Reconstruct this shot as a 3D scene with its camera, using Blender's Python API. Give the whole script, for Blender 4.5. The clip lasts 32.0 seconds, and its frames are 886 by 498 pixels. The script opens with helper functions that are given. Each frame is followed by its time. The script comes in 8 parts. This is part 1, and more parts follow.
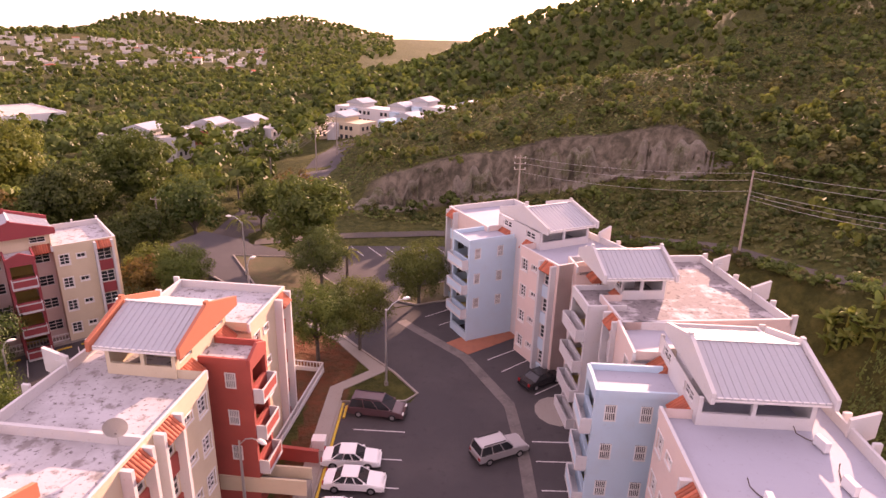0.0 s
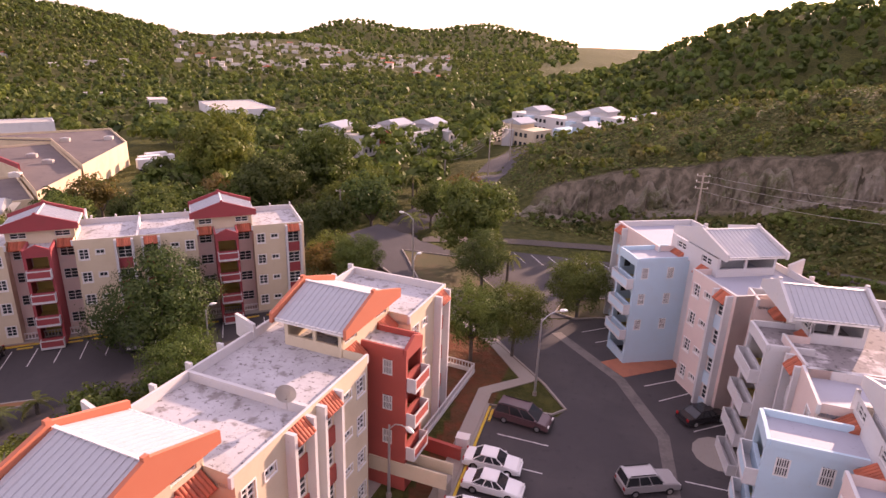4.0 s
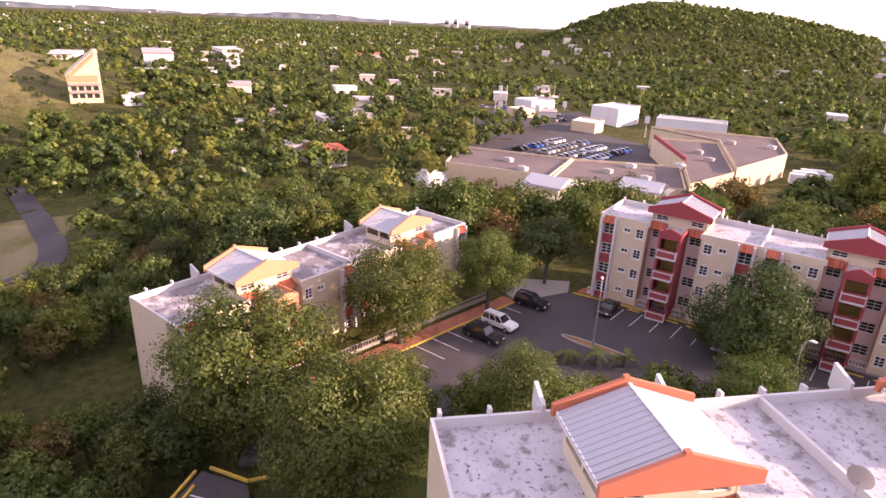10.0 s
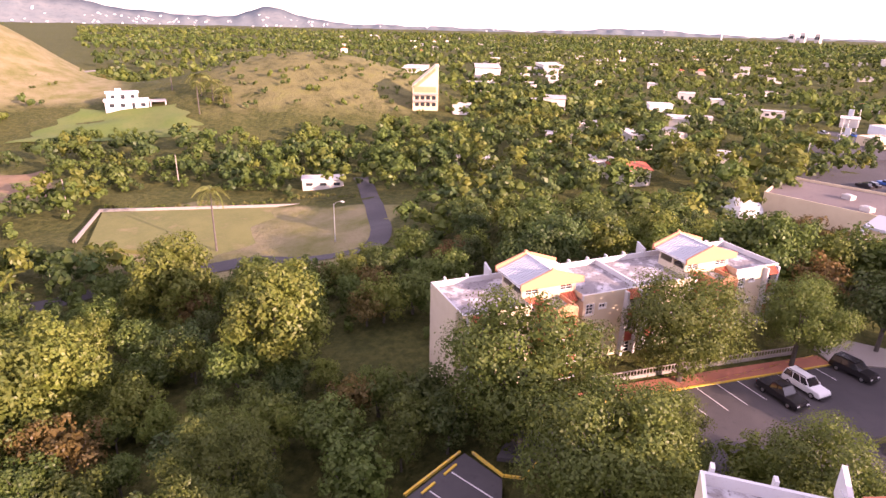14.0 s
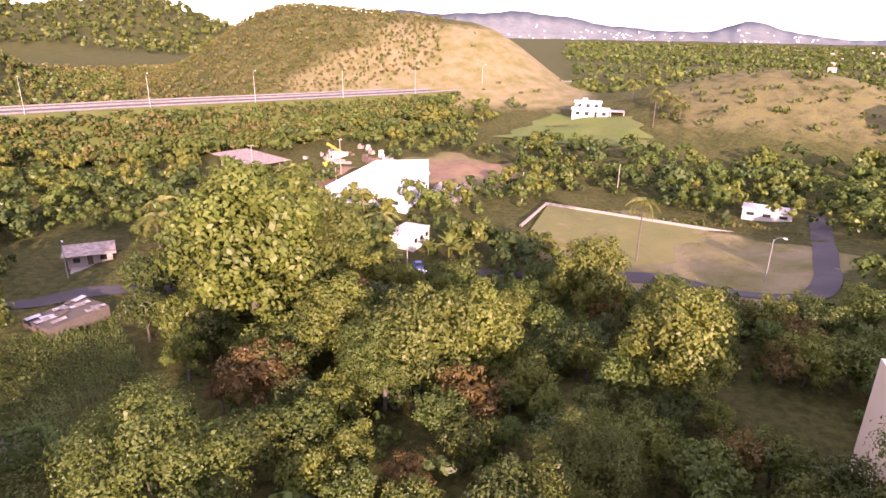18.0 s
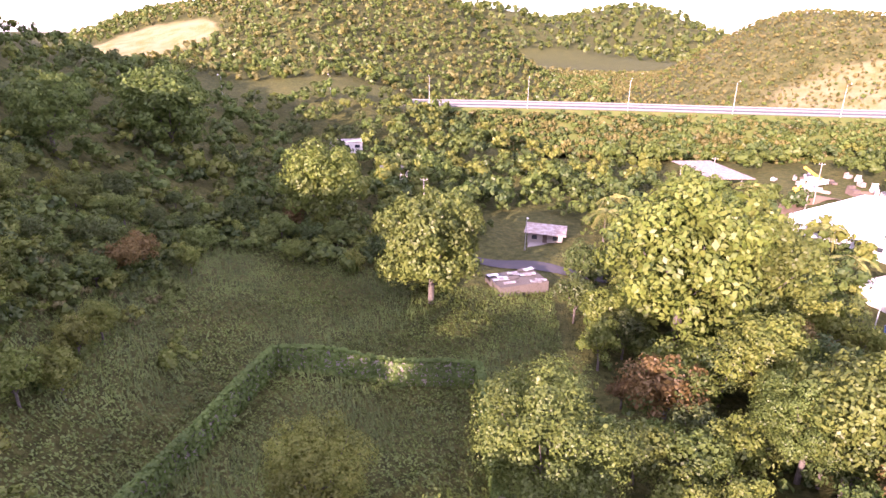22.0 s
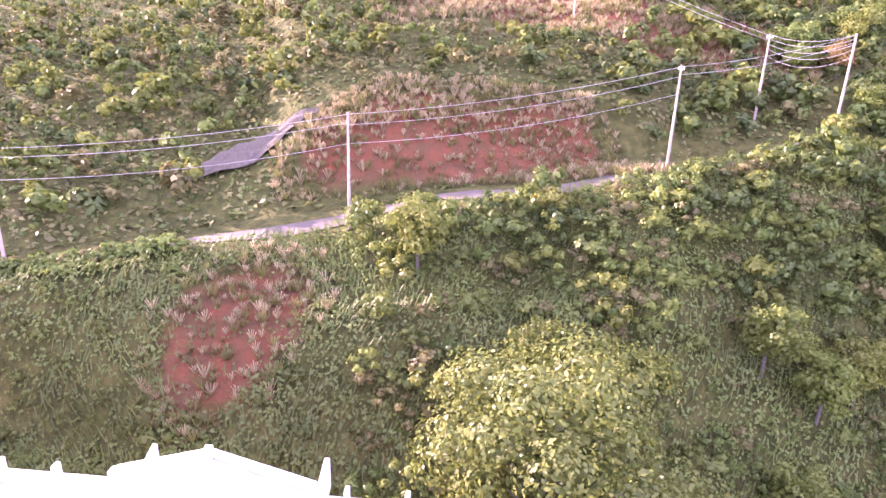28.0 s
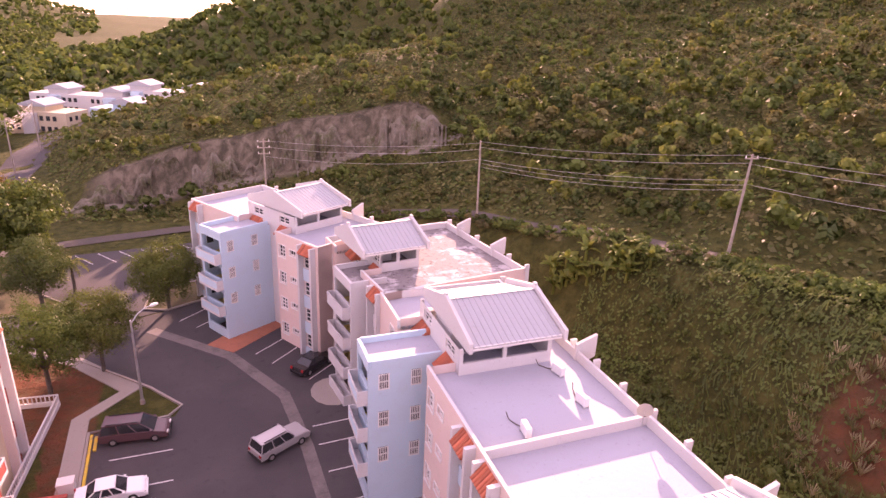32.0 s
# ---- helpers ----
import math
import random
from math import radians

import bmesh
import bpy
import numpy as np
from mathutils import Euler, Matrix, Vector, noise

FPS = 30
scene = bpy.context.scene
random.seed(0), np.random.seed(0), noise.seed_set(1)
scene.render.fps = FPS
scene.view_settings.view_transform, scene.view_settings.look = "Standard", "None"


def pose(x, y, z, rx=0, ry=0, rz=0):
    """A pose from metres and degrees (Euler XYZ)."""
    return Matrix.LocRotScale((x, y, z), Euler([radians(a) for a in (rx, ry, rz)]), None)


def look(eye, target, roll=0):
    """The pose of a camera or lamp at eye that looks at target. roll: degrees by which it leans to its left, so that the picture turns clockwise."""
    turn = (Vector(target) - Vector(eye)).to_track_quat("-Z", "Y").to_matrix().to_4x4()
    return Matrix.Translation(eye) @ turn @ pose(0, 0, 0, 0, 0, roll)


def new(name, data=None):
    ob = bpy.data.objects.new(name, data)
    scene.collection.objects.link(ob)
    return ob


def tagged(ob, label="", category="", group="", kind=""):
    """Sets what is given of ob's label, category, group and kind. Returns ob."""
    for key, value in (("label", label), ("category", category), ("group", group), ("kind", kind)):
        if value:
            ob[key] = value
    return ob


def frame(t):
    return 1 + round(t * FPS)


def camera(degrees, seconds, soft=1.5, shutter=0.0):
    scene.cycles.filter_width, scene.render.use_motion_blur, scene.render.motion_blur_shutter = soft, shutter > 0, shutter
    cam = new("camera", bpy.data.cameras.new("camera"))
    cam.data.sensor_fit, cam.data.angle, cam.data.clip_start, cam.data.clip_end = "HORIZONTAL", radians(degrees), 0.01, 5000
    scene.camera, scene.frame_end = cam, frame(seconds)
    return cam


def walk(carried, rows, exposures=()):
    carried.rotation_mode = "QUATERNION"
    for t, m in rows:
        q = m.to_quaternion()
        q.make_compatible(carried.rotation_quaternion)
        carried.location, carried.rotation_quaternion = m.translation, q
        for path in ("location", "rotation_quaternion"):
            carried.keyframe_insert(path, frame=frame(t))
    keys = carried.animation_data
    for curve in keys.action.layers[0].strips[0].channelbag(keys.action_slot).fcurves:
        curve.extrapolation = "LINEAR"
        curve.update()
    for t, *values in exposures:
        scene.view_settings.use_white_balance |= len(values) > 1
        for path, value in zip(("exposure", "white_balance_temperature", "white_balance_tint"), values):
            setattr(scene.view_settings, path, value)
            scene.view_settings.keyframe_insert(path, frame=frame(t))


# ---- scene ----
EYE = 32.0
cam = camera(72.3, 32.0)
PATH = [
    (t, pose(0, 0, EYE, 90 + pitch, 0, yaw) @ pose(0, 0, 0, 0, 0, roll)) for t, yaw, pitch, roll in (
    (0, -0.00, -19.51, 1.60),
    (0.5, 1.24, -19.50, 1.68),
    (1, 3.46, -19.52, 1.81),
    (1.5, 6.03, -19.54, 1.97),
    (2, 9.68, -19.56, 2.16),
    (2.5, 12.77, -19.61, 2.32),
    (4.5, 18.05, -19.23, 2.15),
    (5, 21.37, -19.44, 2.35),
    (5.5, 25.09, -19.70, 2.37),
    (6, 29.02, -19.92, 2.33),
    (6.5, 33.39, -20.03, 2.35),
    (7, 37.17, -20.08, 2.43),
    (7.5, 41.42, -20.19, 2.50),
    (8, 49.54, -20.40, 2.60),
    (8.5, 58.50, -20.62, 2.77),
    (9, 63.96, -20.76, 2.84),
    (9.5, 69.26, -20.84, 2.76),
    (10, 73.38, -20.86, 2.65),
    (10.5, 76.34, -20.83, 2.50),
    (11, 79.79, -20.77, 2.34),
    (11.5, 83.55, -20.70, 2.23),
    (12, 87.75, -20.65, 2.15),
    (12.5, 91.57, -20.58, 2.07),
    (13, 95.21, -20.52, 1.90),
    (13.5, 98.52, -20.47, 1.64),
    (15.5, 113.80, -20.26, 1.01),
    (16, 118.77, -20.15, 1.04),
    (16.5, 126.02, -20.10, 1.12),
    (17, 132.55, -20.04, 1.17),
    (17.5, 138.77, -19.98, 1.10),
    (18, 142.58, -19.92, 0.97),
    (18.5, 148.06, -19.87, 0.91),
    (19, 152.47, -19.85, 0.88),
    (19.5, 157.14, -19.84, 0.88),
    (20, 164.48, -19.82, 0.92),
    (20.5, 169.80, -19.80, 0.92),
    (21, 175.60, -19.78, 0.89),
    (21.5, 180.97, -19.81, 0.86),
    (22, 184.58, -19.85, 0.81),
    (22.5, 188.15, -19.87, 0.74),
    (23, 191.73, -19.87, 0.68),
    (23.5, 195.46, -19.88, 0.65),
    (24, 204.24, -19.90, 0.65),
    (24.5, 213.52, -19.91, 0.63),
    (26.5, 233.40, -19.24, -0.17),
    (27, 244.50, -19.27, 0.33),
    (27.5, 257.66, -19.42, 1.03),
    (28, 271.48, -19.79, 1.72),
    (28.5, 279.62, -20.21, 2.16),
    (29, 287.24, -20.51, 2.36),
    (29.5, 297.25, -20.73, 2.41),
    (30, 306.27, -20.87, 2.40),
    (30.5, 314.84, -20.92, 2.43),
    (31, 322.34, -20.85, 2.51),
    (31.5, 327.31, -20.65, 2.60),
    (32, 335.89, -20.42, 2.70),
    )
]
walk(cam, PATH, ((0, 1.8, 8600, 59), (2.5, 1.65, 8100, 51), (7, 1.5, 7400, 45), (13, 2.15, 7300, 50), (17, 2.12, 7150, 56), (19, 2.24, 7000, 56), (22, 2.8, 6450, 57), (23, 3.05, 6250, 59), (24.5, 3.45, 6100, 65), (26.5, 3.85, 6050, 71), (28, 3.7, 6150, 68), (29, 2.95, 6600, 64), (30, 2.35, 7500, 64), (32, 2.1, 8200, 68)))

from mathutils.geometry import tessellate_polygon

# ---- world and sun ----
SUN_YAW, SUN_EL = -25.0, 15.5
world = bpy.data.worlds.new("world")
scene.world = world
world.use_nodes = True
wn = world.node_tree.nodes
sky = wn.new("ShaderNodeTexSky")
sky.sky_type = 'NISHITA'
sky.sun_disc = False
sky.sun_elevation = radians(SUN_EL)
sky.sun_rotation = radians(-SUN_YAW)
sky.dust_density = 0.6
sky.ozone_density = 1.5
sky.air_density = 1.0
wn["Background"].inputs["Strength"].default_value = 0.15
veil = wn.new("ShaderNodeMix")
veil.data_type = 'RGBA'
cloud, cloud_amount, sky_dir = wn.new("ShaderNodeTexNoise"), wn.new("ShaderNodeMapRange"), wn.new("ShaderNodeTexCoord")
cloud.inputs["Scale"].default_value, cloud.inputs["Detail"].default_value = 2.6, 5
cloud_amount.inputs[1].default_value, cloud_amount.inputs[2].default_value = 0.35, 0.65
cloud_amount.inputs[3].default_value, cloud_amount.inputs[4].default_value = 0.5, 0.72
veil.inputs[7].default_value = (2.9, 2.95, 3.35, 1)
world.node_tree.links.new(sky_dir.outputs["Generated"], cloud.inputs["Vector"])
world.node_tree.links.new(cloud.outputs[0], cloud_amount.inputs[0])
world.node_tree.links.new(cloud_amount.outputs[0], veil.inputs[0])
world.node_tree.links.new(sky.outputs[0], veil.inputs[6])
world.node_tree.links.new(veil.outputs[2], wn["Background"].inputs["Color"])
sun = new("sun", bpy.data.lights.new("sun", 'SUN'))
sun.data.energy = 3.3
sun.data.angle = radians(0.6)
sun.data.color = (1.0, 0.84, 0.66)
sy, se = radians(SUN_YAW), radians(SUN_EL)
sun.matrix_world = look((-math.sin(sy) * math.cos(se) * 900, math.cos(sy) * math.cos(se) * 900, 900 * math.sin(se)), (0, 0, 0))


# ---- materials ----
def material(name, base, rough=0.8, metal=0.0, spots=(), bump=0.0, bump_scale=20.0, random=0.0, spec=0.3, island=False):
    """A principled material; spots: (scale, low, high, colour, amount) noise-driven second colours."""
    m = bpy.data.materials.new(name)
    m.use_nodes = True
    n, l = m.node_tree.nodes, m.node_tree.links
    b = n["Principled BSDF"]
    b.inputs["Roughness"].default_value = rough
    b.inputs["Metallic"].default_value = metal
    b.inputs["Specular IOR Level"].default_value = spec
    co = n.new("ShaderNodeTexCoord")
    geo = n.new("ShaderNodeNewGeometry")
    rgb = n.new("ShaderNodeRGB")
    rgb.outputs[0].default_value = (*base, 1)
    out = rgb.outputs[0]
    for scale, low, high, colour, amount in spots:
        t = n.new("ShaderNodeTexNoise")
        t.inputs["Scale"].default_value = scale
        t.inputs["Detail"].default_value = 6
        t.inputs["Roughness"].default_value = 0.62
        l.new(geo.outputs["Position"], t.inputs["Vector"])
        r = n.new("ShaderNodeMapRange")
        r.inputs[1].default_value, r.inputs[2].default_value = low, high
        r.inputs[4].default_value = amount
        l.new(t.outputs[0], r.inputs[0])
        mx = n.new("ShaderNodeMix")
        mx.data_type = 'RGBA'
        mx.inputs[7].default_value = (*colour, 1)
        l.new(r.outputs[0], mx.inputs[0])
        l.new(out, mx.inputs[6])
        out = mx.outputs[2]
    if random:
        h = n.new("ShaderNodeHueSaturation")
        if island:
            src = geo.outputs["Random Per Island"]
        else:
            src = n.new("ShaderNodeObjectInfo").outputs["Random"]
        r = n.new("ShaderNodeMapRange")
        r.inputs[3].default_value, r.inputs[4].default_value = 1 - random, 1 + random
        l.new(src, r.inputs[0])
        l.new(r.outputs[0], h.inputs["Value"])
        l.new(out, h.inputs["Color"])
        out = h.outputs[0]
    l.new(out, b.inputs["Base Color"])
    if bump:
        t = n.new("ShaderNodeTexNoise")
        t.inputs["Scale"].default_value = bump_scale
        t.inputs["Detail"].default_value = 5
        l.new(geo.outputs["Position"], t.inputs["Vector"])
        bp = n.new("ShaderNodeBump")
        bp.inputs["Strength"].default_value = bump
        bp.inputs["Distance"].default_value = 0.1
        l.new(t.outputs[0], bp.inputs["Height"])
        l.new(bp.outputs[0], b.inputs["Normal"])
    return m


def leaf_material(name, base, other, warm=0.0):
    m = bpy.data.materials.new(name)
    m.use_nodes = True
    n, l = m.node_tree.nodes, m.node_tree.links
    n.remove(n["Principled BSDF"])
    geo, info = n.new("ShaderNodeNewGeometry"), n.new("ShaderNodeObjectInfo")
    mx = n.new("ShaderNodeMix")
    mx.data_type = 'RGBA'
    mx.inputs[6].default_value, mx.inputs[7].default_value = (*base, 1), (*other, 1)
    l.new(geo.outputs["Random Per Island"], mx.inputs[0])
    big = n.new("ShaderNodeTexNoise")
    big.inputs["Scale"].default_value = 0.13
    big.inputs["Detail"].default_value = 3
    l.new(geo.outputs["Position"], big.inputs["Vector"])
    r = n.new("ShaderNodeMapRange")
    r.inputs[1].default_value, r.inputs[2].default_value, r.inputs[3].default_value, r.inputs[4].default_value = 0.3, 0.7, 0.75, 1.3
    l.new(big.outputs[0], r.inputs[0])
    hue = n.new("ShaderNodeMapRange")
    hue.inputs[3].default_value, hue.inputs[4].default_value = 0.486, 0.518
    l.new(info.outputs["Random"], hue.inputs[0])
    hs = n.new("ShaderNodeHueSaturation")
    l.new(mx.outputs[2], hs.inputs["Color"])
    l.new(r.outputs[0], hs.inputs["Value"])
    l.new(hue.outputs[0], hs.inputs["Hue"])
    d, t, g = n.new("ShaderNodeBsdfDiffuse"), n.new("ShaderNodeBsdfTranslucent"), n.new("ShaderNodeBsdfGlossy")
    g.inputs["Roughness"].default_value = 0.45
    s1, s2 = n.new("ShaderNodeMixShader"), n.new("ShaderNodeMixShader")
    s1.inputs[0].default_value, s2.inputs[0].default_value = 0.33, 0.018
    l.new(hs.outputs[0], d.inputs[0])
    l.new(hs.outputs[0], t.inputs[0])
    l.new(d.outputs[0], s1.inputs[1])
    l.new(t.outputs[0], s1.inputs[2])
    l.new(s1.outputs[0], s2.inputs[1])
    l.new(g.outputs[0], s2.inputs[2])
    l.new(s2.outputs[0], n["Material Output"].inputs[0])
    return m


M_ROOF = material("roof_membrane", (0.46, 0.455, 0.47), 0.85, spots=((0.22, 0.48, 0.66, (0.34, 0.33, 0.335), 0.8), (0.9, 0.54, 0.64, (0.20, 0.18, 0.17), 0.85), (3.1, 0.57, 0.65, (0.12, 0.105, 0.10), 0.9)), bump=0.2, bump_scale=3)
M_ROOF_CLEAN = material("roof_paint_clean", (0.36, 0.375, 0.43), 0.7, spots=((0.5, 0.5, 0.75, (0.34, 0.35, 0.40), 0.7), (4, 0.62, 0.7, (0.26, 0.26, 0.27), 0.6)), bump=0.1, bump_scale=3)
M_ROOF_DARK = material("roof_bitumen_worn", (0.22, 0.20, 0.20), 0.9, spots=((0.5, 0.5, 0.62, (0.55, 0.52, 0.52), 0.8), (2.2, 0.55, 0.66, (0.08, 0.075, 0.075), 0.9)), bump=0.2, bump_scale=3)
M_BEIGE = material("beige_plaster", (0.60, 0.50, 0.36), 0.9, spots=((0.5, 0.45, 0.75, (0.50, 0.40, 0.27), 0.5), (5, 0.6, 0.75, (0.40, 0.33, 0.25), 0.35)), bump=0.15)
M_WHITE = material("white_plaster", (0.54, 0.53, 0.53), 0.85, spots=((0.6, 0.48, 0.75, (0.58, 0.53, 0.49), 0.5), (5, 0.6, 0.72, (0.36, 0.33, 0.31), 0.5)), bump=0.15)
M_BLUE = material("pale_blue_plaster", (0.42, 0.57, 0.66), 0.85, spots=((0.6, 0.48, 0.75, (0.42, 0.51, 0.56), 0.5), (4, 0.6, 0.74, (0.40, 0.42, 0.45), 0.4)), bump=0.15)
M_PINK = material("pale_pink_plaster", (0.66, 0.52, 0.47), 0.85, spots=((0.6, 0.48, 0.75, (0.55, 0.44, 0.41), 0.5), (4, 0.6, 0.74, (0.42, 0.36, 0.34), 0.4)), bump=0.15)
M_ORANGE = material("orange_paint", (0.50, 0.155, 0.088), 0.75, spots=((0.7, 0.45, 0.75, (0.50, 0.17, 0.10), 0.5),), bump=0.1)
M_RED = material("red_paint", (0.40, 0.085, 0.065), 0.75, spots=((0.7, 0.45, 0.75, (0.32, 0.075, 0.06), 0.6),), bump=0.1)
M_MAROON = material("maroon_paint", (0.33, 0.060, 0.065), 0.75, spots=((0.7, 0.45, 0.75, (0.26, 0.06, 0.06), 0.6),), bump=0.1)
M_TERRA = material("terracotta_paint", (0.58, 0.26, 0.14), 0.8, spots=((0.7, 0.45, 0.75, (0.46, 0.21, 0.13), 0.5),), bump=0.1)
M_YELLOW = material("yellow_interior_paint", (0.62, 0.48, 0.16), 0.8, spots=((1, 0.45, 0.75, (0.5, 0.40, 0.15), 0.5),))
M_TILE = material("clay_roof_tile", (0.48, 0.13, 0.07), 0.75, spots=((1.5, 0.45, 0.7, (0.30, 0.09, 0.06), 0.7),), random=0.25)
M_SHEET = material("white_metal_roofing", (0.37, 0.385, 0.41), 0.45, 0.0, spots=((0.7, 0.5, 0.75, (0.38, 0.38, 0.40), 0.7), (3, 0.6, 0.72, (0.30, 0.29, 0.28), 0.5)), spec=0.5)
M_GLASS = material("dark_window_glass", (0.035, 0.04, 0.045), 0.12, spec=0.6)
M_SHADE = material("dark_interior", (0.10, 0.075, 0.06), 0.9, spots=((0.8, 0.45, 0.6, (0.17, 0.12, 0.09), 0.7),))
M_FRAME = material("white_aluminium", (0.70, 0.68, 0.66), 0.5)
M_ASPHALT = material("asphalt", (0.062, 0.056, 0.058), 0.92, spots=((0.12, 0.45, 0.65, (0.085, 0.076, 0.075), 0.7), (1.2, 0.58, 0.7, (0.05, 0.045, 0.048), 0.7)), bump=0.25, bump_scale=9)
M_CONC = material("concrete", (0.31, 0.275, 0.245), 0.9, spots=((0.5, 0.45, 0.7, (0.30, 0.26, 0.23), 0.7), (4, 0.58, 0.7, (0.20, 0.17, 0.15), 0.5)), bump=0.2)
M_CURBY = material("yellow_kerb_paint", (0.62, 0.40, 0.05), 0.8, spots=((2, 0.5, 0.66, (0.34, 0.27, 0.15), 0.8),))
M_LINE = material("white_road_paint", (0.62, 0.60, 0.58), 0.8, spots=((3, 0.5, 0.66, (0.28, 0.26, 0.26), 0.7),))
M_GUTTER = material("stained_gutter_concrete", (0.17, 0.15, 0.14), 0.92, spots=((0.5, 0.45, 0.66, (0.10, 0.09, 0.085), 0.8), (3, 0.5, 0.7, (0.23, 0.21, 0.19), 0.5)), bump=0.2)
M_VERGE = material("worn_verge", (0.085, 0.078, 0.034), 0.95, spots=((0.3, 0.45, 0.64, (0.13, 0.085, 0.045), 0.8), (4, 0.45, 0.7, (0.045, 0.05, 0.018), 0.6)), bump=0.2, bump_scale=8)
M_BRICKPAVE = material("red_paving", (0.40, 0.15, 0.09), 0.9, spots=((1, 0.45, 0.7, (0.27, 0.11, 0.08), 0.6),), bump=0.2)
M_SOIL = material("bare_brown_soil", (0.26, 0.125, 0.06), 0.95, spots=((0.35, 0.45, 0.66, (0.13, 0.11, 0.04), 0.8), (3, 0.5, 0.7, (0.32, 0.18, 0.10), 0.5)), bump=0.15, bump_scale=5)
M_LAWN = material("lawn_grass", (0.075, 0.10, 0.02), 0.95, spots=((0.2, 0.45, 0.66, (0.13, 0.12, 0.035), 0.8), (5, 0.4, 0.7, (0.04, 0.06, 0.012), 0.6)), bump=0.2, bump_scale=8)
M_BARK = material("bark", (0.115, 0.10, 0.085), 0.95, spots=((4, 0.45, 0.65, (0.06, 0.052, 0.045), 0.7),), bump=0.5)
M_POLE = material("weathered_wood_pole", (0.34, 0.29, 0.25), 0.9, spots=((2, 0.45, 0.7, (0.22, 0.18, 0.15), 0.7),))
M_STEEL = material("galvanised_steel", (0.45, 0.45, 0.45), 0.45, 0.7)
M_WIRE = material("aluminium_cable", (0.42, 0.40, 0.38), 0.4, 0.5)
M_RUBBER = material("tyre_rubber", (0.02, 0.02, 0.02), 0.85)
M_CARGLASS = material("car_glass", (0.02, 0.022, 0.025), 0.06, spec=0.7)
M_LAMPGLASS = material("lamp_lens", (0.75, 0.74, 0.70), 0.3)
M_RUST = material("rusty_sheet_metal", (0.25, 0.19, 0.15), 0.8, spots=((0.8, 0.45, 0.6, (0.40, 0.36, 0.33), 0.9), (3, 0.5, 0.66, (0.13, 0.08, 0.06), 0.6)))
M_ROCK = material("rock", (0.16, 0.14, 0.105), 0.95, spots=((0.16, 0.46, 0.56, (0.075, 0.08, 0.032), 0.9), (0.6, 0.45, 0.6, (0.16, 0.135, 0.105), 0.8), (2, 0.5, 0.66, (0.25, 0.22, 0.175), 0.6)), bump=0.8, bump_scale=1.5)
M_HIGHWAY = material("highway_concrete", (0.088, 0.086, 0.082), 0.9, spots=((0.3, 0.45, 0.7, (0.11, 0.105, 0.10), 0.6),))
M_BARRIER = material("weathered_concrete_barrier", (0.17, 0.165, 0.155), 0.9, spots=((0.5, 0.45, 0.66, (0.11, 0.105, 0.095), 0.7),))
M_LANE = material("dusty_lane", (0.082, 0.070, 0.060), 0.95, spots=((0.4, 0.45, 0.66, (0.10, 0.08, 0.055), 0.8), (3, 0.5, 0.7, (0.135, 0.11, 0.092), 0.5)), bump=0.2)
M_FAR = material("mall_roof", (0.125, 0.10, 0.095), 0.9, spots=((0.06, 0.42, 0.62, (0.17, 0.135, 0.12), 0.8), (0.6, 0.55, 0.7, (0.08, 0.06, 0.06), 0.6)))
M_LEAF = leaf_material("leaf_green", (0.072, 0.106, 0.023), (0.122, 0.153, 0.035))
M_LEAF2 = leaf_material("leaf_yellow_green", (0.107, 0.140, 0.025), (0.165, 0.183, 0.040))
M_LEAF3 = leaf_material("leaf_dark_green", (0.051, 0.081, 0.021), (0.090, 0.116, 0.034))
M_LEAF4 = leaf_material("leaf_russet", (0.120, 0.088, 0.028), (0.185, 0.125, 0.042))
M_SCRUB = leaf_material("olive_scrub", (0.122, 0.120, 0.034), (0.165, 0.150, 0.049))
M_GRASS = leaf_material("long_grass", (0.22, 0.185, 0.09), (0.34, 0.28, 0.155))
M_DRYBUSH = leaf_material("dry_bush", (0.098, 0.096, 0.032), (0.180, 0.168, 0.062))
M_VINE = leaf_material("vine_leaf", (0.084, 0.126, 0.029), (0.125, 0.165, 0.040))


# ---- mesh helpers ----
def to_mesh(name, bm, mats):
    me = bpy.data.meshes.new(name)
    bm.normal_update()
    bm.to_mesh(me)
    bm.free()
    for m in (mats if isinstance(mats, (list, tuple)) else (mats,)):
        me.materials.append(m)
    return me


def part(name, bm, mat, parent, label=""):
    ob = new(name, to_mesh(name, bm, mat) if isinstance(bm, bmesh.types.BMesh) else bm)
    ob.parent = parent
    if label:
        ob["label"] = label
    return ob


def placed(name, mesh, parent, m):
    ob = new(name, mesh)
    ob.parent = parent
    ob.matrix_basis = m
    return ob


def thing(name, m, label, category, group="", kind=""):
    ob = new(name)
    ob.matrix_basis = m
    return tagged(ob, label, category, group, kind)


def box(bm, x0, x1, y0, y1, z0, z1):
    v = [bm.verts.new((x, y, z)) for z in (z0, z1) for y in (y0, y1) for x in (x0, x1)]
    for a in ((0, 2, 3, 1), (4, 5, 7, 6), (0, 1, 5, 4), (2, 6, 7, 3), (0, 4, 6, 2), (1, 3, 7, 5)):
        bm.faces.new([v[i] for i in a])


def boxes(*rows):
    bm = bmesh.new()
    for r in rows:
        box(bm, *r)
    return bm


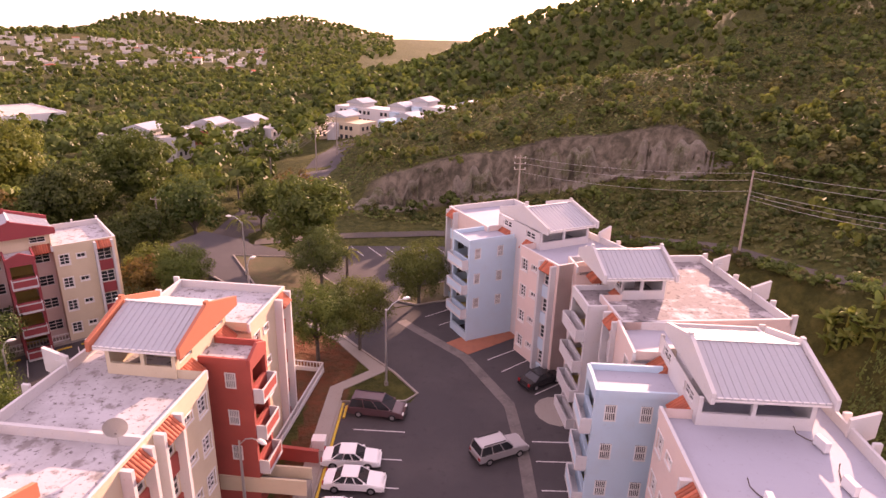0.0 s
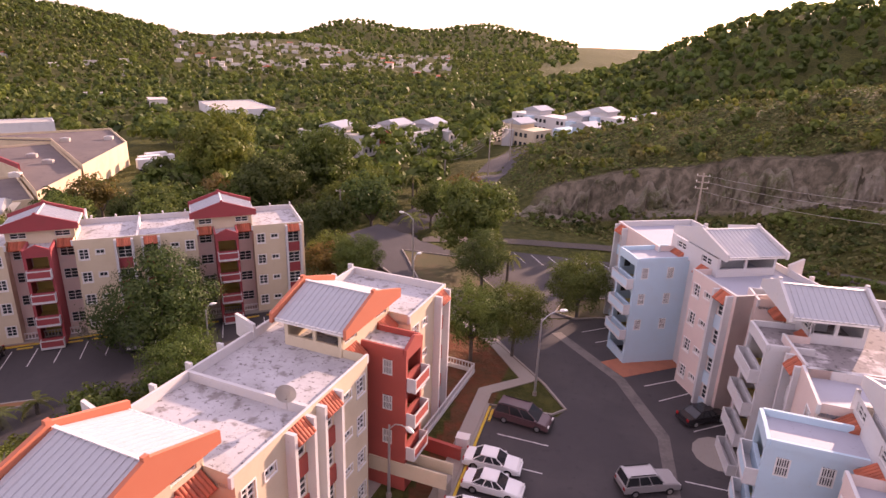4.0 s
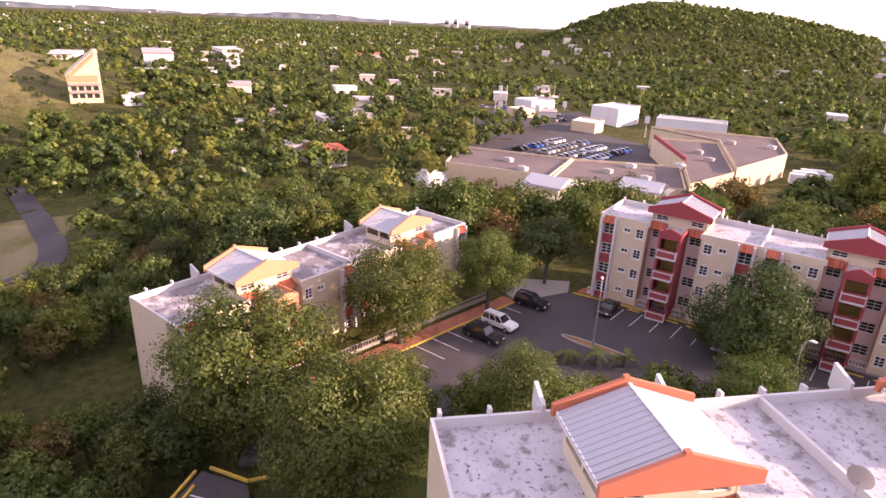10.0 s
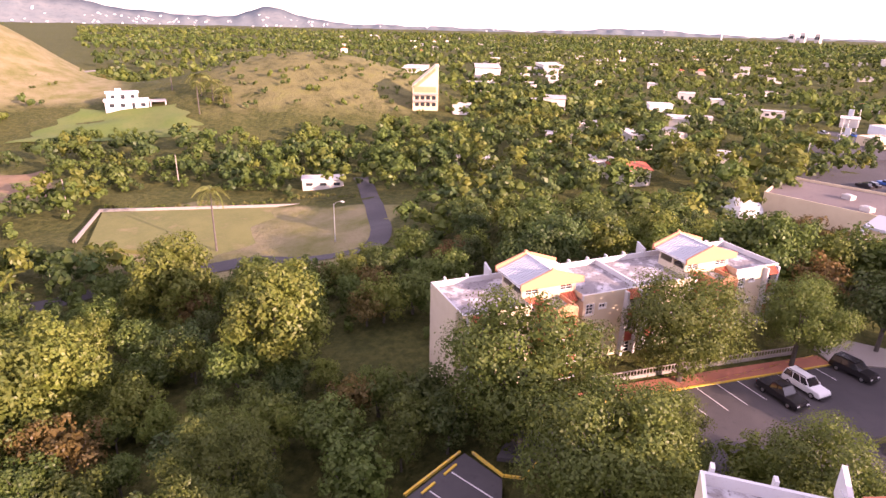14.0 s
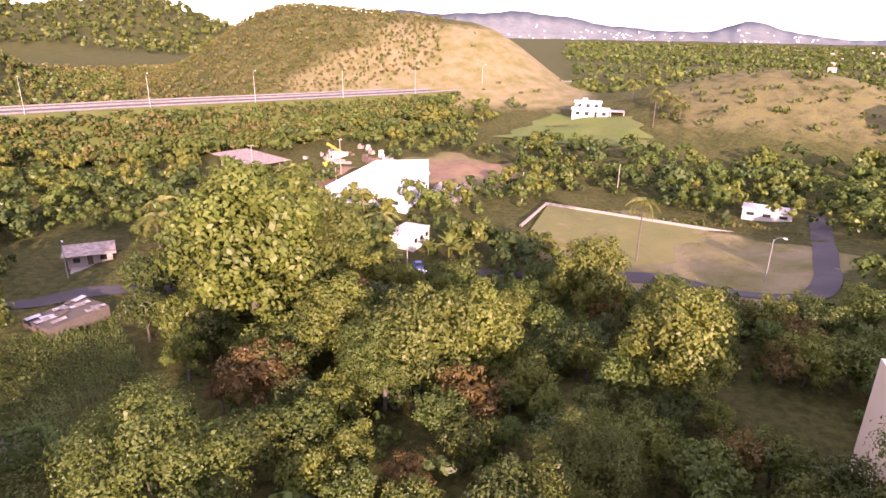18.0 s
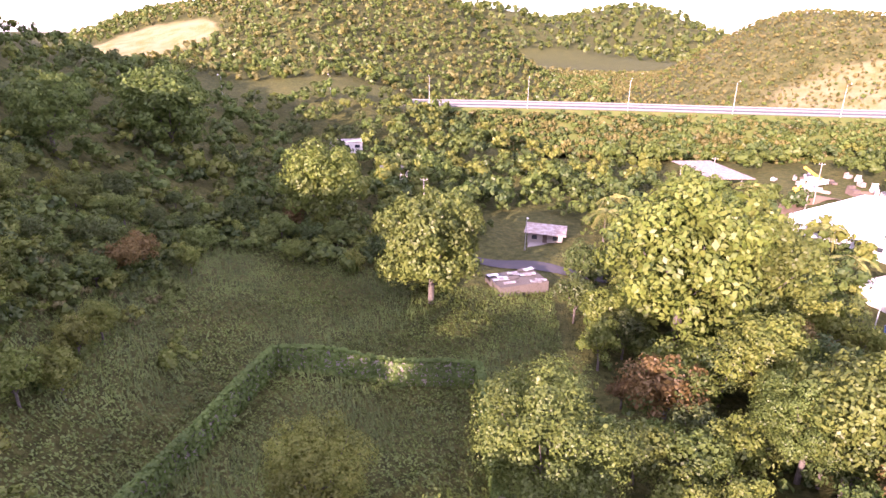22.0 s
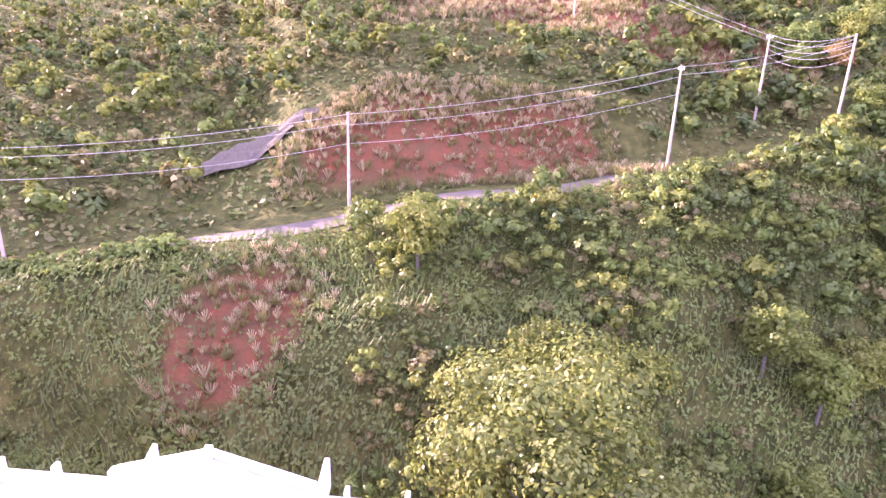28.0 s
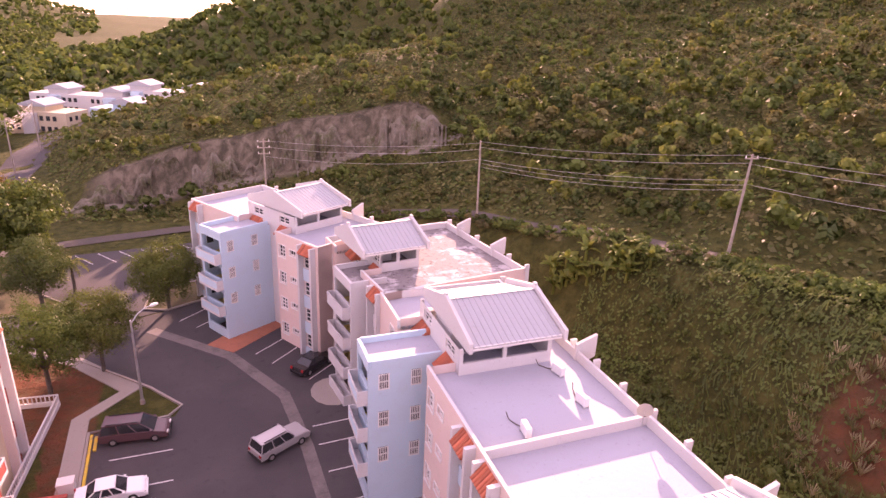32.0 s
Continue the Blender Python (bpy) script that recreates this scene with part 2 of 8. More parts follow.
def prism(bm, pts, y0, y1):
    """An outline of (x, z) points drawn from y0 to y1."""
    a = [bm.verts.new((x, y0, z)) for x, z in pts]
    b = [bm.verts.new((x, y1, z)) for x, z in pts]
    bm.faces.new(a)
    bm.faces.new(b[::-1])
    for i in range(len(pts)):
        j = (i + 1) % len(pts)
        bm.faces.new((a[j], a[i], b[i], b[j]))


def slab(bm, pts, z0, z1):
    """An outline of (x, y) points, counter-clockwise, drawn from z0 to z1."""
    a = [bm.verts.new((x, y, z0)) for x, y in pts]
    b = [bm.verts.new((x, y, z1)) for x, y in pts]
    bm.faces.new(a[::-1])
    bm.faces.new(b)
    for i in range(len(pts)):
        j = (i + 1) % len(pts)
        bm.faces.new((a[i], a[j], b[j], b[i]))


def tube(bm, path, radii, sides=8, cap=True):
    rings = []
    for i, p in enumerate(path):
        p = Vector(p)
        d = Vector(path[min(i + 1, len(path) - 1)]) - Vector(path[max(i - 1, 0)])
        q = d.to_track_quat('Z', 'Y')
        r = radii[i] if isinstance(radii, (list, tuple)) else radii
        rings.append([bm.verts.new(p + q @ Vector((r * math.cos(2 * math.pi * k / sides), r * math.sin(2 * math.pi * k / sides), 0))) for k in range(sides)])
    for a, b in zip(rings, rings[1:]):
        for k in range(sides):
            bm.faces.new((a[k], a[(k + 1) % sides], b[(k + 1) % sides], b[k]))
    if cap:
        bm.faces.new(rings[0][::-1])
        bm.faces.new(rings[-1])


def quads_mesh(name, verts, mat, faces=None):
    """A mesh from an array of corner points, four to a face, or with faces of four given."""
    verts = np.asarray(verts, np.float32).reshape(-1, 3)
    if faces is None:
        faces = np.arange(len(verts), dtype=np.int32).reshape(-1, 4)
    n = len(faces)
    me = bpy.data.meshes.new(name)
    me.vertices.add(len(verts))
    me.vertices.foreach_set("co", verts.ravel())
    me.loops.add(4 * n)
    me.loops.foreach_set("vertex_index", np.asarray(faces, np.int32).ravel())
    me.polygons.add(n)
    me.polygons.foreach_set("loop_start", np.arange(0, 4 * n, 4, dtype=np.int32))
    me.update(calc_edges=True)
    me.materials.append(mat)
    return me


# ---- the lie of the land ----
def sstep(a, b, x):
    t = np.clip((x - a) / (b - a), 0, 1)
    return t * t * (3 - 2 * t)


def area(x, y, x0, x1, y0, y1, s):
    return sstep(x0 - s, x0, x) * sstep(x1 + s, x1, x) * sstep(y0 - s, y0, y) * sstep(y1 + s, y1, y)


def polar(yaw, dist):
    a = radians(yaw)
    return -math.sin(a) * dist, math.cos(a) * dist


HILL_YAW = (-165, -150, -135, -121, -109, -83, -60, -50, -24, -17, -3, 4, 12)
HILL_ROAD = (150, 125, 105, 87, 71, 63, 63, 66, 87, 90, 96, 100, 105)
HILL_LEVEL = (-10, -4, 12, 21.4, 17.5, 13.5, 11, 10.3, 5, 3.5, 0.6, 0, 0)
HILL_FOOT = (70, 60, 40, 32, 28, 28, 34, 50, 80, 83, 91, 95, 100)
HILL_RISE = (8, 18, 30, 38, 44, 48, 36, 31, 29, 28, 16, 3, 0)
# yaw, distance, height, half width across and along the view
HILLS = ((-44, 380, 22, 130, 110), (-24, 430, 42, 70, 90), (-9, 480, 36, 60, 90), (57, 1000, 58, 95, 160), (63.5, 1150, 1, 80, 150), (47, 1080, 47, 100, 160), (25, 1900, 66, 110, 250), (13, 1900, 69, 170, 250), (33, 1250, 23, 120, 250), (146, 430, 41, 50, 70), (138, 420, 22, 30, 50), (114.5, 335, 32, 60, 52), (157, 500, 53, 50, 90), (168, 560, 1, 45, 80), (-176, 520, 54, 45, 90), (-164, 480, 52, 55, 90), (-152, 560, 35, 50, 100), (-128, 330, 4, 110, 80), (-178, 1300, 83, 130, 150), (169, 1600, 103, 150, 200))


def ground_z(x, y):
    x, y = np.asarray(x, float), np.asarray(y, float)
    r, yaw = np.hypot(x, y), np.degrees(np.arctan2(-x, y))
    z = -8 - 6 * sstep(-15, -85, y) * sstep(60, -10, x) + 5 * sstep(70, 125, y) * sstep(-150, -60, x)
    z = z + 13 * sstep(-170, -260, y) * sstep(-150, -60, x + 0.5 * y)
    z = z * sstep(2600, 900, r) - 14 * sstep(900, 2600, r)
    k = area(x, y, -92, -24, 2, 86, 14)
    z = z * (1 - k) - 3.94 * k
    k = area(x, y, -29.5, 46, -10, 104, 6)
    z = z * (1 - k) + k * -0.04
    rr, zr, rf, up = (np.interp(yaw, HILL_YAW, v) for v in (HILL_ROAD, HILL_LEVEL, HILL_FOOT, HILL_RISE))
    t = sstep(rf, rr - 4, r)
    zh = z * (1 - t) + t * zr + up * (1 - np.exp(-np.maximum(r - rr - 5, 0) / 90))
    zh = zh + 6 * sstep(113, 118, r) * sstep(11, 4, yaw) * sstep(-26, -20, yaw)
    zh = zh + 4.5 * sstep(rr + 6, rr + 12, r) * sstep(-112, -102, yaw) * sstep(-70, -76, yaw)
    f = sstep(-165, -148, yaw) * sstep(17, 9, yaw) * np.where(yaw > -26, 1 - sstep(-26, -18, yaw) * (1 - sstep(230, 160, r)), 1) * sstep(380, 260, r)
    z = z * (1 - f) + zh * f
    for a, d, h, st, sr in HILLS:
        cx, cy = polar(a, d)
        tx, ty = cx / d, cy / d
        p, q = (x - cx) * tx + (y - cy) * ty, -(x - cx) * ty + (y - cy) * tx
        z = z + h * np.exp(-0.5 * ((p / sr) ** 2 + (q / st) ** 2)) * sstep(120, 260, r)
    rough = 0.35 * np.sin(x * 0.31 + 1.3 * np.sin(y * 0.17)) + 0.3 * np.sin(y * 0.27 + 1.7 * np.sin(x * 0.13)) + 2.2 * np.sin(x * 0.021 + 2 * np.sin(y * 0.013)) * sstep(150, 500, r)
    calm = area(x, y, -100, 32, -30, 100, 8)
    return z + rough * (1 - calm) * sstep(25, 45, r)


def gz(x, y):
    return float(ground_z(x, y))


def ground_sheet():
    n, rings = 480, 165
    rad = np.concatenate([[0.5], np.geomspace(6, 4900, rings)])
    a = np.linspace(0, 2 * np.pi, n, endpoint=False)
    x, y = rad[:, None] * np.cos(a), rad[:, None] * np.sin(a)
    z = ground_z(x, y)
    v = np.stack([x, y, z], -1).reshape(-1, 3)
    i, j = np.meshgrid(np.arange(rings), np.arange(n), indexing='ij')
    k = (j + 1) % n
    f = np.stack([i * n + j, (i + 1) * n + j, (i + 1) * n + k, i * n + k], -1).reshape(-1, 4)
    me = quads_mesh("ground", v, ground_material(), f)
    xs, ys = v[:, 0], v[:, 1]
    yaw, r = np.degrees(np.arctan2(-xs, ys)), np.hypot(xs, ys)
    cover = np.zeros((len(v), 4), np.float32)
    # dry grass on the sunlit hills and the field
    edge = 3 * np.sin(r * 0.045) + 2 * np.sin(r * 0.11 + 1)
    dry = sstep(126, 133, yaw) * sstep(154 + edge - 0.05 * (r - 400), 145 + edge - 0.05 * (r - 400), yaw) * sstep(280, 330, r) * sstep(640, 560, r) * sstep(40, 27, v[:, 2] + 3 * edge) + 0.5 * sstep(100, 106, yaw) * sstep(128, 121, yaw) * sstep(235, 270, r) * sstep(480, 400, r)
    dry += area(xs, ys, -136, -92, -96, -40, 4) * 0.8 + 0.2 * sstep(-17, -9, yaw) * sstep(14, 8, yaw) * sstep(121, 127, r) * sstep(220, 170, r)
    dry += 0.9 * area(xs, ys, -142, -112, -180, -138, 6) + 0.9 * sstep(48, 36, np.hypot(xs - 200, ys + 346))
    dry += 0.36 * sstep(138, 146, yaw) * sstep(178, 166, yaw) * sstep(285, 320, r) * sstep(820, 700, r)
    wob = 2.2 * np.sin(yaw * 0.55) + 1.4 * np.sin(yaw * 1.37 + 1)
    top = 72 + 9 * np.sin(np.clip((yaw + 106) / 32, 0, 1) * np.pi) ** 0.6 + 0.5 * wob
    soil = sstep(-73, -77, yaw) * sstep(-108, -104, yaw) * sstep(69, 71, r) * sstep(top + 1.5, top - 1.5, r)
    soil += sstep(-82, -88, yaw) * sstep(-119, -113, yaw) * sstep(101 + wob, 104 + wob, r - 0.35 * (yaw + 100)) * sstep(124 + wob, 118 + wob, r)
    soil += np.exp(-((yaw + 68 + 0.4 * (r - 49)) / 7.5) ** 2 - ((r - 49) / 6.5) ** 2) * 1.15
    soil += area(xs, ys, -24, -9.3, 47.8, 64, 1.5) * 1.0 + area(xs, ys, -11.6, -9.3, 2, 48, 0.4)
    rock = sstep(11, 4, yaw) * sstep(-26, -20, yaw) * sstep(111, 113, r) * sstep(121, 118, r)
    cover[:, 0], cover[:, 1], cover[:, 2], cover[:, 3] = np.clip(dry, 0, 1), np.clip(soil, 0, 1), rock, 1
    at = me.color_attributes.new("cover", 'FLOAT_COLOR', 'POINT')
    at.data.foreach_set("color", cover.ravel())
    me.polygons.foreach_set("use_smooth", np.ones(len(me.polygons), bool))
    return tagged(new("ground", me), "rolling green hills and valley floor with dry grass and red soil", "ground", kind="structure")


def ground_material():
    m = bpy.data.materials.new("hill_ground")
    m.use_nodes = True
    n, l = m.node_tree.nodes, m.node_tree.links
    b = n["Principled BSDF"]
    b.inputs["Roughness"].default_value = 0.95
    b.inputs["Specular IOR Level"].default_value = 0.1
    geo, at = n.new("ShaderNodeNewGeometry"), n.new("ShaderNodeAttribute")
    at.attribute_name = "cover"
    sep = n.new("ShaderNodeSeparateColor")
    l.new(at.outputs[0], sep.inputs[0])

    def noisy(scale, c1, c2, lo=0.4, hi=0.62, dist=0.0, flat=1.0):
        t, r, mx = n.new("ShaderNodeTexNoise"), n.new("ShaderNodeMapRange"), n.new("ShaderNodeMix")
        t.inputs["Scale"].default_value, t.inputs["Detail"].default_value, t.inputs["Roughness"].default_value = scale, 8, 0.65
        t.inputs["Distortion"].default_value = dist
        mp = n.new("ShaderNodeMapping")
        mp.inputs["Scale"].default_value = (1, 1, flat)
        l.new(geo.outputs["Position"], mp.inputs["Vector"])
        l.new(mp.outputs[0], t.inputs["Vector"])
        r.inputs[1].default_value, r.inputs[2].default_value = lo, hi
        l.new(t.outputs[0], r.inputs[0])
        mx.data_type = 'RGBA'
        mx.inputs[6].default_value, mx.inputs[7].default_value = (*c1, 1), (*c2, 1)
        l.new(r.outputs[0], mx.inputs[0])
        return mx.outputs[2], t.outputs[0]

    def blend(fac, a, c):
        mx = n.new("ShaderNodeMix")
        mx.data_type = 'RGBA'
        l.new(fac, mx.inputs[0])
        l.new(a, mx.inputs[6])
        l.new(c, mx.inputs[7])
        return mx.outputs[2]

    def edge(src, noise_out):
        a, r = n.new("ShaderNodeMath"), n.new("ShaderNodeMapRange")
        a.operation = 'ADD'
        l.new(src, a.inputs[0])
        l.new(noise_out, a.inputs[1])
        r.inputs[1].default_value, r.inputs[2].default_value = 0.85, 1.12
        l.new(a.outputs[0], r.inputs[0])
        return r.outputs[0]

    green, _ = noisy(0.09, (0.053, 0.063, 0.019), (0.092, 0.092, 0.030))
    fine, hf = noisy(0.75, (0.028, 0.035, 0.010), (0.118, 0.115, 0.034), 0.4, 0.62)
    mx = n.new("ShaderNodeMix")
    mx.data_type = 'RGBA'
    mx.inputs[0].default_value = 0.5
    l.new(green, mx.inputs[6])
    l.new(fine, mx.inputs[7])
    dry, hd = noisy(0.11, (0.25, 0.21, 0.115), (0.15, 0.145, 0.05), 0.38, 0.64)
    soil, hs = noisy(0.5, (0.185, 0.066, 0.034), (0.115, 0.066, 0.034), 0.36, 0.62)
    rock, hr = noisy(0.55, (0.20, 0.165, 0.12), (0.075, 0.066, 0.045), 0.38, 0.6, 0.4, 0.16)
    c = blend(edge(sep.outputs[0], hd), mx.outputs[2], dry)
    c = blend(edge(sep.outputs[1], hs), c, soil)
    c = blend(edge(sep.outputs[2], hr), c, rock)
    l.new(c, b.inputs["Base Color"])
    bp = n.new("ShaderNodeBump")
    bp.inputs["Strength"].default_value, bp.inputs["Distance"].default_value = 1.0, 0.9
    l.new(hf, bp.inputs["Height"])
    l.new(bp.outputs[0], b.inputs["Normal"])
    return m


ground_sheet()


# ---- plants ----
def leaf_quads(centres, normals, size, rng, bend=0.5):
    """One leaf spray, a quad, at each centre, facing its normal loosely."""
    n = len(centres)
    nrm = normals + rng.normal(0, bend, (n, 3))
    nrm /= np.linalg.norm(nrm, axis=1, keepdims=True) + 1e-9
    a = np.cross(nrm, rng.normal(0, 1, (n, 3)))
    a /= np.linalg.norm(a, axis=1, keepdims=True) + 1e-9
    b = np.cross(nrm, a)
    s = size * rng.uniform(0.6, 1.3, (n, 1))
    w = 0.62 * s
    tip = nrm * (-0.25 * s)
    return np.stack([centres - a * s + tip, centres + b * w, centres + a * s + tip, centres - b * w], 1)


def ball(c, r, squash, rng, th=4, ph=7):
    """A small uneven lump that closes the inside of a leaf clump."""
    t, p = np.linspace(0.1, np.pi - 0.1, th), np.linspace(0, 2 * np.pi, ph) + rng.uniform(0, 6)
    w = 1 + rng.uniform(-0.16, 0.16, (th, ph))
    w[:, -1] = w[:, 0]
    q = np.stack([np.sin(t)[:, None] * np.cos(p), np.sin(t)[:, None] * np.sin(p), np.cos(t)[:, None] * squash * np.ones(ph)], -1) * (r * w)[..., None] + c
    return np.stack([q[:-1, :-1], q[1:, :-1], q[1:, 1:], q[:-1, 1:]], 2).reshape(-1, 4, 3)


def crown_quads(rng, lobes, per, size, squash=0.85, twigs=5, core=True, low=-0.35, rings=(4, 7), fat=1.0):
    """Leaf sprays of a crown of about unit radius: rounded boughs of several sizes round a core, with gaps between."""
    d = rng.normal(0, 1, (lobes * 6, 3))
    d /= np.linalg.norm(d, axis=1, keepdims=True)
    d = d[d[:, 2] > low]
    pick = [0]
    while len(pick) < lobes:
        gap = (d @ d[pick].T).max(1)
        pick.append(int(np.argmin(gap + rng.uniform(0, 0.25, len(gap)))))
    d = d[pick]
    rl = rng.uniform(0.22, 0.44, lobes) * (9 / lobes) ** 0.24 * fat
    c = d * (rng.uniform(0.52, 0.86, lobes) - 0.25 * rl)[:, None] * (1, 1, squash)
    out = []
    for k in range(lobes):
        n = int(per * (rl[k] / 0.35) ** 2)
        e = rng.normal(0, 1, (n, 3)) + d[k] * 0.75 + (0, 0, 0.45)
        e /= np.linalg.norm(e, axis=1, keepdims=True)
        knob = rng.normal(0, 1, (twigs, 3)) + d[k]
        knob /= np.linalg.norm(knob, axis=1, keepdims=True)
        bump = 0.86 + 0.34 * np.maximum(e @ knob.T, 0).max(1) ** 6
        p = c[k] + e * (rl[k] * bump * rng.uniform(0.78, 1.12, n))[:, None] * (1, 1, 0.85)
        stray = rng.random(n) < 0.05
        p[stray] += e[stray] * rl[k] * 0.22
        out.append(leaf_quads(p, e, size, rng, 0.32))
        if rings:
            out.append(ball(c[k], rl[k] * 0.7, 0.85, rng, *rings))
        else:
            n = n * 9 // 20
            e = rng.normal(0, 1, (n, 3)) + d[k] * 0.3
            e /= np.linalg.norm(e, axis=1, keepdims=True)
            out.append(leaf_quads(c[k] + e * (rl[k] * rng.uniform(0.3, 0.8, n))[:, None], e, max(size * 1.5, 0.032), rng, 0.8))
    if core:
        e = rng.normal(0, 1, (520, 3))
        e /= np.linalg.norm(e, axis=1, keepdims=True)
        out.append(leaf_quads(e * rng.uniform(0.2, 0.56, (520, 1)) * (1, 1, squash), e, 0.1 if size > 0.03 else 0.055, rng, 0.6))
    return np.concatenate(out)


def limbs(bm, rng, height, r, trunk, crown_z):
    """A tapered, slightly bent trunk and limbs that reach into the crown."""
    bend = rng.uniform(-0.12, 0.12, 2) * r
    tube(bm, [(0, 0, -0.6), (bend[0] * 0.4, bend[1] * 0.4, crown_z * 0.4), (bend[0], bend[1], crown_z)], [trunk * 1.25, trunk, trunk * 0.6], 8)
    for k in range(6):
        a = k * 1.05 + rng.uniform(-0.3, 0.3)
        q = (math.cos(a) * r * 0.62, math.sin(a) * r * 0.62, crown_z + rng.uniform(0.0, 0.5) * r)
        m = (q[0] * 0.45 + bend[0] * 0.5, q[1] * 0.45 + bend[1] * 0.5, crown_z * 0.75)
        tube(bm, [(bend[0] * 0.5, bend[1] * 0.5, crown_z * 0.45), m, q], [trunk * 0.5, trunk * 0.34, trunk * 0.1], 5)


CROWNS, TRUNKS = [], []
for k in range(7):
    rng = np.random.default_rng(40 + k)
    q = crown_quads(rng, (17, 15, 19, 18, 14, 21, 16)[k], 84, 0.047, squash=(0.85, 1.0, 0.75, 0.9, 1.15, 0.8, 0.95)[k], rings=None, low=-0.6, fat=1.12)
    CROWNS.append(q)
LEAVES = (M_LEAF, M_LEAF2, M_LEAF, M_LEAF3, M_LEAF2, M_LEAF, M_LEAF4)
BIG_MESH = [quads_mesh("crown", crown_quads(np.random.default_rng(60 + k), (44, 36, 52)[k], 190, 0.035, squash=(0.95, 1.05, 0.9)[k], twigs=6, low=-0.8, rings=None, fat=1.2), (M_LEAF, M_LEAF2, M_LEAF3)[k]) for k in range(3)]
HERO_MESH = [quads_mesh("crown", crown_quads(np.random.default_rng(80 + k), (40, 46, 36)[k], 470, 0.0175, squash=(0.95, 0.9, 0.86)[k], twigs=6, low=-0.85, rings=None, fat=1.18), (M_LEAF, M_LEAF2, M_LEAF3)[k]) for k in range(3)]
CROWN_MESH = [quads_mesh("crown", q, LEAVES[k]) for k, q in enumerate(CROWNS)]
for k in range(4):
    rng = np.random.default_rng(70 + k)
    bm = bmesh.new()
    limbs(bm, rng, 2.4, 1.0, 0.055, 1.15)
    TRUNKS.append(to_mesh("trunk", bm, M_BARK))


def tree(x, y, height, r, k, label, group="trees among the houses", z=None):
    """A broad-leaved tree: a trunk with limbs, and a crown of leaf clumps."""
    z = gz(x, y) if z is None else z
    rng = random.Random(int(x * 71 + y * 13))
    ob = thing("tree", pose(x, y, z, 0, 0, rng.uniform(0, 360)), label, "tree", group)
    zc = height - r * 1.02
    placed("trunk", TRUNKS[k % 4], ob, Matrix.Diagonal((r, r, zc / 1.15, 1)))
    near = r > 3.1 and math.hypot(x, y) < (78 if group.startswith("trees among") else 63) and not group.startswith("trees of the woods")
    placed("crown", HERO_MESH[(0, 0, 0, 2, 1, 0, 0)[k % 7]] if near else CROWN_MESH[k % 7] if r < 5.7 else BIG_MESH[(0, 1, 0, 2, 1, 0, 0)[k % 7]], ob, pose(0, 0, zc) @ Matrix.Diagonal((r * 1.12, r * 1.12, r * 1.12, 1)))
    return ob


def scatter_mesh(name, rows, shapes, mat, label, category):
    """Many plants as one object; rows: x, y, z, width, height, turn; shapes: arrays of unit leaf quads."""
    out = []
    for i, (x, y, z, w, h, a) in enumerate(rows):
        q = shapes[i % len(shapes)]
        c, s = math.cos(a), math.sin(a)
        m = np.array([[c * w, -s * w, 0], [s * w, c * w, 0], [0, 0, h]])
        out.append(q.reshape(-1, 3) @ m.T + (x, y, z))
    if out:
        return tagged(new(name, quads_mesh(name, np.concatenate(out), mat)), label, category, kind="stuff")


LOT_TREES = ((-12.5, 55.0, 8.8, 3.4), (-8.6, 57.3, 8.4, 3.2), (-15.4, 71.9, 9.2, 3.6), (-2.8, 69.4, 8.4, 3.7), (-19.8, 83.9, 13, 5.8), (-34.1, 107.6, 9.4, 3.7), (-43.7, 101.4, 13.4, 5.5),
             (-61.8, 117.3, 16.6, 7.0), (-87.2, 116.9, 19.6, 8.4), (-66.2, 102.7, 15.1, 6.3), (-39.4, 76.6, 9.2, 3.6), (-31.6, 68.9, 8.4, 3.2), (-43.0, 125.7, 8.0, 3.0))
COURT_TREES = ((-49.2, 52.6, 12.6, 6.9), (-41.0, 20.8, 9.6, 4.7), (-36.7, 41.3, 9.0, 4.2), (-41.2, 34.8, 7.0, 3.0), (-67.6, 26.6, 11.0, 4.6), (-44.4, 9.2, 9.1, 3.5), (-38.0, 73.2, 8.3, 3.2),
               (-74.0, 37.8, 11.0, 4.4), (-91.9, 29.2, 13.2, 5.4), (-50.0, -2.2, 14.0, 7.6), (-38.6, 4.9, 12.2, 6.3), (-61.0, 13.6, 13.0, 6.0))
VALLEY_TREES = ((9.7, -95.7, 20.4, 8.8), (36.1, -124.1, 19.6, 8.4), (-29.5, -86.5, 26.4, 11.6), (-5.8, -44.9, 15.6, 6.6), (13.8, -41.1, 11.2, 4.5), (80.4, -146.1, 23.3, 10.2),
                (82.1, -107.5, 15.9, 6.7), (-36.9, -51.9, 15.2, 6.4), (-34.2, -67.5, 13.8, 5.7), (-71.2, -55.1, 14.6, 6.1), (-58.5, -32.1, 14.7, 6.1), (-45.3, -52.5, 14.4, 6.0), (-32.3, -53.2, 12.7, 5.2),
                (-35.2, -25.7, 10.8, 4.3), (-42.5, -91.9, 20.5, 8.9))
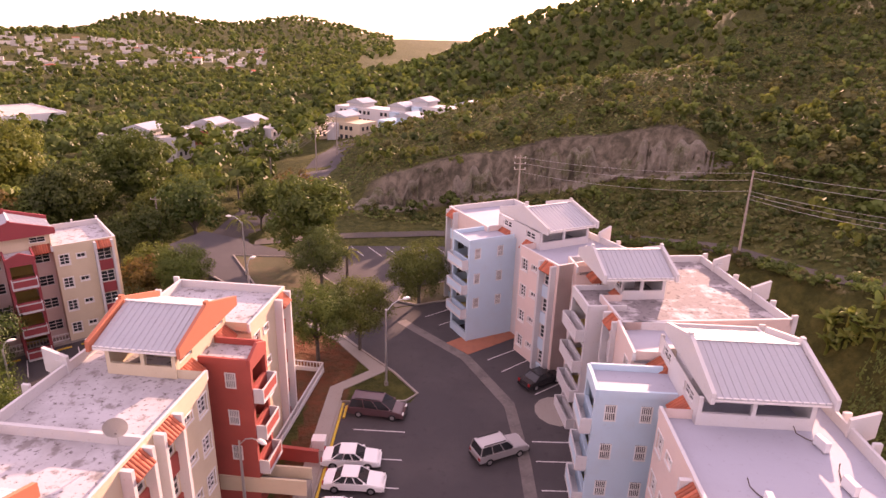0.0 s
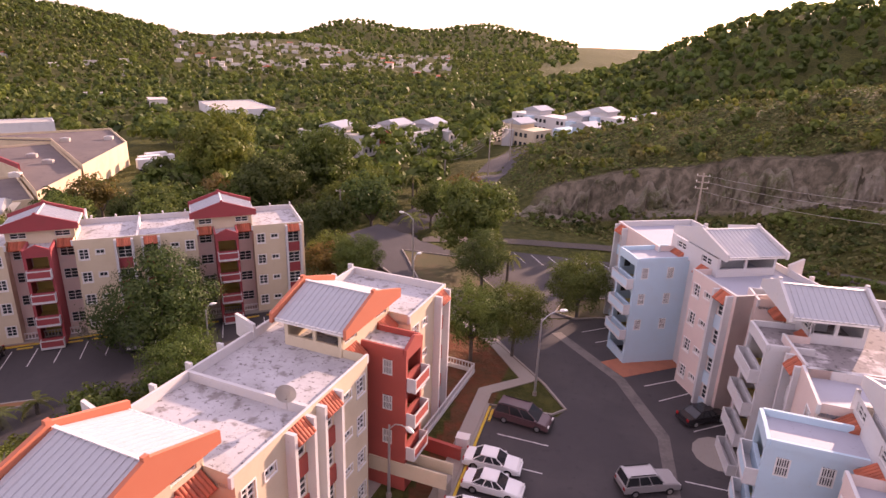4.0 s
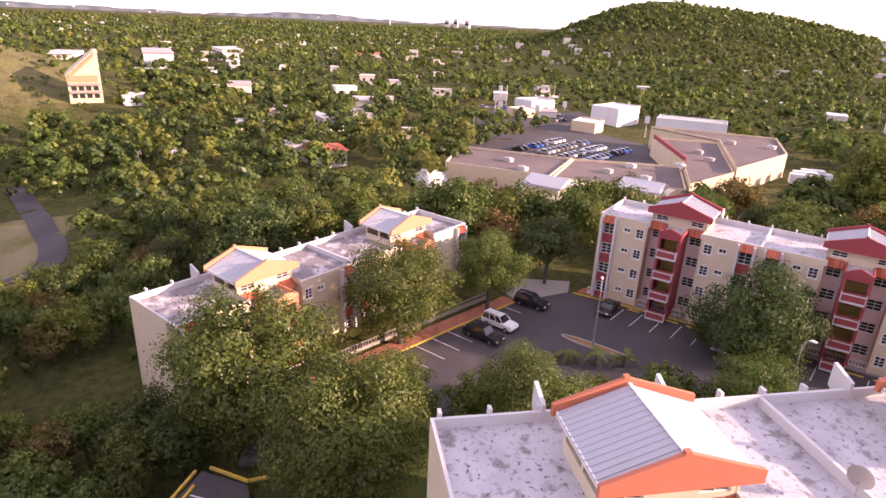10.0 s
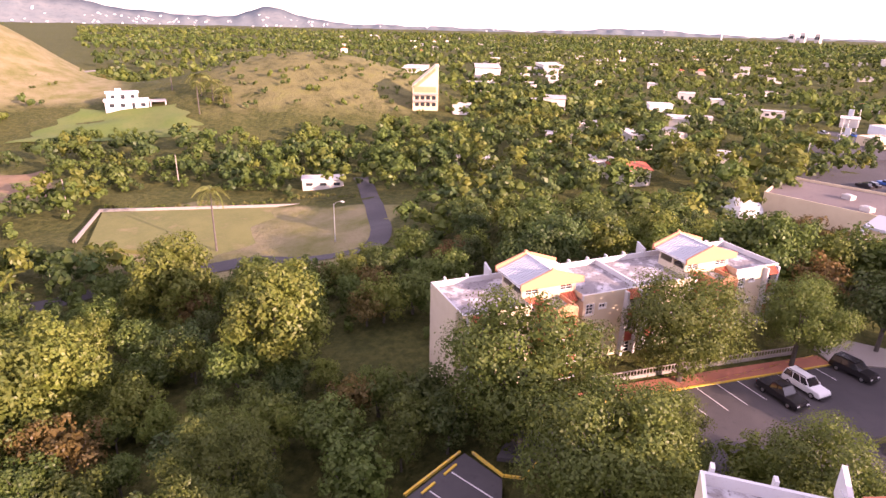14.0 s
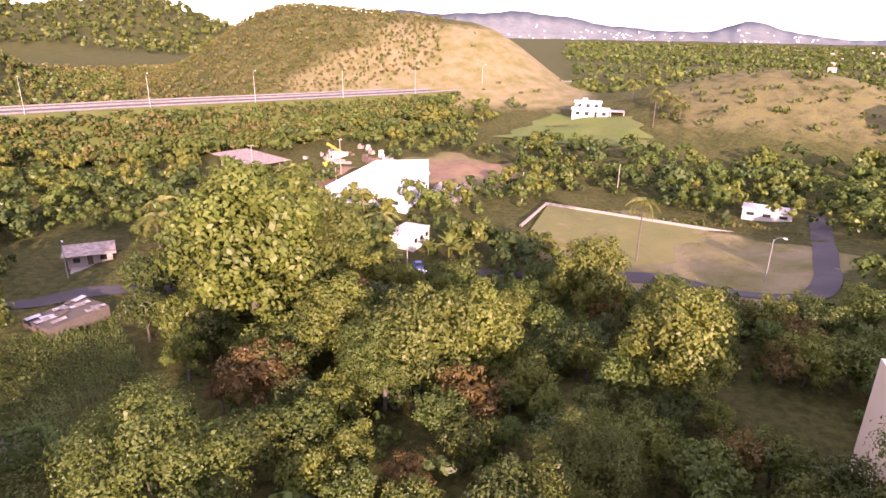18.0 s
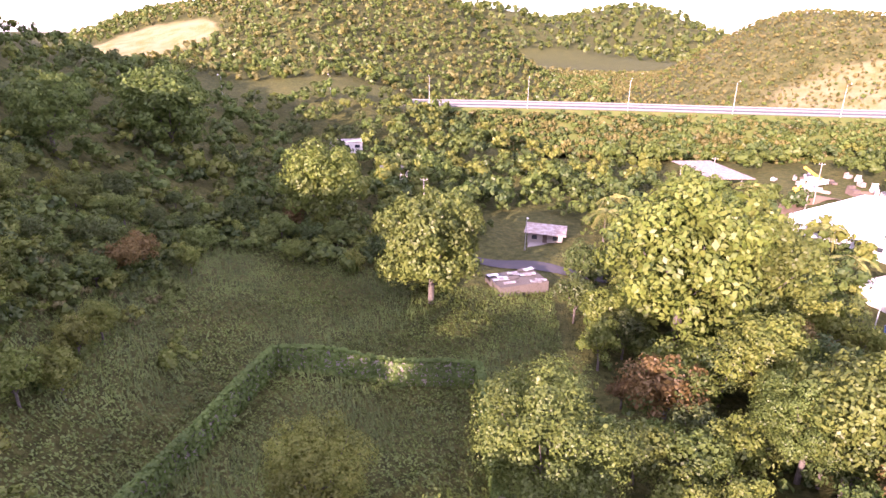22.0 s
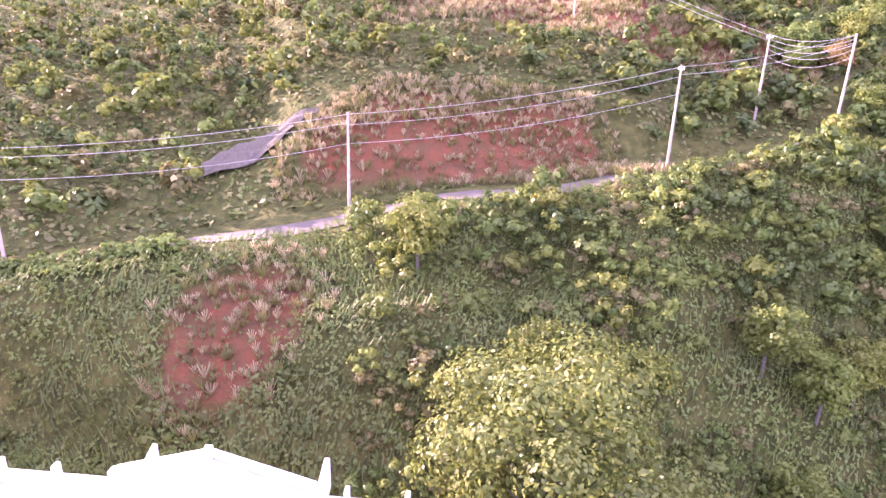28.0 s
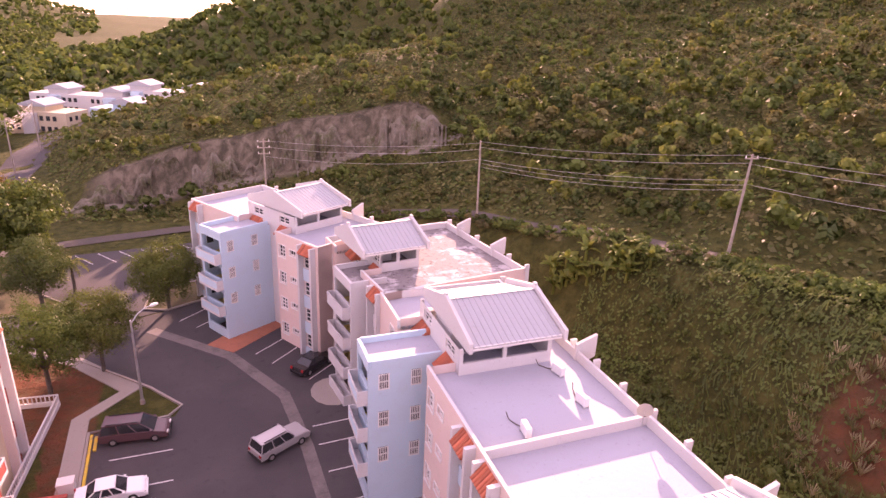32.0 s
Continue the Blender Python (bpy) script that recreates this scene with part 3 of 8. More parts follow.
HILL_TREES = ((30.2, -6.4, 14.9, 8.0), (52.1, 3.7, 7.9, 3.0), (37.5, -26.7, 6.8, 3.0), (52.6, -55.6, 10.5, 2.6), (51.0, -52.4, 8.0, 2.3), (47.2, -27.0, 7.4, 2.9), (45.2, -31.4, 7.2, 2.8), (46.6, -35.0, 6.8, 2.6), (47.2, -38.4, 6.6, 2.5), (48.0, -42.0, 7.0, 2.4),
              (44.2, -46.0, 7.6, 2.5), (43.2, -50.4, 8.6, 2.7), (45.0, -56.0, 7.2, 2.3), (45.2, -60.5, 7.4, 2.3), (43.6, -16.0, 6.4, 2.0), (42.6, -7.0, 5.6, 2.0), (47.6, -87.0, 5.0, 2.0))
for i, (x, y, h, r) in enumerate(LOT_TREES):
    tree(x, y, h, r, (0, 1, 3, 0, 5, 2, 3)[i % 7], "leafy green street tree beside the car park and road")
for i, (x, y, h, r) in enumerate(COURT_TREES):
    tree(x, y, h, r, (3, 0, 5, 2, 1, 0, 6)[i % 7] if i != 0 else 3, "dense green tree beside the court and apartment houses")
for i, (x, y, h, r) in enumerate(VALLEY_TREES):
    tree(x, y, h, r, (5, 1, 1, 1, 4, 0, 2)[i % 7], "tall broad tree in the valley woods", "trees of the valley")
for i, (x, y, h, r) in enumerate(HILL_TREES):
    tree(x, y, h if h > 9 else min(h, 2.1 * r + 1.0), r, (1, 4, 1, 4, 1, 1)[i % 6], "yellow-green tree on the overgrown slope", "trees of the slope")


# ---- apartment houses ----
def facade(bm, place, u0, u1, z0, z1, holes, depth=0.22):
    """A wall in a plane, with openings that go in by depth; place turns (u, out, z) into a point."""
    us = sorted({u0, u1, *(h[0] for h in holes), *(h[1] for h in holes)})
    zs = sorted({z0, z1, *(h[2] for h in holes), *(h[3] for h in holes)})
    us, zs = [u for u in us if u0 <= u <= u1], [z for z in zs if z0 <= z <= z1]

    def face(*p):
        bm.faces.new([bm.verts.new(place(*q)) for q in p])
    for a, b in zip(us, us[1:]):
        for c, d in zip(zs, zs[1:]):
            if not any(h[0] <= a and b <= h[1] and h[2] <= c and d <= h[3] for h in holes):
                face((b, 0, c), (a, 0, c), (a, 0, d), (b, 0, d))
    for a, b, c, d in holes:
        face((a, 0, c), (b, 0, c), (b, -depth, c), (a, -depth, c))
        face((b, 0, d), (a, 0, d), (a, -depth, d), (b, -depth, d))
        face((a, 0, d), (a, 0, c), (a, -depth, c), (a, -depth, d))
        face((b, 0, c), (b, 0, d), (b, -depth, d), (b, -depth, c))


WINDOWS = {}


def window_meshes(w, h, bars):
    """A white frame with a mullion and jalousie bars (upright bars for a negative count), and its dark pane; they face +y, foot at z 0."""
    key = (round(w, 2), round(h, 2), bars)
    if key not in WINDOWS:
        t = 0.07
        us = [-w / 2 + t, w / 2 - t] if w <= 0.75 else [-w / 2 + t, -0.03, 0.03, w / 2 - t]
        zs = [t]
        for k in range(bars):
            z = t + (h - 2 * t) * (k + 1) / (bars + 1)
            zs += [z - 0.02, z + 0.02]
        zs.append(h - t)
        if bars < 0:
            cuts = [-w / 2 + t + (w - 2 * t) * k / -bars for k in range(1 - bars)]
            us, zs = [v for a, b in zip(cuts, cuts[1:]) for v in (a + 0.02, b - 0.02)], [t, h / 2 - 0.02, h / 2 + 0.02, h - t]
        bm = bmesh.new()
        facade(bm, lambda u, o, z: (u, 0.05 + o, z), -w / 2, w / 2, 0, h, [(a, b, c, d) for a, b in zip(us[::2], us[1::2]) for c, d in zip(zs[::2], zs[1::2])], 0.09)
        facade(bm, lambda u, o, z: (-w / 2 - o, 0.05 - u, z), 0, 0.1, 0, h, [])
        facade(bm, lambda u, o, z: (w / 2 + o, 0.05 - u, z), 0, 0.1, 0, h, [])
        bmesh.ops.remove_doubles(bm, verts=bm.verts, dist=0.001)
        WINDOWS[key] = to_mesh("window", bm, M_FRAME), to_mesh("pane", boxes((-w / 2 + 0.02, w / 2 - 0.02, -0.07, -0.055, 0.02, h - 0.02)), M_GLASS)
    return WINDOWS[key]


def put_window(parent, x, y, z, w, h, turn=0, bars=2):
    f, g = window_meshes(w, h, bars)
    ob = placed("window", f, parent, pose(x, y, z, 0, 0, turn))
    placed("pane", g, ob, Matrix())


def ribbed_sheet(bm, x0, z0, x1, z1, y0, y1, step=0.4, rise=0.06):
    """Ribbed metal roofing: ribs run from (x0, z0) at the ridge down to (x1, z1)."""
    n = max(2, int((y1 - y0) / step))
    pts = []
    for i in range(n):
        a = y0 + (y1 - y0) * i / n
        b = y0 + (y1 - y0) * (i + 1) / n
        w = (b - a)
        pts += [(a, 0), (a + w * 0.68, 0), (a + w * 0.74, rise), (a + w * 0.94, rise)]
    pts.append((y1, 0))
    top = [(bm.verts.new((x0, y, z0 + d)), bm.verts.new((x1, y, z1 + d))) for y, d in pts]
    low = [(bm.verts.new((x0, y, z0 - 0.06)), bm.verts.new((x1, y, z1 - 0.06))) for y in (y0, y1)]
    for p, q in zip(top, top[1:]):
        bm.faces.new((p[0], q[0], q[1], p[1]))
    bm.faces.new((low[0][0], low[0][1], low[1][1], low[1][0]))
    bm.faces.new((low[0][1], low[0][0], top[0][0], top[0][1]))
    bm.faces.new((low[1][0], low[1][1], top[-1][1], top[-1][0]))
    bm.faces.new([low[0][1]] + [p[1] for p in top] + [low[1][1]])


TILE = []


def awning(parent, x, y, z, w, out=0.75, drop=0.6, frame_mat=None):
    """A small tiled canopy that leans out over a bay: a wedge and its rows of barrel tiles."""
    if not TILE:
        bm = bmesh.new()
        n = 5
        a = [bm.verts.new((0.105 * math.cos(math.pi * k / n), 0, 0.075 * math.sin(math.pi * k / n))) for k in range(n + 1)]
        b = [bm.verts.new((0.105 * math.cos(math.pi * k / n), 1, 0.075 * math.sin(math.pi * k / n))) for k in range(n + 1)]
        for k in range(n):
            bm.faces.new((a[k], a[k + 1], b[k + 1], b[k]))
        bm.faces.new(a[::-1])
        bm.faces.new(b)
        TILE.append(to_mesh("tile", bm, M_TILE))
    bm = bmesh.new()
    pts = [(y, z), (y + out, z - drop), (y + out, z - drop - 0.1), (y, z - drop - 0.1)]
    a = [bm.verts.new((x - w / 2, p, q)) for p, q in pts]
    b = [bm.verts.new((x + w / 2, p, q)) for p, q in pts]
    bm.faces.new(a)
    bm.faces.new(b[::-1])
    for i in range(4):
        j = (i + 1) % 4
        bm.faces.new((a[j], a[i], b[i], b[j]))
    aw = part("awning", bm, M_TILE, parent, "red clay-tiled canopy")
    n = max(3, int(w / 0.24))
    ln, an = math.hypot(out, drop), math.degrees(math.atan2(drop, out))
    for i in range(n):
        placed("tile", TILE[0], aw, pose(x - w / 2 + w * (i + 0.5) / n, y, z + 0.01, -an) @ Matrix.Diagonal((w / n / 0.235, ln + 0.04, 1, 1)))


STOREY, ROOF_Z, PARAPET_Z = 2.85, 11.3, 11.95


def core(house, c, front, look_, depth, back=0.6, balcony=True):
    """The stair and balcony core at u = c: recessed bays, a projecting tower, a roof room and its pedimented roof."""
    half, rec = 3.35, front - 1.9
    wall, trim, tower = look_["core"], look_["trim"], look_["tower"]
    # roof room, open under its eaves
    bm = bmesh.new()
    hw = look_["ped"]
    x0, x1, y0, y1 = c - hw + 0.65, c + hw - 0.65, back + 0.7, rec
    facade(bm, lambda u, o, z: (u, y1 + o, z), x0, x1, ROOF_Z - 0.4, 13.1, [(c - 3.0, c - 1.4, 12.05, 12.75), (c + 1.4, c + 3.0, 12.05, 12.75)], 0.2)
    for x, s in ((x0, -1), (x1, 1)):
        box(bm, x - 0.1, x + 0.1, y0, y1, ROOF_Z - 0.05, 12.1)
        for y in (y0, (y0 + y1) / 2, y1 - 0.25):
            box(bm, x - 0.1, x + 0.1, y, y + 0.25, 12.1, 13.1)
    box(bm, x0, x1, y0 - 0.1, y0 + 0.1, ROOF_Z - 0.05, 13.1)
    box(bm, x0 + 2.3, x1 - 2.3, y0 + 1.6, y1 - 0.35, ROOF_Z, 13.0)
    part("roof_room", bm, wall, house)
    for x in (c - 2.2, c + 2.2):
        put_window(house, x, y1 - 0.12, 12.05, 1.6, 0.7, 0, 1)
    # ribbed sheets and pediments
    ya, yb = back, front - look_["setback"]
    for s in (-1, 1):
        bm = bmesh.new()
        ribbed_sheet(bm, c, 14.75, c + s * (hw - 0.15), 13.35, ya + 0.2, yb - 0.2)
        bmesh.ops.recalc_face_normals(bm, faces=bm.faces)
        part("roof_sheet", bm, M_SHEET, house, "white ribbed metal roofing")
    for y in (ya - 0.12, yb - 0.12):
        bm = bmesh.new()
        prism(bm, [(c - hw, 13.05), (c + hw, 13.05), (c + hw, 13.75), (c + 0.3, 15.0), (c + 0.3, 15.2), (c, 15.2), (c, 15.05), (c - hw, 13.75)], y, y + 0.24)
        bmesh.ops.recalc_face_normals(bm, faces=bm.faces)
        part("pediment", bm, trim, house)
    for e in ((c - hw + 0.15, c - hw + 0.25, 13.15, 13.4), (c + hw - 0.25, c + hw - 0.15, 13.15, 13.4)):
        part("eaves_board", boxes((e[0], e[1], ya + 0.2, yb - 0.2, e[2], e[3])), M_FRAME, house)
    part("ridge_cap", boxes((c - 0.1, c + 0.1, ya + 0.15, yb - 0.15, 14.78, 14.84)), M_FRAME, house)
    # wedge fins behind
    for x in (c - hw + 0.25, c + hw - 0.25):
        bm = bmesh.new()
        v = [(-1.25, 11.4), (0.3, 10.6), (0.3, 12.45), (-1.25, 13.0)]
        a = [bm.verts.new((x - 0.12, p, q)) for p, q in v]
        b = [bm.verts.new((x + 0.12, p, q)) for p, q in v]
        bm.faces.new(a)
        bm.faces.new(b[::-1])
        for i in range(4):
            j = (i + 1) % 4
            bm.faces.new((a[j], a[i], b[i], b[j]))
        part("fin", bm, M_WHITE, house)
    # recessed bays
    holes = [(c + s * 2.35 - 0.75, c + s * 2.35 + 0.75, f * STOREY + 1.0, f * STOREY + 2.3) for s in (-1, 1) for f in range(4)]
    bm = bmesh.new()
    facade(bm, lambda u, o, z: (u, rec + o, z), c - half, c + half, 0, ROOF_Z - 0.4, holes)
    part("wall", bm, look_["bay"], house)
    for a, b, z0, z1 in holes:
        put_window(house, (a + b) / 2, rec - 0.12, z0, b - a, z1 - z0, 0, 2)
    for s in (-1, 1):
        awning(house, c + s * 2.4, rec, 11.75, 1.75, 0.9, 0.75)
    # tower
    tx, ty = look_["tower_size"][0], front + look_["tower_size"][1]
    c += look_["tower_size"][2]
    bm = bmesh.new()
    open_ = [(c - tx + 0.3, c + tx - 0.3, f * STOREY + 0.95, f * STOREY + 2.35) for f in range(4)]
    facade(bm, lambda u, o, z: (u, ty + o, z), c - tx, c + tx, 0, 11.35, open_, 0.25)
    for s in (-1, 1):
        cols = [rec + 2.0] if ty - rec < 4.5 else [rec + 1.6, ty - 1.4]
        sh = [(a, a + 0.75, f * STOREY + 1.0, f * STOREY + 2.2) for f in range(1, 4) for a in cols] if look_["grilles"] else []
        facade(bm, (lambda u, o, z: (c + tx + o, u, z)) if s > 0 else (lambda u, o, z: (c - tx - o, u, z)), rec, ty, 0, 11.35, sh, 0.12)
    bmesh.ops.remove_doubles(bm, verts=bm.verts, dist=0.001)
    bmesh.ops.recalc_face_normals(bm, faces=bm.faces)
    tw = part("tower", bm, tower, house)
    if look_["grilles"]:
        for s in (-1, 1):
            for f in range(1, 4):
                for a in cols:
                    m = pose(c + s * (tx - 0.02), a + 0.375, f * STOREY + 1.0, 0, 0, -90 * s)
                    fr, gl = window_meshes(0.75, 1.2, -5)
                    placed("grille", fr, tw, m)
                    placed("pane", gl, tw, m)
    part("tower_interior", boxes((c - tx + 0.15, c + tx - 0.15, rec + 0.05, rec + 0.15, 0, 11.0), *((c - tx + 0.05, c + tx - 0.05, rec, ty - 0.05, f * STOREY - 0.1, f * STOREY + 0.05) for f in range(1, 4))), M_YELLOW, tw)
    bm = bmesh.new()
    peak = 12.35 if look_["gabled"] else 11.82
    prism(bm, [(c - tx, 11.3), (c + tx, 11.3), (c + tx, 11.75), (c, peak), (c - tx, 11.75)], ty - 0.2, ty + 0.02)
    for s in (-1, 1):
        box(bm, c + s * tx - 0.09 - 0.02 * s, c + s * tx + 0.09 - 0.02 * s, rec + 0.3, ty - 0.2, 11.3, 11.8)
    bmesh.ops.recalc_face_normals(bm, faces=bm.faces)
    part("tower_parapet", bm, tower, tw)
    part("tower_roof", boxes((c - tx + 0.1, c + tx - 0.1, rec, ty - 0.2, 11.2, 11.36)), look_["roof"], tw)
    bx = tx - 0.15
    for f in range(1 if look_["grilles"] else 0, 4):
        z = f * STOREY
        bm = boxes((c - bx, c + bx, ty, ty + 0.7, z - 0.12, z + 0.02), (c - bx, c + bx, ty + 0.62, ty + 0.7, z + 0.02, z + 0.14), (c - bx, c + bx, ty + 0.62, ty + 0.7, z + 0.86, z + 0.98),
                   (c - bx, c - bx + 0.1, ty + 0.62, ty + 0.7, z + 0.14, z + 0.86), (c + bx - 0.1, c + bx, ty + 0.62, ty + 0.7, z + 0.14, z + 0.86),
                   (c - bx, c - bx + 0.08, ty, ty + 0.62, z + 0.02, z + 0.98), (c + bx - 0.08, c + bx, ty, ty + 0.62, z + 0.02, z + 0.98))
        bal = part("balcony", bm, M_WHITE, tw)
        part("panel", boxes((c - bx + 0.1, c + bx - 0.1, ty + 0.64, ty + 0.68, z + 0.14, z + 0.86)), look_["panel"], bal)


def house_front(house, segs, front, rec, look_, L):
    """Front walls between the cores, with their windows and spandrel bays. segs: u0, u1, list of (u, kind)."""
    for u0, u1, marks in segs:
        holes = []
        for u, kind in marks:
            for f in range(4):
                z = f * STOREY
                if kind == "w":
                    holes.append((u - 0.5, u + 0.5, z + 0.95, z + 2.2))
                elif kind == "s":
                    holes.append((u - 0.45, u + 0.45, z + 1.5, z + 2.05))
                else:
                    holes.append((u - 0.75, u + 0.75, z + 0.75, z + 2.2))
        bm = bmesh.new()
        facade(bm, lambda u, o, z: (u, front + o, z), u0, u1, 0, PARAPET_Z, holes)
        facade(bm, lambda u, o, z: (u0 + o * 0, front - u, z), 0, front - rec, 0, PARAPET_Z, [])
        facade(bm, lambda u, o, z: (u1 + o * 0, front - u, z), 0, front - rec, 0, PARAPET_Z, [])
        part("wall", bm, look_["wall"], house)
        for a, b, z0, z1 in holes:
            put_window(house, (a + b) / 2, front - 0.12, z0, b - a, z1 - z0, 0, 2 if z1 - z0 > 0.8 else 0)
            if b - a < 1.2:
                part("sill", boxes((a - 0.08, b + 0.08, front, front + 0.08, z0 - 0.1, z0), (a - 0.08, a, front, front + 0.05, z0, z1), (b, b + 0.08, front, front + 0.05, z0, z1), (a - 0.08, b + 0.08, front, front + 0.05, z1, z1 + 0.08)), M_FRAME, house)
        for u, kind in marks:
            if kind == "b":
                for f in range(4):
                    lo = f * STOREY - (0.5 if f else 0)
                    part("spandrel", boxes((u - 0.75, u + 0.75, front, front + 0.12, lo, f * STOREY + 0.75)), look_["panel"], house)
                for s in (-1, 1):
                    part("pilaster", boxes((u + s * 0.9 - 0.13, u + s * 0.9 + 0.13, front, front + 0.62, 0, 11.75)), M_WHITE if look_["wall"] is not M_WHITE else M_PINK, house)
                awning(house, u, front, 11.75, 1.54, 0.75, 0.72)


def apartment_house(origin, n, base, look_, label, L=39.5, depth=9.1, centres=(9.75, 29.75), south=None):
    """A four-storey walk-up block: back at y 0, front at +y, roof terraces behind parapets, pedimented roof rooms over the cores."""
    ux, uy = n[1], -n[0]
    ang = math.degrees(math.atan2(uy, ux))
    house = thing("apartment_building", pose(origin[0], origin[1], base, 0, 0, ang), label, "apartment building", "apartment buildings")
    rec = depth - 1.9
    # back and end walls, roof slab
    bm = bmesh.new()
    holes = [(u, u + 1.0, f * STOREY + 0.95, f * STOREY + 2.2) for u in np.arange(1.5, L - 1.6, 3.1) for f in range(4)]
    facade(bm, lambda u, o, z: (L - u, -o, z), 0, L, -3.5, PARAPET_Z, [(L - b, L - a, c, d) for a, b, c, d in holes])
    eh = [(depth * 0.38, depth * 0.38 + 0.35, 8.4, 8.9)]
    facade(bm, lambda u, o, z: (-o, u, z), 0, depth, -3.5, PARAPET_Z, eh)
    facade(bm, lambda u, o, z: (L + o, depth - u, z), 0, depth, -3.5, PARAPET_Z, eh)
    part("wall", bm, look_["wall"], house)
    part("pane", boxes((0.25, L - 0.25, 0.22, 0.26, -1, 11.0)), M_GLASS, house)
    part("foundation", boxes((0.02, L - 0.02, 0.02, depth - 0.02, -4, -0.01)), M_CONC, house)
    part("roof", boxes((0.2, L - 0.2, 0.2, depth - 2.0, ROOF_Z - 0.25, ROOF_Z)), look_["roof"], house)
    edges = [0.2] + [v for c in centres for v in (c - 3.35, c + 3.35)] + [L - 0.2]
    for a, b in zip(edges[::2], edges[1::2]):
        part("roof", boxes((a, b, depth - 2.0, depth - 0.2, ROOF_Z - 0.25, ROOF_Z)), look_["roof"], house)
    # parapets' inner faces, party walls
    low = [(0.0, L, 0.004, 0.2, ROOF_Z, PARAPET_Z), (0.004, 0.2, 0.2, depth - 0.2, ROOF_Z, PARAPET_Z), (L - 0.2, L - 0.004, 0.2, depth - 0.2, ROOF_Z, PARAPET_Z)]
    low += [(a - 0.2, b + 0.2, depth - 0.2, depth - 0.004, ROOF_Z, PARAPET_Z) for a, b in zip(edges[::2], edges[1::2])]
    for e in low:
        part("parapet", boxes(e), M_WHITE, house)
    if len(centres) > 1:
        part("party_wall", boxes((sum(centres) / 2 - 0.12, sum(centres) / 2 + 0.12, 0.2, depth - 0.2, ROOF_Z, PARAPET_Z - 0.05)), M_WHITE, house)
    # fins along the back
    x = 0.15
    while x < L:
        part("fin", boxes((x - 0.1, x + 0.1, -0.45, 0.0, 8.2, PARAPET_Z + 0.25)), M_WHITE, house)
        x += 2.8
    segs, prev = [], 0.0
    for i, c in enumerate(list(centres) + [None]):
        b = c - 3.35 if c is not None else L
        w = b - prev
        if i == 0:
            marks = [(prev + 1.4, "b"), (b - 2.6, "s"), (b - 0.9, "w")] if w > 5 else ([(b - 1.2, "w")] if w > 2 else [])
        elif c is None:
            marks = [(prev + 0.9, "w"), (prev + 2.6, "s"), (b - 1.4, "b")] if w > 5 else ([(prev + 1.2, "w")] if w > 2 else [])
        else:
            m = (prev + b) / 2
            marks = [(prev + 0.9, "w"), (prev + 2.6, "s"), (m - 1.45, "b"), (m + 1.45, "b"), (b - 2.6, "s"), (b - 0.9, "w")]
        if w > 0.4:
            segs.append((prev, b, marks))
        prev = c + 3.35 if c is not None else L
    house_front(house, segs, depth, rec, look_, L)
    for c in centres:
        core(house, c, depth, look_, depth, look_["back"])
    return house


LOOK_A = dict(tower_size=(1.35, 1.9, 0), gabled=True, ped=4.0, setback=1.3, back=1.95, wall=M_BEIGE, core=M_BEIGE, bay=M_BEIGE, trim=M_ORANGE, tower=M_RED, panel=M_RED, roof=M_ROOF, grilles=True)
LOOK_C = dict(tower_size=(1.35, 1.9, 0), gabled=True, ped=4.0, setback=1.3, back=1.95, wall=M_BEIGE, core=M_BEIGE, bay=M_PINK, trim=M_MAROON, tower=M_MAROON, panel=M_MAROON, roof=M_ROOF, grilles=False)
LOOK_D = dict(tower_size=(1.35, 1.9, 0), gabled=True, ped=4.0, setback=1.3, back=1.95, wall=M_BEIGE, core=M_BEIGE, bay=M_BEIGE, trim=M_TERRA, tower=M_TERRA, panel=M_RED, roof=M_ROOF_DARK, grilles=True)
LOOK_B = dict(tower_size=(1.6, 3.3, 0.1), gabled=False, ped=4.45, setback=2.4, back=1.3, wall=M_PINK, core=M_WHITE, bay=M_WHITE, trim=M_WHITE, tower=M_BLUE, panel=M_BLUE, roof=M_ROOF_CLEAN, grilles=True)
LOOK_B2 = dict(LOOK_B, tower_size=(2.1, 1.6, -3.0), ped=3.5, setback=0.2, back=7.2, roof=M_ROOF_DARK, tower=M_WHITE, grilles=False, panel=M_WHITE)
apartment_house((-22.1, 47.2), (0.995, -0.1), 0, LOOK_A, "beige apartment block with orange pediments and red stair towers", L=39.9, centres=(10.35, 29.9))
apartment_house((-44.9, 75.1), (0.644, -0.765), -3.6, LOOK_C, "beige apartment block with maroon pediments and balcony towers")
apartment_house((-86.8, 21.7), (0.82, 0.57), -7.6, LOOK_D, "beige apartment block with terracotta pediments behind trees", L=44.0, centres=(10.2, 32.8))
apartment_house((21.8, 1.7), (-0.999, 0.05), 0, LOOK_B, "white apartment block with a pale blue stair tower", depth=10.4, centres=(8.3, 31.3))
apartment_house((27.2, 42.6), (-0.99, -0.1), 0, LOOK_B2, "white linking block with open balconies and worn roof", L=14.4, depth=13.6, centres=(8.4,))
apartment_house((19.4, 57.2), (-0.89, -0.46), 0, dict(LOOK_B, tower_size=(1.9, 3.9, 2.2), ped=4.6, back=0.8), "pink and pale blue apartment block above parked cars", L=22.3, depth=9.6, centres=(9.75,))


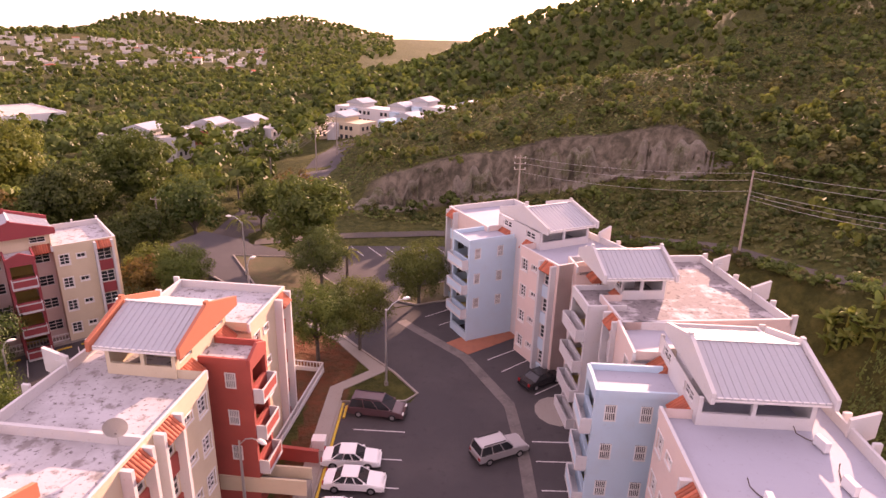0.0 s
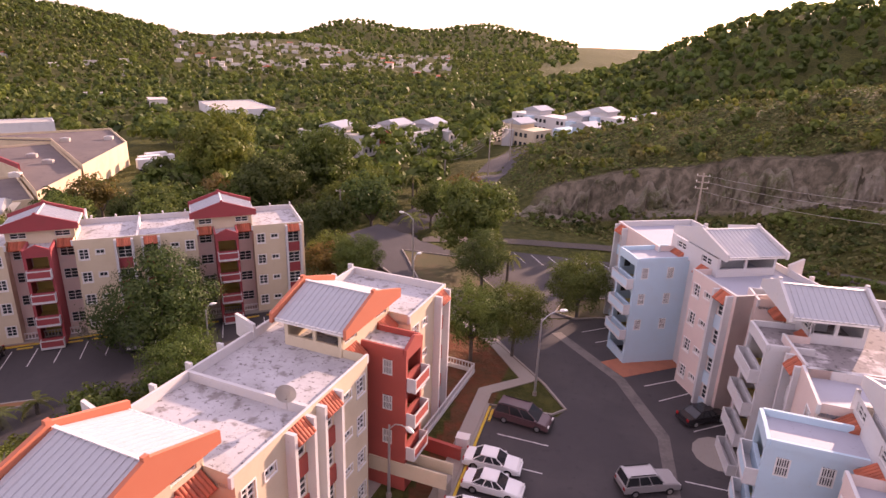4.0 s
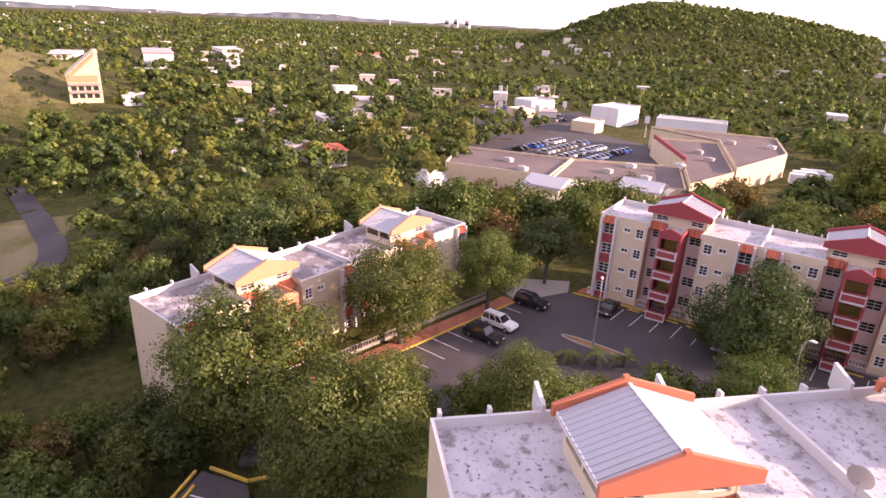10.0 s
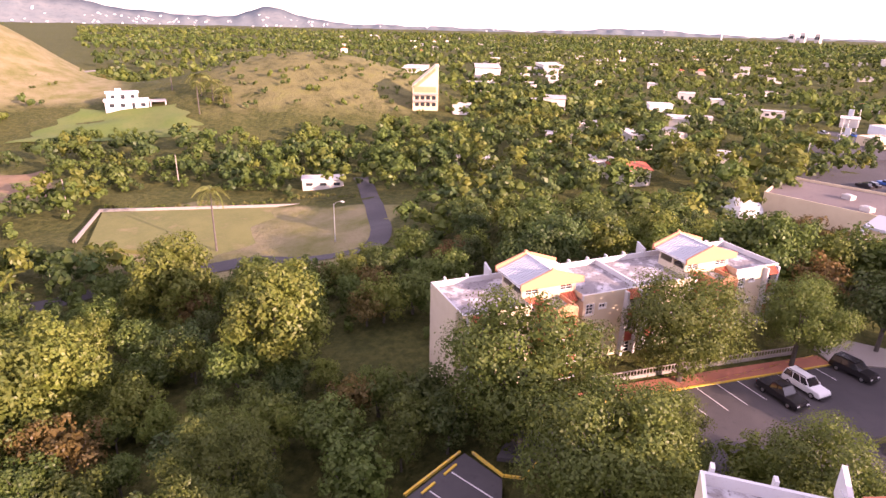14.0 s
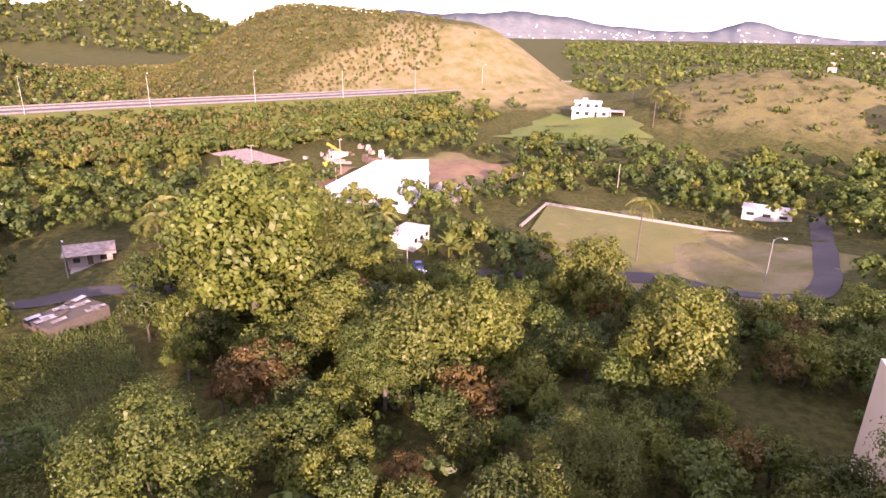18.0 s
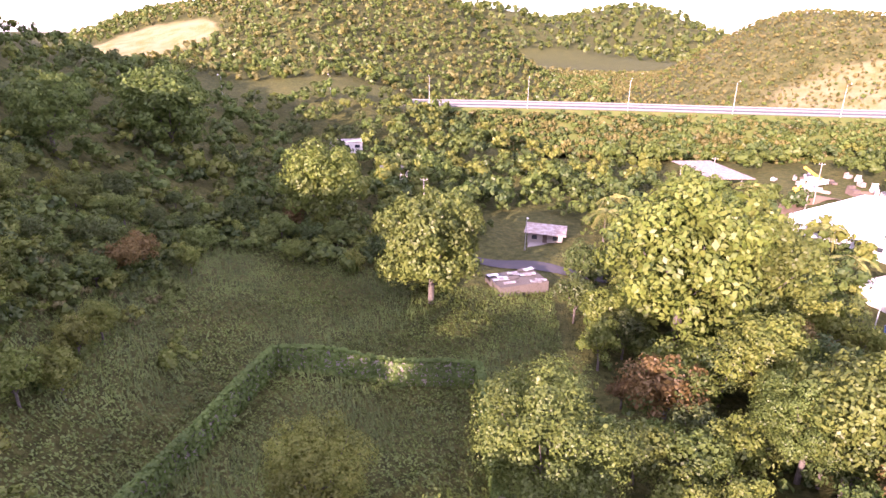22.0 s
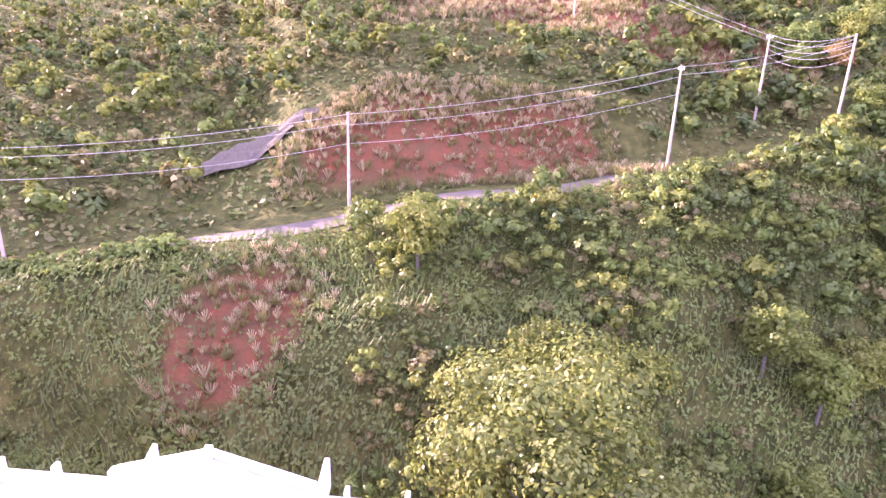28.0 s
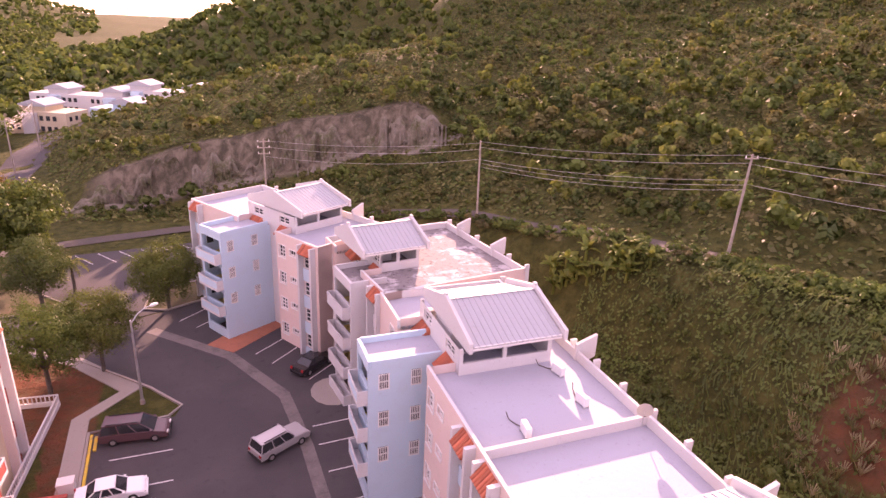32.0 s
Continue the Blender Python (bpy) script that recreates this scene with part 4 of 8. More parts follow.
# ---- roads and paving ----
def strip(name, pts, width, mat, lift=0.05, thick=0.0, label="", category="road", step=2.0, parent=None):
    """A band along a line of (x, y) points, draped over the ground."""
    path = []
    for (x0, y0), (x1, y1) in zip(pts, pts[1:]):
        n = max(1, int(math.hypot(x1 - x0, y1 - y0) / step))
        path += [(x0 + (x1 - x0) * i / n, y0 + (y1 - y0) * i / n) for i in range(n)]
    path.append(pts[-1])
    bm = bmesh.new()
    rows = []
    for i, (x, y) in enumerate(path):
        a, b = path[max(i - 1, 0)], path[min(i + 1, len(path) - 1)]
        d = Vector((b[0] - a[0], b[1] - a[1])).normalized()
        rows.append([bm.verts.new((x + s * width * d.y / 2, y - s * width * d.x / 2, gz(x + s * width * d.y / 2, y - s * width * d.x / 2) + lift)) for s in (-1, -0.33, 0.33, 1)])
    for a, b in zip(rows, rows[1:]):
        for k in range(3):
            bm.faces.new((a[k], a[k + 1], b[k + 1], b[k]))
    if thick:
        bmesh.ops.solidify(bm, geom=bm.faces[:], thickness=thick)
    bmesh.ops.recalc_face_normals(bm, faces=bm.faces)
    ob = new(name, to_mesh(name, bm, mat))
    if parent:
        ob.parent = parent
        return ob
    return tagged(ob, label, category, kind="structure")


def curve_pts(pts, n=8):
    """Catmull-Rom through the points."""
    p = [pts[0], *pts, pts[-1]]
    out = []
    for a, b, c, d in zip(p, p[1:], p[2:], p[3:]):
        for i in range(n):
            t = i / n
            out.append(tuple(0.5 * (2 * b[k] + (c[k] - a[k]) * t + (2 * a[k] - 5 * b[k] + 4 * c[k] - d[k]) * t * t + (3 * b[k] - a[k] - 3 * c[k] + d[k]) * t ** 3) for k in (0, 1)))
    return out + [pts[-1]]


ROAD_MAIN = curve_pts(((-20, 240), (-30, 170), (-33, 130), (-40, 104), (-36, 90), (-24, 82), (-10, 74)))
HILL_LANE = curve_pts(((-30, 91), (-16, 95.5), (0, 97), (18, 93), (36, 80), (46, 60), (51.5, 42), (55, 30), (59.5, 14), (63, 7), (67, -20), (74, -44)))
strip("road_main", ROAD_MAIN, 9, M_ASPHALT, 0.06, label="dark asphalt road curving out past the hill")
strip("road_lane", HILL_LANE, 2.8, M_LANE, 0.10, label="narrow dusty lane climbing round the hill")


def rock_face():
    """The quarried cut below the spur: leaning slabs split by upright cracks, with broken ledges."""
    rng = np.random.default_rng(5)
    az = np.linspace(9.5, -25.5, 420)
    rows = 22
    crack = np.sort(rng.uniform(-25.5, 9.5, 46))
    lean = rng.uniform(-1.3, 1.3, 47)[np.searchsorted(crack, az)] + rng.uniform(-0.25, 0.25, len(az))
    near = np.abs(az[:, None] - crack[None, :]).min(1)
    lean -= 0.7 * np.exp(-(near / 0.16) ** 2)
    pts = []
    for j in range(rows):
        v = j / (rows - 1)
        top = 0.68 + 0.2 * np.sin(az * 0.9) * np.sin(az * 0.37 + 1) + 0.06 * np.sin(az * 4.1)
        r = 110.6 + 8.2 * v * top + 0.5 * np.sin(v * 9 + az * 0.7) - lean * math.sin(math.pi * v) ** 0.6 + rng.uniform(-0.45, 0.45, len(az)) * (0.2 < v < 0.9)
        x, y = -np.sin(np.radians(az)) * r, np.cos(np.radians(az)) * r
        base = 110.6 + 8.2 * v * top
        z = ground_z(-np.sin(np.radians(az)) * base, np.cos(np.radians(az)) * base) + 0.75 * math.sin(math.pi * v) ** 0.5 - 0.25
        pts.append(np.stack([x, y, z], 1))
    n = len(az)
    f = np.array([(j * n + i, j * n + i + 1, (j + 1) * n + i + 1, (j + 1) * n + i) for j in range(rows - 1) for i in range(n - 1)])
    return tagged(new("rock_face", quads_mesh("rock_face", np.concatenate(pts), M_ROCK, f)), "grey quarried rock face split by upright cracks", "rock", kind="structure")


rock_face()


def draped(name, corners, mat, label, category="ground", lift=0.12, n=26):
    """A four-cornered patch laid over the ground with an uneven edge."""
    bm, rows = bmesh.new(), []
    a, b, c, d = (Vector(p) for p in corners)
    for i in range(n + 1):
        u, row = i / n, []
        for j in range(n + 1):
            v = j / n
            e = 0.04 * math.sin(u * 17 + 3 * v) * (v in (0, 1))
            p = (a * (1 - u) + b * u) * (1 - v - e) + (d * (1 - u) + c * u) * (v + e)
            row.append(bm.verts.new((p.x, p.y, gz(p.x, p.y) + lift)))
        rows.append(row)
    for p, q in zip(rows, rows[1:]):
        for j in range(n):
            bm.faces.new((p[j], p[j + 1], q[j + 1], q[j]))
    bmesh.ops.recalc_face_normals(bm, faces=bm.faces)
    return tagged(new(name, to_mesh(name, bm, mat)), label, category, kind="structure")


def flat(name, pts, z0, z1, mat, label, category, kind="structure"):
    bm = bmesh.new()
    a = sum(p[0] * q[1] - q[0] * p[1] for p, q in zip(pts, pts[1:] + pts[:1]))
    pts = pts if a > 0 else pts[::-1]
    lo, hi = ([bm.verts.new((x, y, z)) for x, y in pts] for z in (z0, z1))
    for i in range(len(pts)):
        bm.faces.new((lo[i - 1], lo[i], hi[i], hi[i - 1]))
    for tri in tessellate_polygon([[Vector((x, y, 0)) for x, y in pts]]):
        (x0, y0), (x1, y1), (x2, y2) = (pts[i] for i in tri)
        turn = (x1 - x0) * (y2 - y0) - (x2 - x0) * (y1 - y0) > 0
        bm.faces.new([hi[i] for i in (tri if turn else tri[::-1])])
    return tagged(new(name, to_mesh(name, bm, mat)), label, category, kind=kind)


def kerb(name, pts, z, mat, label, width=0.2, height=0.15, closed=False):
    """A raised kerb along a line, mitred at its corners."""
    bm, rows, n = bmesh.new(), [], len(pts)
    for i in range(n):
        a, b = Vector(pts[i - 1] if i or closed else pts[i]), Vector(pts[(i + 1) % n] if i < n - 1 or closed else pts[i])
        d = (b - a).normalized()
        x, y = pts[i]
        rows.append([bm.verts.new((x + s * d.y * width / 2, y - s * d.x * width / 2, h)) for s, h in ((-1, z - 0.1), (-1, z + height), (1, z + height), (1, z - 0.1))])
    pairs = list(zip(rows, rows[1:])) + ([(rows[-1], rows[0])] if closed else [])
    for a, b in pairs:
        for k in range(3):
            bm.faces.new((a[k], a[k + 1], b[k + 1], b[k]))
    bmesh.ops.recalc_face_normals(bm, faces=bm.faces)
    return tagged(new(name, to_mesh(name, bm, mat)), label, "kerb", kind="structure")


def line(parent, a, b, z, w=0.11, mat=None):
    """A painted bay line, a part of its car park."""
    d = Vector((b[0] - a[0], b[1] - a[1]))
    ob = new("bay_line", BAY_LINE if mat is None else BAY_YELLOW)
    ob.parent = parent
    ob.matrix_basis = pose((a[0] + b[0]) / 2, (a[1] + b[1]) / 2, z, 0, 0, math.degrees(math.atan2(d.y, d.x))) @ Matrix.Diagonal((d.length, w, 1, 1))


BAY_LINE = to_mesh("bay_line", boxes((-0.5, 0.5, -0.5, 0.5, -0.03, 0.006)), M_LINE)
BAY_YELLOW = to_mesh("wheel_stop", boxes((-0.5, 0.5, -0.5, 0.5, -0.03, 0.12)), M_CURBY)

# the street between the two rows of houses
LOT = [(-8.8, -8), (13, -8), (13.2, 42), (12.4, 52), (8, 61.5), (2, 71), (-6, 67.8), (-12, 71), (-23, 83), (-32, 92), (-40, 96), (-43, 88), (-31, 76), (-20, 66), (-10.5, 59.5), (-4.6, 53), (-1.9, 49.4), (-2.6, 47.8), (-8.8, 47.4)]
street = flat("road_street", LOT, -0.3, 0.0, M_ASPHALT, "grey asphalt street and car park between the houses", "road")
north = flat("road_car_park", [(-24, 72.5), (-21, 81.5), (-15, 90.5), (1, 91.5), (6, 79), (2.2, 71.3), (-6, 68.1), (-12, 71.3)], -0.3, 0.012, M_ASPHALT, "asphalt car park by the hill lane", "road")
flat("pavement_island", [(-3.0, 69.0), (-5.5, 70), (-4.9, 74.3), (0.9, 76.9), (4.2, 73.4), (1.5, 71)], -0.1, 0.05, M_VERGE, "planted island with dark grass at the car park", "ground")
flat("pavement_verge", [(-24, 73), (-31, 84.5), (-22, 84.5), (-12.5, 72)], -0.1, 0.04, M_VERGE, "dark grass verge between the roads", "ground")
flat("pavement_court_verge", [(-46, 3), (-46, 14), (-48.6, 26), (-45.6, 38), (-37.6, 48), (-32.6, 58), (-27, 56), (-24.5, 46), (-28.5, 4)], -4.4, -3.86, M_LAWN, "planted bank between court and apartment house", "ground")
flat("pavement_walk", [(-10.4, 5), (-9.05, 5), (-9.05, 49.6), (-5.2, 53.4), (-10.6, 60.4), (-20, 67), (-20.7, 66), (-11.6, 59.4), (-7.0, 53.2), (-10.4, 50)], -0.2, 0.05, M_CONC, "concrete footway along the street", "pavement")
flat("pavement_gutter", [(-5.2, 64.2), (2.2, 56), (6.0, 47.6), (6.5, 40), (6.3, -8), (7.1, -8), (7.5, 40.2), (7.0, 48.2), (3.2, 56.6), (-4.2, 64.9)], -0.1, 0.02, M_GUTTER, "pale concrete gutter band across the asphalt", "pavement")
flat("pavement_forecourt", [(0.6, 59.4), (3.0, 57.0), (9.8, 62.2), (7.2, 65)], -0.1, 0.03, M_BRICKPAVE, "red paved forecourt at the blue tower", "pavement")
flat("pavement_pad", [(10.8 + 2.1 * math.cos(a), 47.1 + 2.3 * math.sin(a)) for a in np.linspace(0, 6.0, 14)], -0.1, 0.016, M_CONC, "worn round concrete pad at the parking bays", "pavement")
kerb("kerb_walk", [(-8.9, 5), (-8.9, 47.6), (-3.1, 47.9), (-2.0, 49.2), (-4.6, 53), (-10.5, 59.6), (-20, 66.2), (-31, 76.2)], 0, M_CONC, "concrete kerb of the street")
kerb("kerb_yellow", [(-8.65, 5), (-8.65, 47.2)], 0, M_CURBY, "worn yellow painted kerb")
kerb("kerb_island", [(-3.0, 69.0), (-5.5, 70), (-4.9, 74.3), (0.9, 76.9), (4.2, 73.4), (1.5, 71)], 0, M_CONC, "concrete kerb of the island", closed=True)
kerb("kerb_verge", [(-24, 72.6), (-31.2, 84.7), (-22, 84.8), (-12.3, 72)], 0, M_CONC, "concrete kerb round the verge", closed=True)
for y in (8, 11.2, 14.4, 17.6, 20.8, 24, 27.2, 30.4, 33.6, 36.8, 40.0, 43.6):
    line(street, (-7.4 if y < 43 else -7.2, y), (-2.8, y - 0.2), 0)
for y in (9, 12, 15, 18, 21, 24, 27, 30, 33.4, 36.8, 40.1, 42.6):
    line(street, (7.9, y), (11.4, y), 0)
for a, b in (((-1.9, 65.8), (2.3, 69.2)), ((-0.2, 63.7), (4.0, 67.0)), ((5.0, 56.0), (9.1, 59.1)), ((6.3, 53.7), (10.7, 57.4)), ((9.1, 49.7), (12.6, 52.4))):
    line(street, a, b, 0)
for k in range(6):
    line(north, (-14.5 + 2.7 * k, 90.2 + 0.1 * k), (-12.0 + 2.7 * k, 86.2 + 0.1 * k), 0.012)
for y in (14, 24, 34, 46):
    line(street, (-8.3, y - 0.9), (-8.3, y + 0.9), 0.01, 0.22, M_CURBY)

# the court between the houses
CZ = -3.9
court = flat("road_court", [(-56, 7), (-49, -3), (-44, -4), (-45.6, 14), (-48.4, 26), (-45.4, 38), (-37.4, 48), (-32.4, 58), (-36, 70), (-39, 69), (-51, 58.5), (-65.4, 45.6), (-70.5, 40), (-69, 31)], CZ - 0.4, CZ, M_ASPHALT, "asphalt parking court in long evening shadows", "road")
dC, nC = Vector((0.765, 0.644)), Vector((0.644, -0.765))
dD, nD = Vector((-0.57, 0.82)), Vector((0.82, 0.57))
for k in range(12):
    p = Vector((-65.0, 45.2)) + dC * (2.55 * k + 0.6)
    line(court, p + nC * 0.6, p + nC * 4.9 - dC * 0.4, CZ)
    q = p + dC * 1.2 + nC * 0.25
    line(court, q - dC * 0.8, q + dC * 0.8, CZ + 0.0, 0.2, M_CURBY)
for k in range(10):
    p = Vector((-56.2, 8.4)) + dD * (2.65 * k)
    line(court, p + nD * 0.5, p + nD * 4.9, CZ)
    q = p + dD * 1.3 + nD * 0.3
    line(court, q - dD * 0.9, q + dD * 0.9, CZ, 0.22, M_CURBY)
kerb("kerb_court_c", [tuple(Vector((-70.3, 40.6)) - nC * 0.0), (-65.3, 45.5), (-51, 58.4), (-38.8, 69)], CZ, M_CURBY, "yellow kerb along the maroon house")
kerb("kerb_court_d", [(-49.2, -2.8), (-56, 7.1), (-69, 31.1)], CZ, M_CURBY, "yellow kerb along the terracotta house")
flat("pavement_c", [(-70.5, 41.5), (-65.5, 45.8), (-38.9, 69.4), (-39.9, 70.6), (-71.5, 43)], CZ - 0.3, CZ + 0.12, M_BRICKPAVE, "red paved footway along the maroon house", "pavement")
flat("pavement_d", [(-49.4, -3), (-56.2, 7.2), (-69.2, 31.4), (-71, 30.4), (-58, 6), (-51, -4)], CZ - 0.3, CZ + 0.12, M_BRICKPAVE, "red paved footway along the terracotta house", "pavement")
flat("pavement_ramp", [(-70.6, 40), (-69.2, 31.6), (-73, 30.5), (-76.5, 34.5), (-74, 42)], CZ - 0.3, CZ + 0.1, M_CONC, "concrete ramp and landing at the court corner", "pavement")
isle = [(-57.2 + 4.2 * math.cos(a) * (1 + 0.2 * math.sin(a)), 36.2 + 2.2 * math.sin(a)) for a in np.linspace(0, 6.1, 16)]
isle = [(-55.8 + (x + 57.2) * 0.8 + (y - 36.2) * 0.6, 36.0 + (y - 36.2) * 0.8 + (x + 57.2) * 0.55) for x, y in isle]
flat("pavement_court_island", isle, CZ - 0.1, CZ + 0.12, M_SOIL, "kerbed planting island in the court", "ground")
kerb("kerb_court_island", isle, CZ, M_CONC, "concrete kerb of the court island", closed=True)
low = flat("road_low_court", [(-43.9, -6.9), (-37.5, -10.4), (-30.5, -9), (-31.5, -2), (-41.4, -3.2)], CZ - 1.2, CZ - 0.02, M_ASPHALT, "end of the parking court under trees", "road")
kerb("kerb_low_court", [(-43.9, -7.3), (-37.6, -10.7)], CZ, M_CURBY, "yellow kerb at the end of the court")
kerb("kerb_low_bay", [(-44.1, -6.2), (-41.8, -3.2), (-41.9, -1.5), (-44.2, -0.4)], CZ, M_CURBY, "curved yellow kerb round a parking bay")
for x, y in ((-42.2, -7.3), (-39.6, -8.6)):
    line(low, (x, y), (x + 1.5, y - 0.75), CZ, 0.2, M_CURBY)
for x in (-41.2, -38.6):
    line(low, (x, -7.5 - (x + 41.2) * 0.5), (x + 2.2, -3.6 - (x + 41.2) * 0.5), CZ, 0.11)


# ---- walls and fences round the houses ----
def railing(pts, z, height, mat, label, spacing=0.32, wall=0.35):
    """A low wall with uprights and a top rail; each upright is a part."""
    ob = thing("fence", pose(pts[0][0], pts[0][1], z), label, "fence", "fences round the houses")
    o = Vector(pts[0])
    for a, b in zip(pts, pts[1:]):
        a, b = Vector(a) - o, Vector(b) - o
        d = b - a
        m = pose(a.x, a.y, 0, 0, 0, math.degrees(math.atan2(d.y, d.x)))
        placed("low_wall", to_mesh("low_wall", boxes((0, d.length, -0.1, 0.1, -0.4, wall)), mat), ob, m)
        placed("rail", to_mesh("rail", boxes((0, d.length, -0.06, 0.06, height - 0.09, height)), mat), ob, m)
        n = int(d.length / spacing)
        up = to_mesh("upright", boxes((-0.04, 0.04, -0.04, 0.04, wall, height - 0.09)), mat)
        for i in range(n + 1):
            placed("upright", up, ob, m @ pose(d.length * i / max(n, 1), 0, 0))
    return ob


railing([(-13.0, 40.6), (-11.6, 52.8), (-14.5, 53.2)], 0, 1.0, M_WHITE, "white garden wall with a railing at the red tower")
railing([(-69.8, 42.6), (-65.8, 46.6), (-60.5, 51.2)], CZ, 1.1, M_FRAME, "white railing in front of the maroon house")
railing([(-57.5, 53.6), (-48, 61.6), (-41.5, 67.0)], CZ, 1.1, M_FRAME, "white railing in front of the maroon house")
railing([(-57.5, 3.5), (-64, 15.0), (-71, 28)], CZ, 1.0, M_CONC, "pale railing wall in front of the terracotta house", 0.4)
ob = thing("garden_wall", pose(-9.3, 39.2, 0, 0, 0, 172), "red masonry wall along the entrance path", "wall")
part("wall_panel", boxes((0, 4.8, -0.12, 0.12, -0.2, 1.1)), M_RED, ob)
part("coping", boxes((-0.05, 4.85, -0.17, 0.17, 1.1, 1.18)), M_RED, ob)
ob = thing("footbridge", pose(-15.2, 35.4, 0, 0, 0, -4), "beige concrete entrance bridge with solid parapets", "bridge")
part("deck", boxes((0, 6.2, -0.7, 0.7, 1.3, 1.5)), M_CONC, ob)
for y in (-0.75, 0.6):
    part("parapet", boxes((0, 6.2, y, y + 0.15, 1.2, 2.45)), M_BEIGE, ob)
part("support", boxes((5.6, 6.1, -0.7, 0.7, -0.3, 1.3)), M_CONC, ob)
ob = thing("utility_box", pose(-9.6, 41.0, 0), "white utility cabinet by the parking bays", "cabinet")
part("body", boxes((-0.5, 0.5, -0.4, 0.4, 0, 0.95)), M_FRAME, ob)
part("lid", boxes((-0.55, 0.55, -0.45, 0.45, 0.95, 1.02)), M_FRAME, ob)


# ---- street lamps, poles and cables ----
def street_lamp(x, y, z, turn, h=7.6, arm=1.9):
    ob = thing("street_lamp", pose(x, y, z, 0, 0, turn), "grey steel street lamp with a curved arm", "street lamp", "street lamps")
    bm = bmesh.new()
    tube(bm, [(0, 0, -0.3), (0, 0, h * 0.5), (0, 0, h)], [0.13, 0.10, 0.075], 8)
    part("post", bm, M_STEEL, ob)
    bm = bmesh.new()
    tube(bm, [(0, 0, h - 0.3), (arm * 0.35, 0, h + 0.35), (arm * 0.7, 0, h + 0.6), (arm, 0, h + 0.62)], [0.05, 0.045, 0.04, 0.04], 6)
    part("arm", bm, M_STEEL, ob)
    bm = bmesh.new()
    tube(bm, [(arm - 0.1, 0, h + 0.62), (arm + 0.1, 0, h + 0.63), (arm + 0.4, 0, h + 0.6), (arm + 0.7, 0, h + 0.56)], [0.06, 0.16, 0.17, 0.06], 8)
    head = part("lamp_head", bm, M_LAMPGLASS, ob)
    bm = bmesh.new()
    tube(bm, [(0, 0, -0.1), (0, 0, 0.35)], [0.22, 0.2], 8)
    part("base", bm, M_CONC, ob)


for row in ((-5.1, 50.7, 0, 35, 8.0, 1.9), (-56.4, 36.2, CZ, 150, 7.4, 1.4), (-13.2, 33.6, -0.02, -25, 6.2, 1.7), (-27.0, 77.5, 0, 165, 7.6, 1.7), (-41.5, 50.6, CZ, 60, 6.6, 0.6), (-21.6, 62.4, 0, 60, 7.4, 0.6), (-110, -46, None, 90, 8, 1.6), (-63, -94, None, 90, 8, 0.8), (-8, -128, None, 100, 7, 0.6)):
    street_lamp(row[0], row[1], gz(row[0], row[1]) if row[2] is None else row[2], *row[3:])

POLES = {}


def power_pole(key, x, y, h, lean=0.0, arms=1, bulk=0.17):
    z = gz(x, y)
    ob = thing("power_pole", pose(x, y, z, 0, lean, 0), "tall weathered utility pole carrying cables", "utility pole", "utility poles")
    bm = bmesh.new()
    tube(bm, [(0, 0, -1), (0, 0, h * 0.5), (0, 0, h)], [bulk, bulk * 0.85, bulk * 0.65], 8)
    part("shaft", bm, M_POLE, ob)
    for k in range(arms):
        part("crossarm", boxes((-0.9, 0.9, -0.06, 0.06, h - 0.5 - 0.9 * k, h - 0.38 - 0.9 * k)), M_POLE, ob)
        for s in (-0.8, 0, 0.8):
            bm = bmesh.new()
            tube(bm, [(s, 0, h - 0.38 - 0.9 * k), (s, 0, h - 0.16 - 0.9 * k)], 0.05, 6)
            part("insulator", bm, M_LAMPGLASS, ob)
    POLES[key] = Vector((x + math.sin(radians(lean)) * h, y, z + h))


for row in (("a", -4.5 + 16, 92.5, 13.4, 0, 3), ("b", 38.6, 74.8, 11.5, -1, 0), ("c", 51.0, 41.9, 11.5, 2, 1), ("d", 58.0, 11.0, 11.5, 3, 0), ("e", 67.2, -22.8, 11.5, 1, 1), ("f", 73.9, -44.0, 11.5, 1, 0), ("g", 81.6, -38.0, 10.5, 1, 1), ("h", 104.0, -17.0, 10, 0, 1),
            ("i", -49.0, 99.3, 10, 0, 1), ("j", -31.7, 147.4, 11, 0, 1), ("k", -29.3, 162.9, 11, 0, 1), ("l", -40.6, 139.0, 9, 0, 1), ("m", 16.6, -145, 10, 0, 1), ("n", -66, -185, 12, 0, 1), ("o", -93, -178, 12, 0, 1), ("p", -88, -172, 9, 0, 0), ("q", -150, -110, 9, 0, 0), ("r", -120, -120, 9, 0, 0)):
    power_pole(*row)


def cable(a, b, drops, sag):
    """A span of wires between two poles; drops: how far below the tops they hang."""
    ob = tagged(new("power_cable"), "thin sagging overhead cables between poles", "cable", "overhead cables")
    p, q = POLES[a], POLES[b]
    ob.location = p
    for k, dr in enumerate(drops):
        bm = bmesh.new()
        off = Vector((0, 0, -dr))
        pts = []
        for i in range(11):
            t = i / 10
            v = (q - p) * t + off
            v.z -= 4 * sag * t * (1 - t) * (1 + 0.15 * k)
            pts.append(v)
        tube(bm, pts, 0.02, 4, False)
        part("wire", bm, M_WIRE, ob)


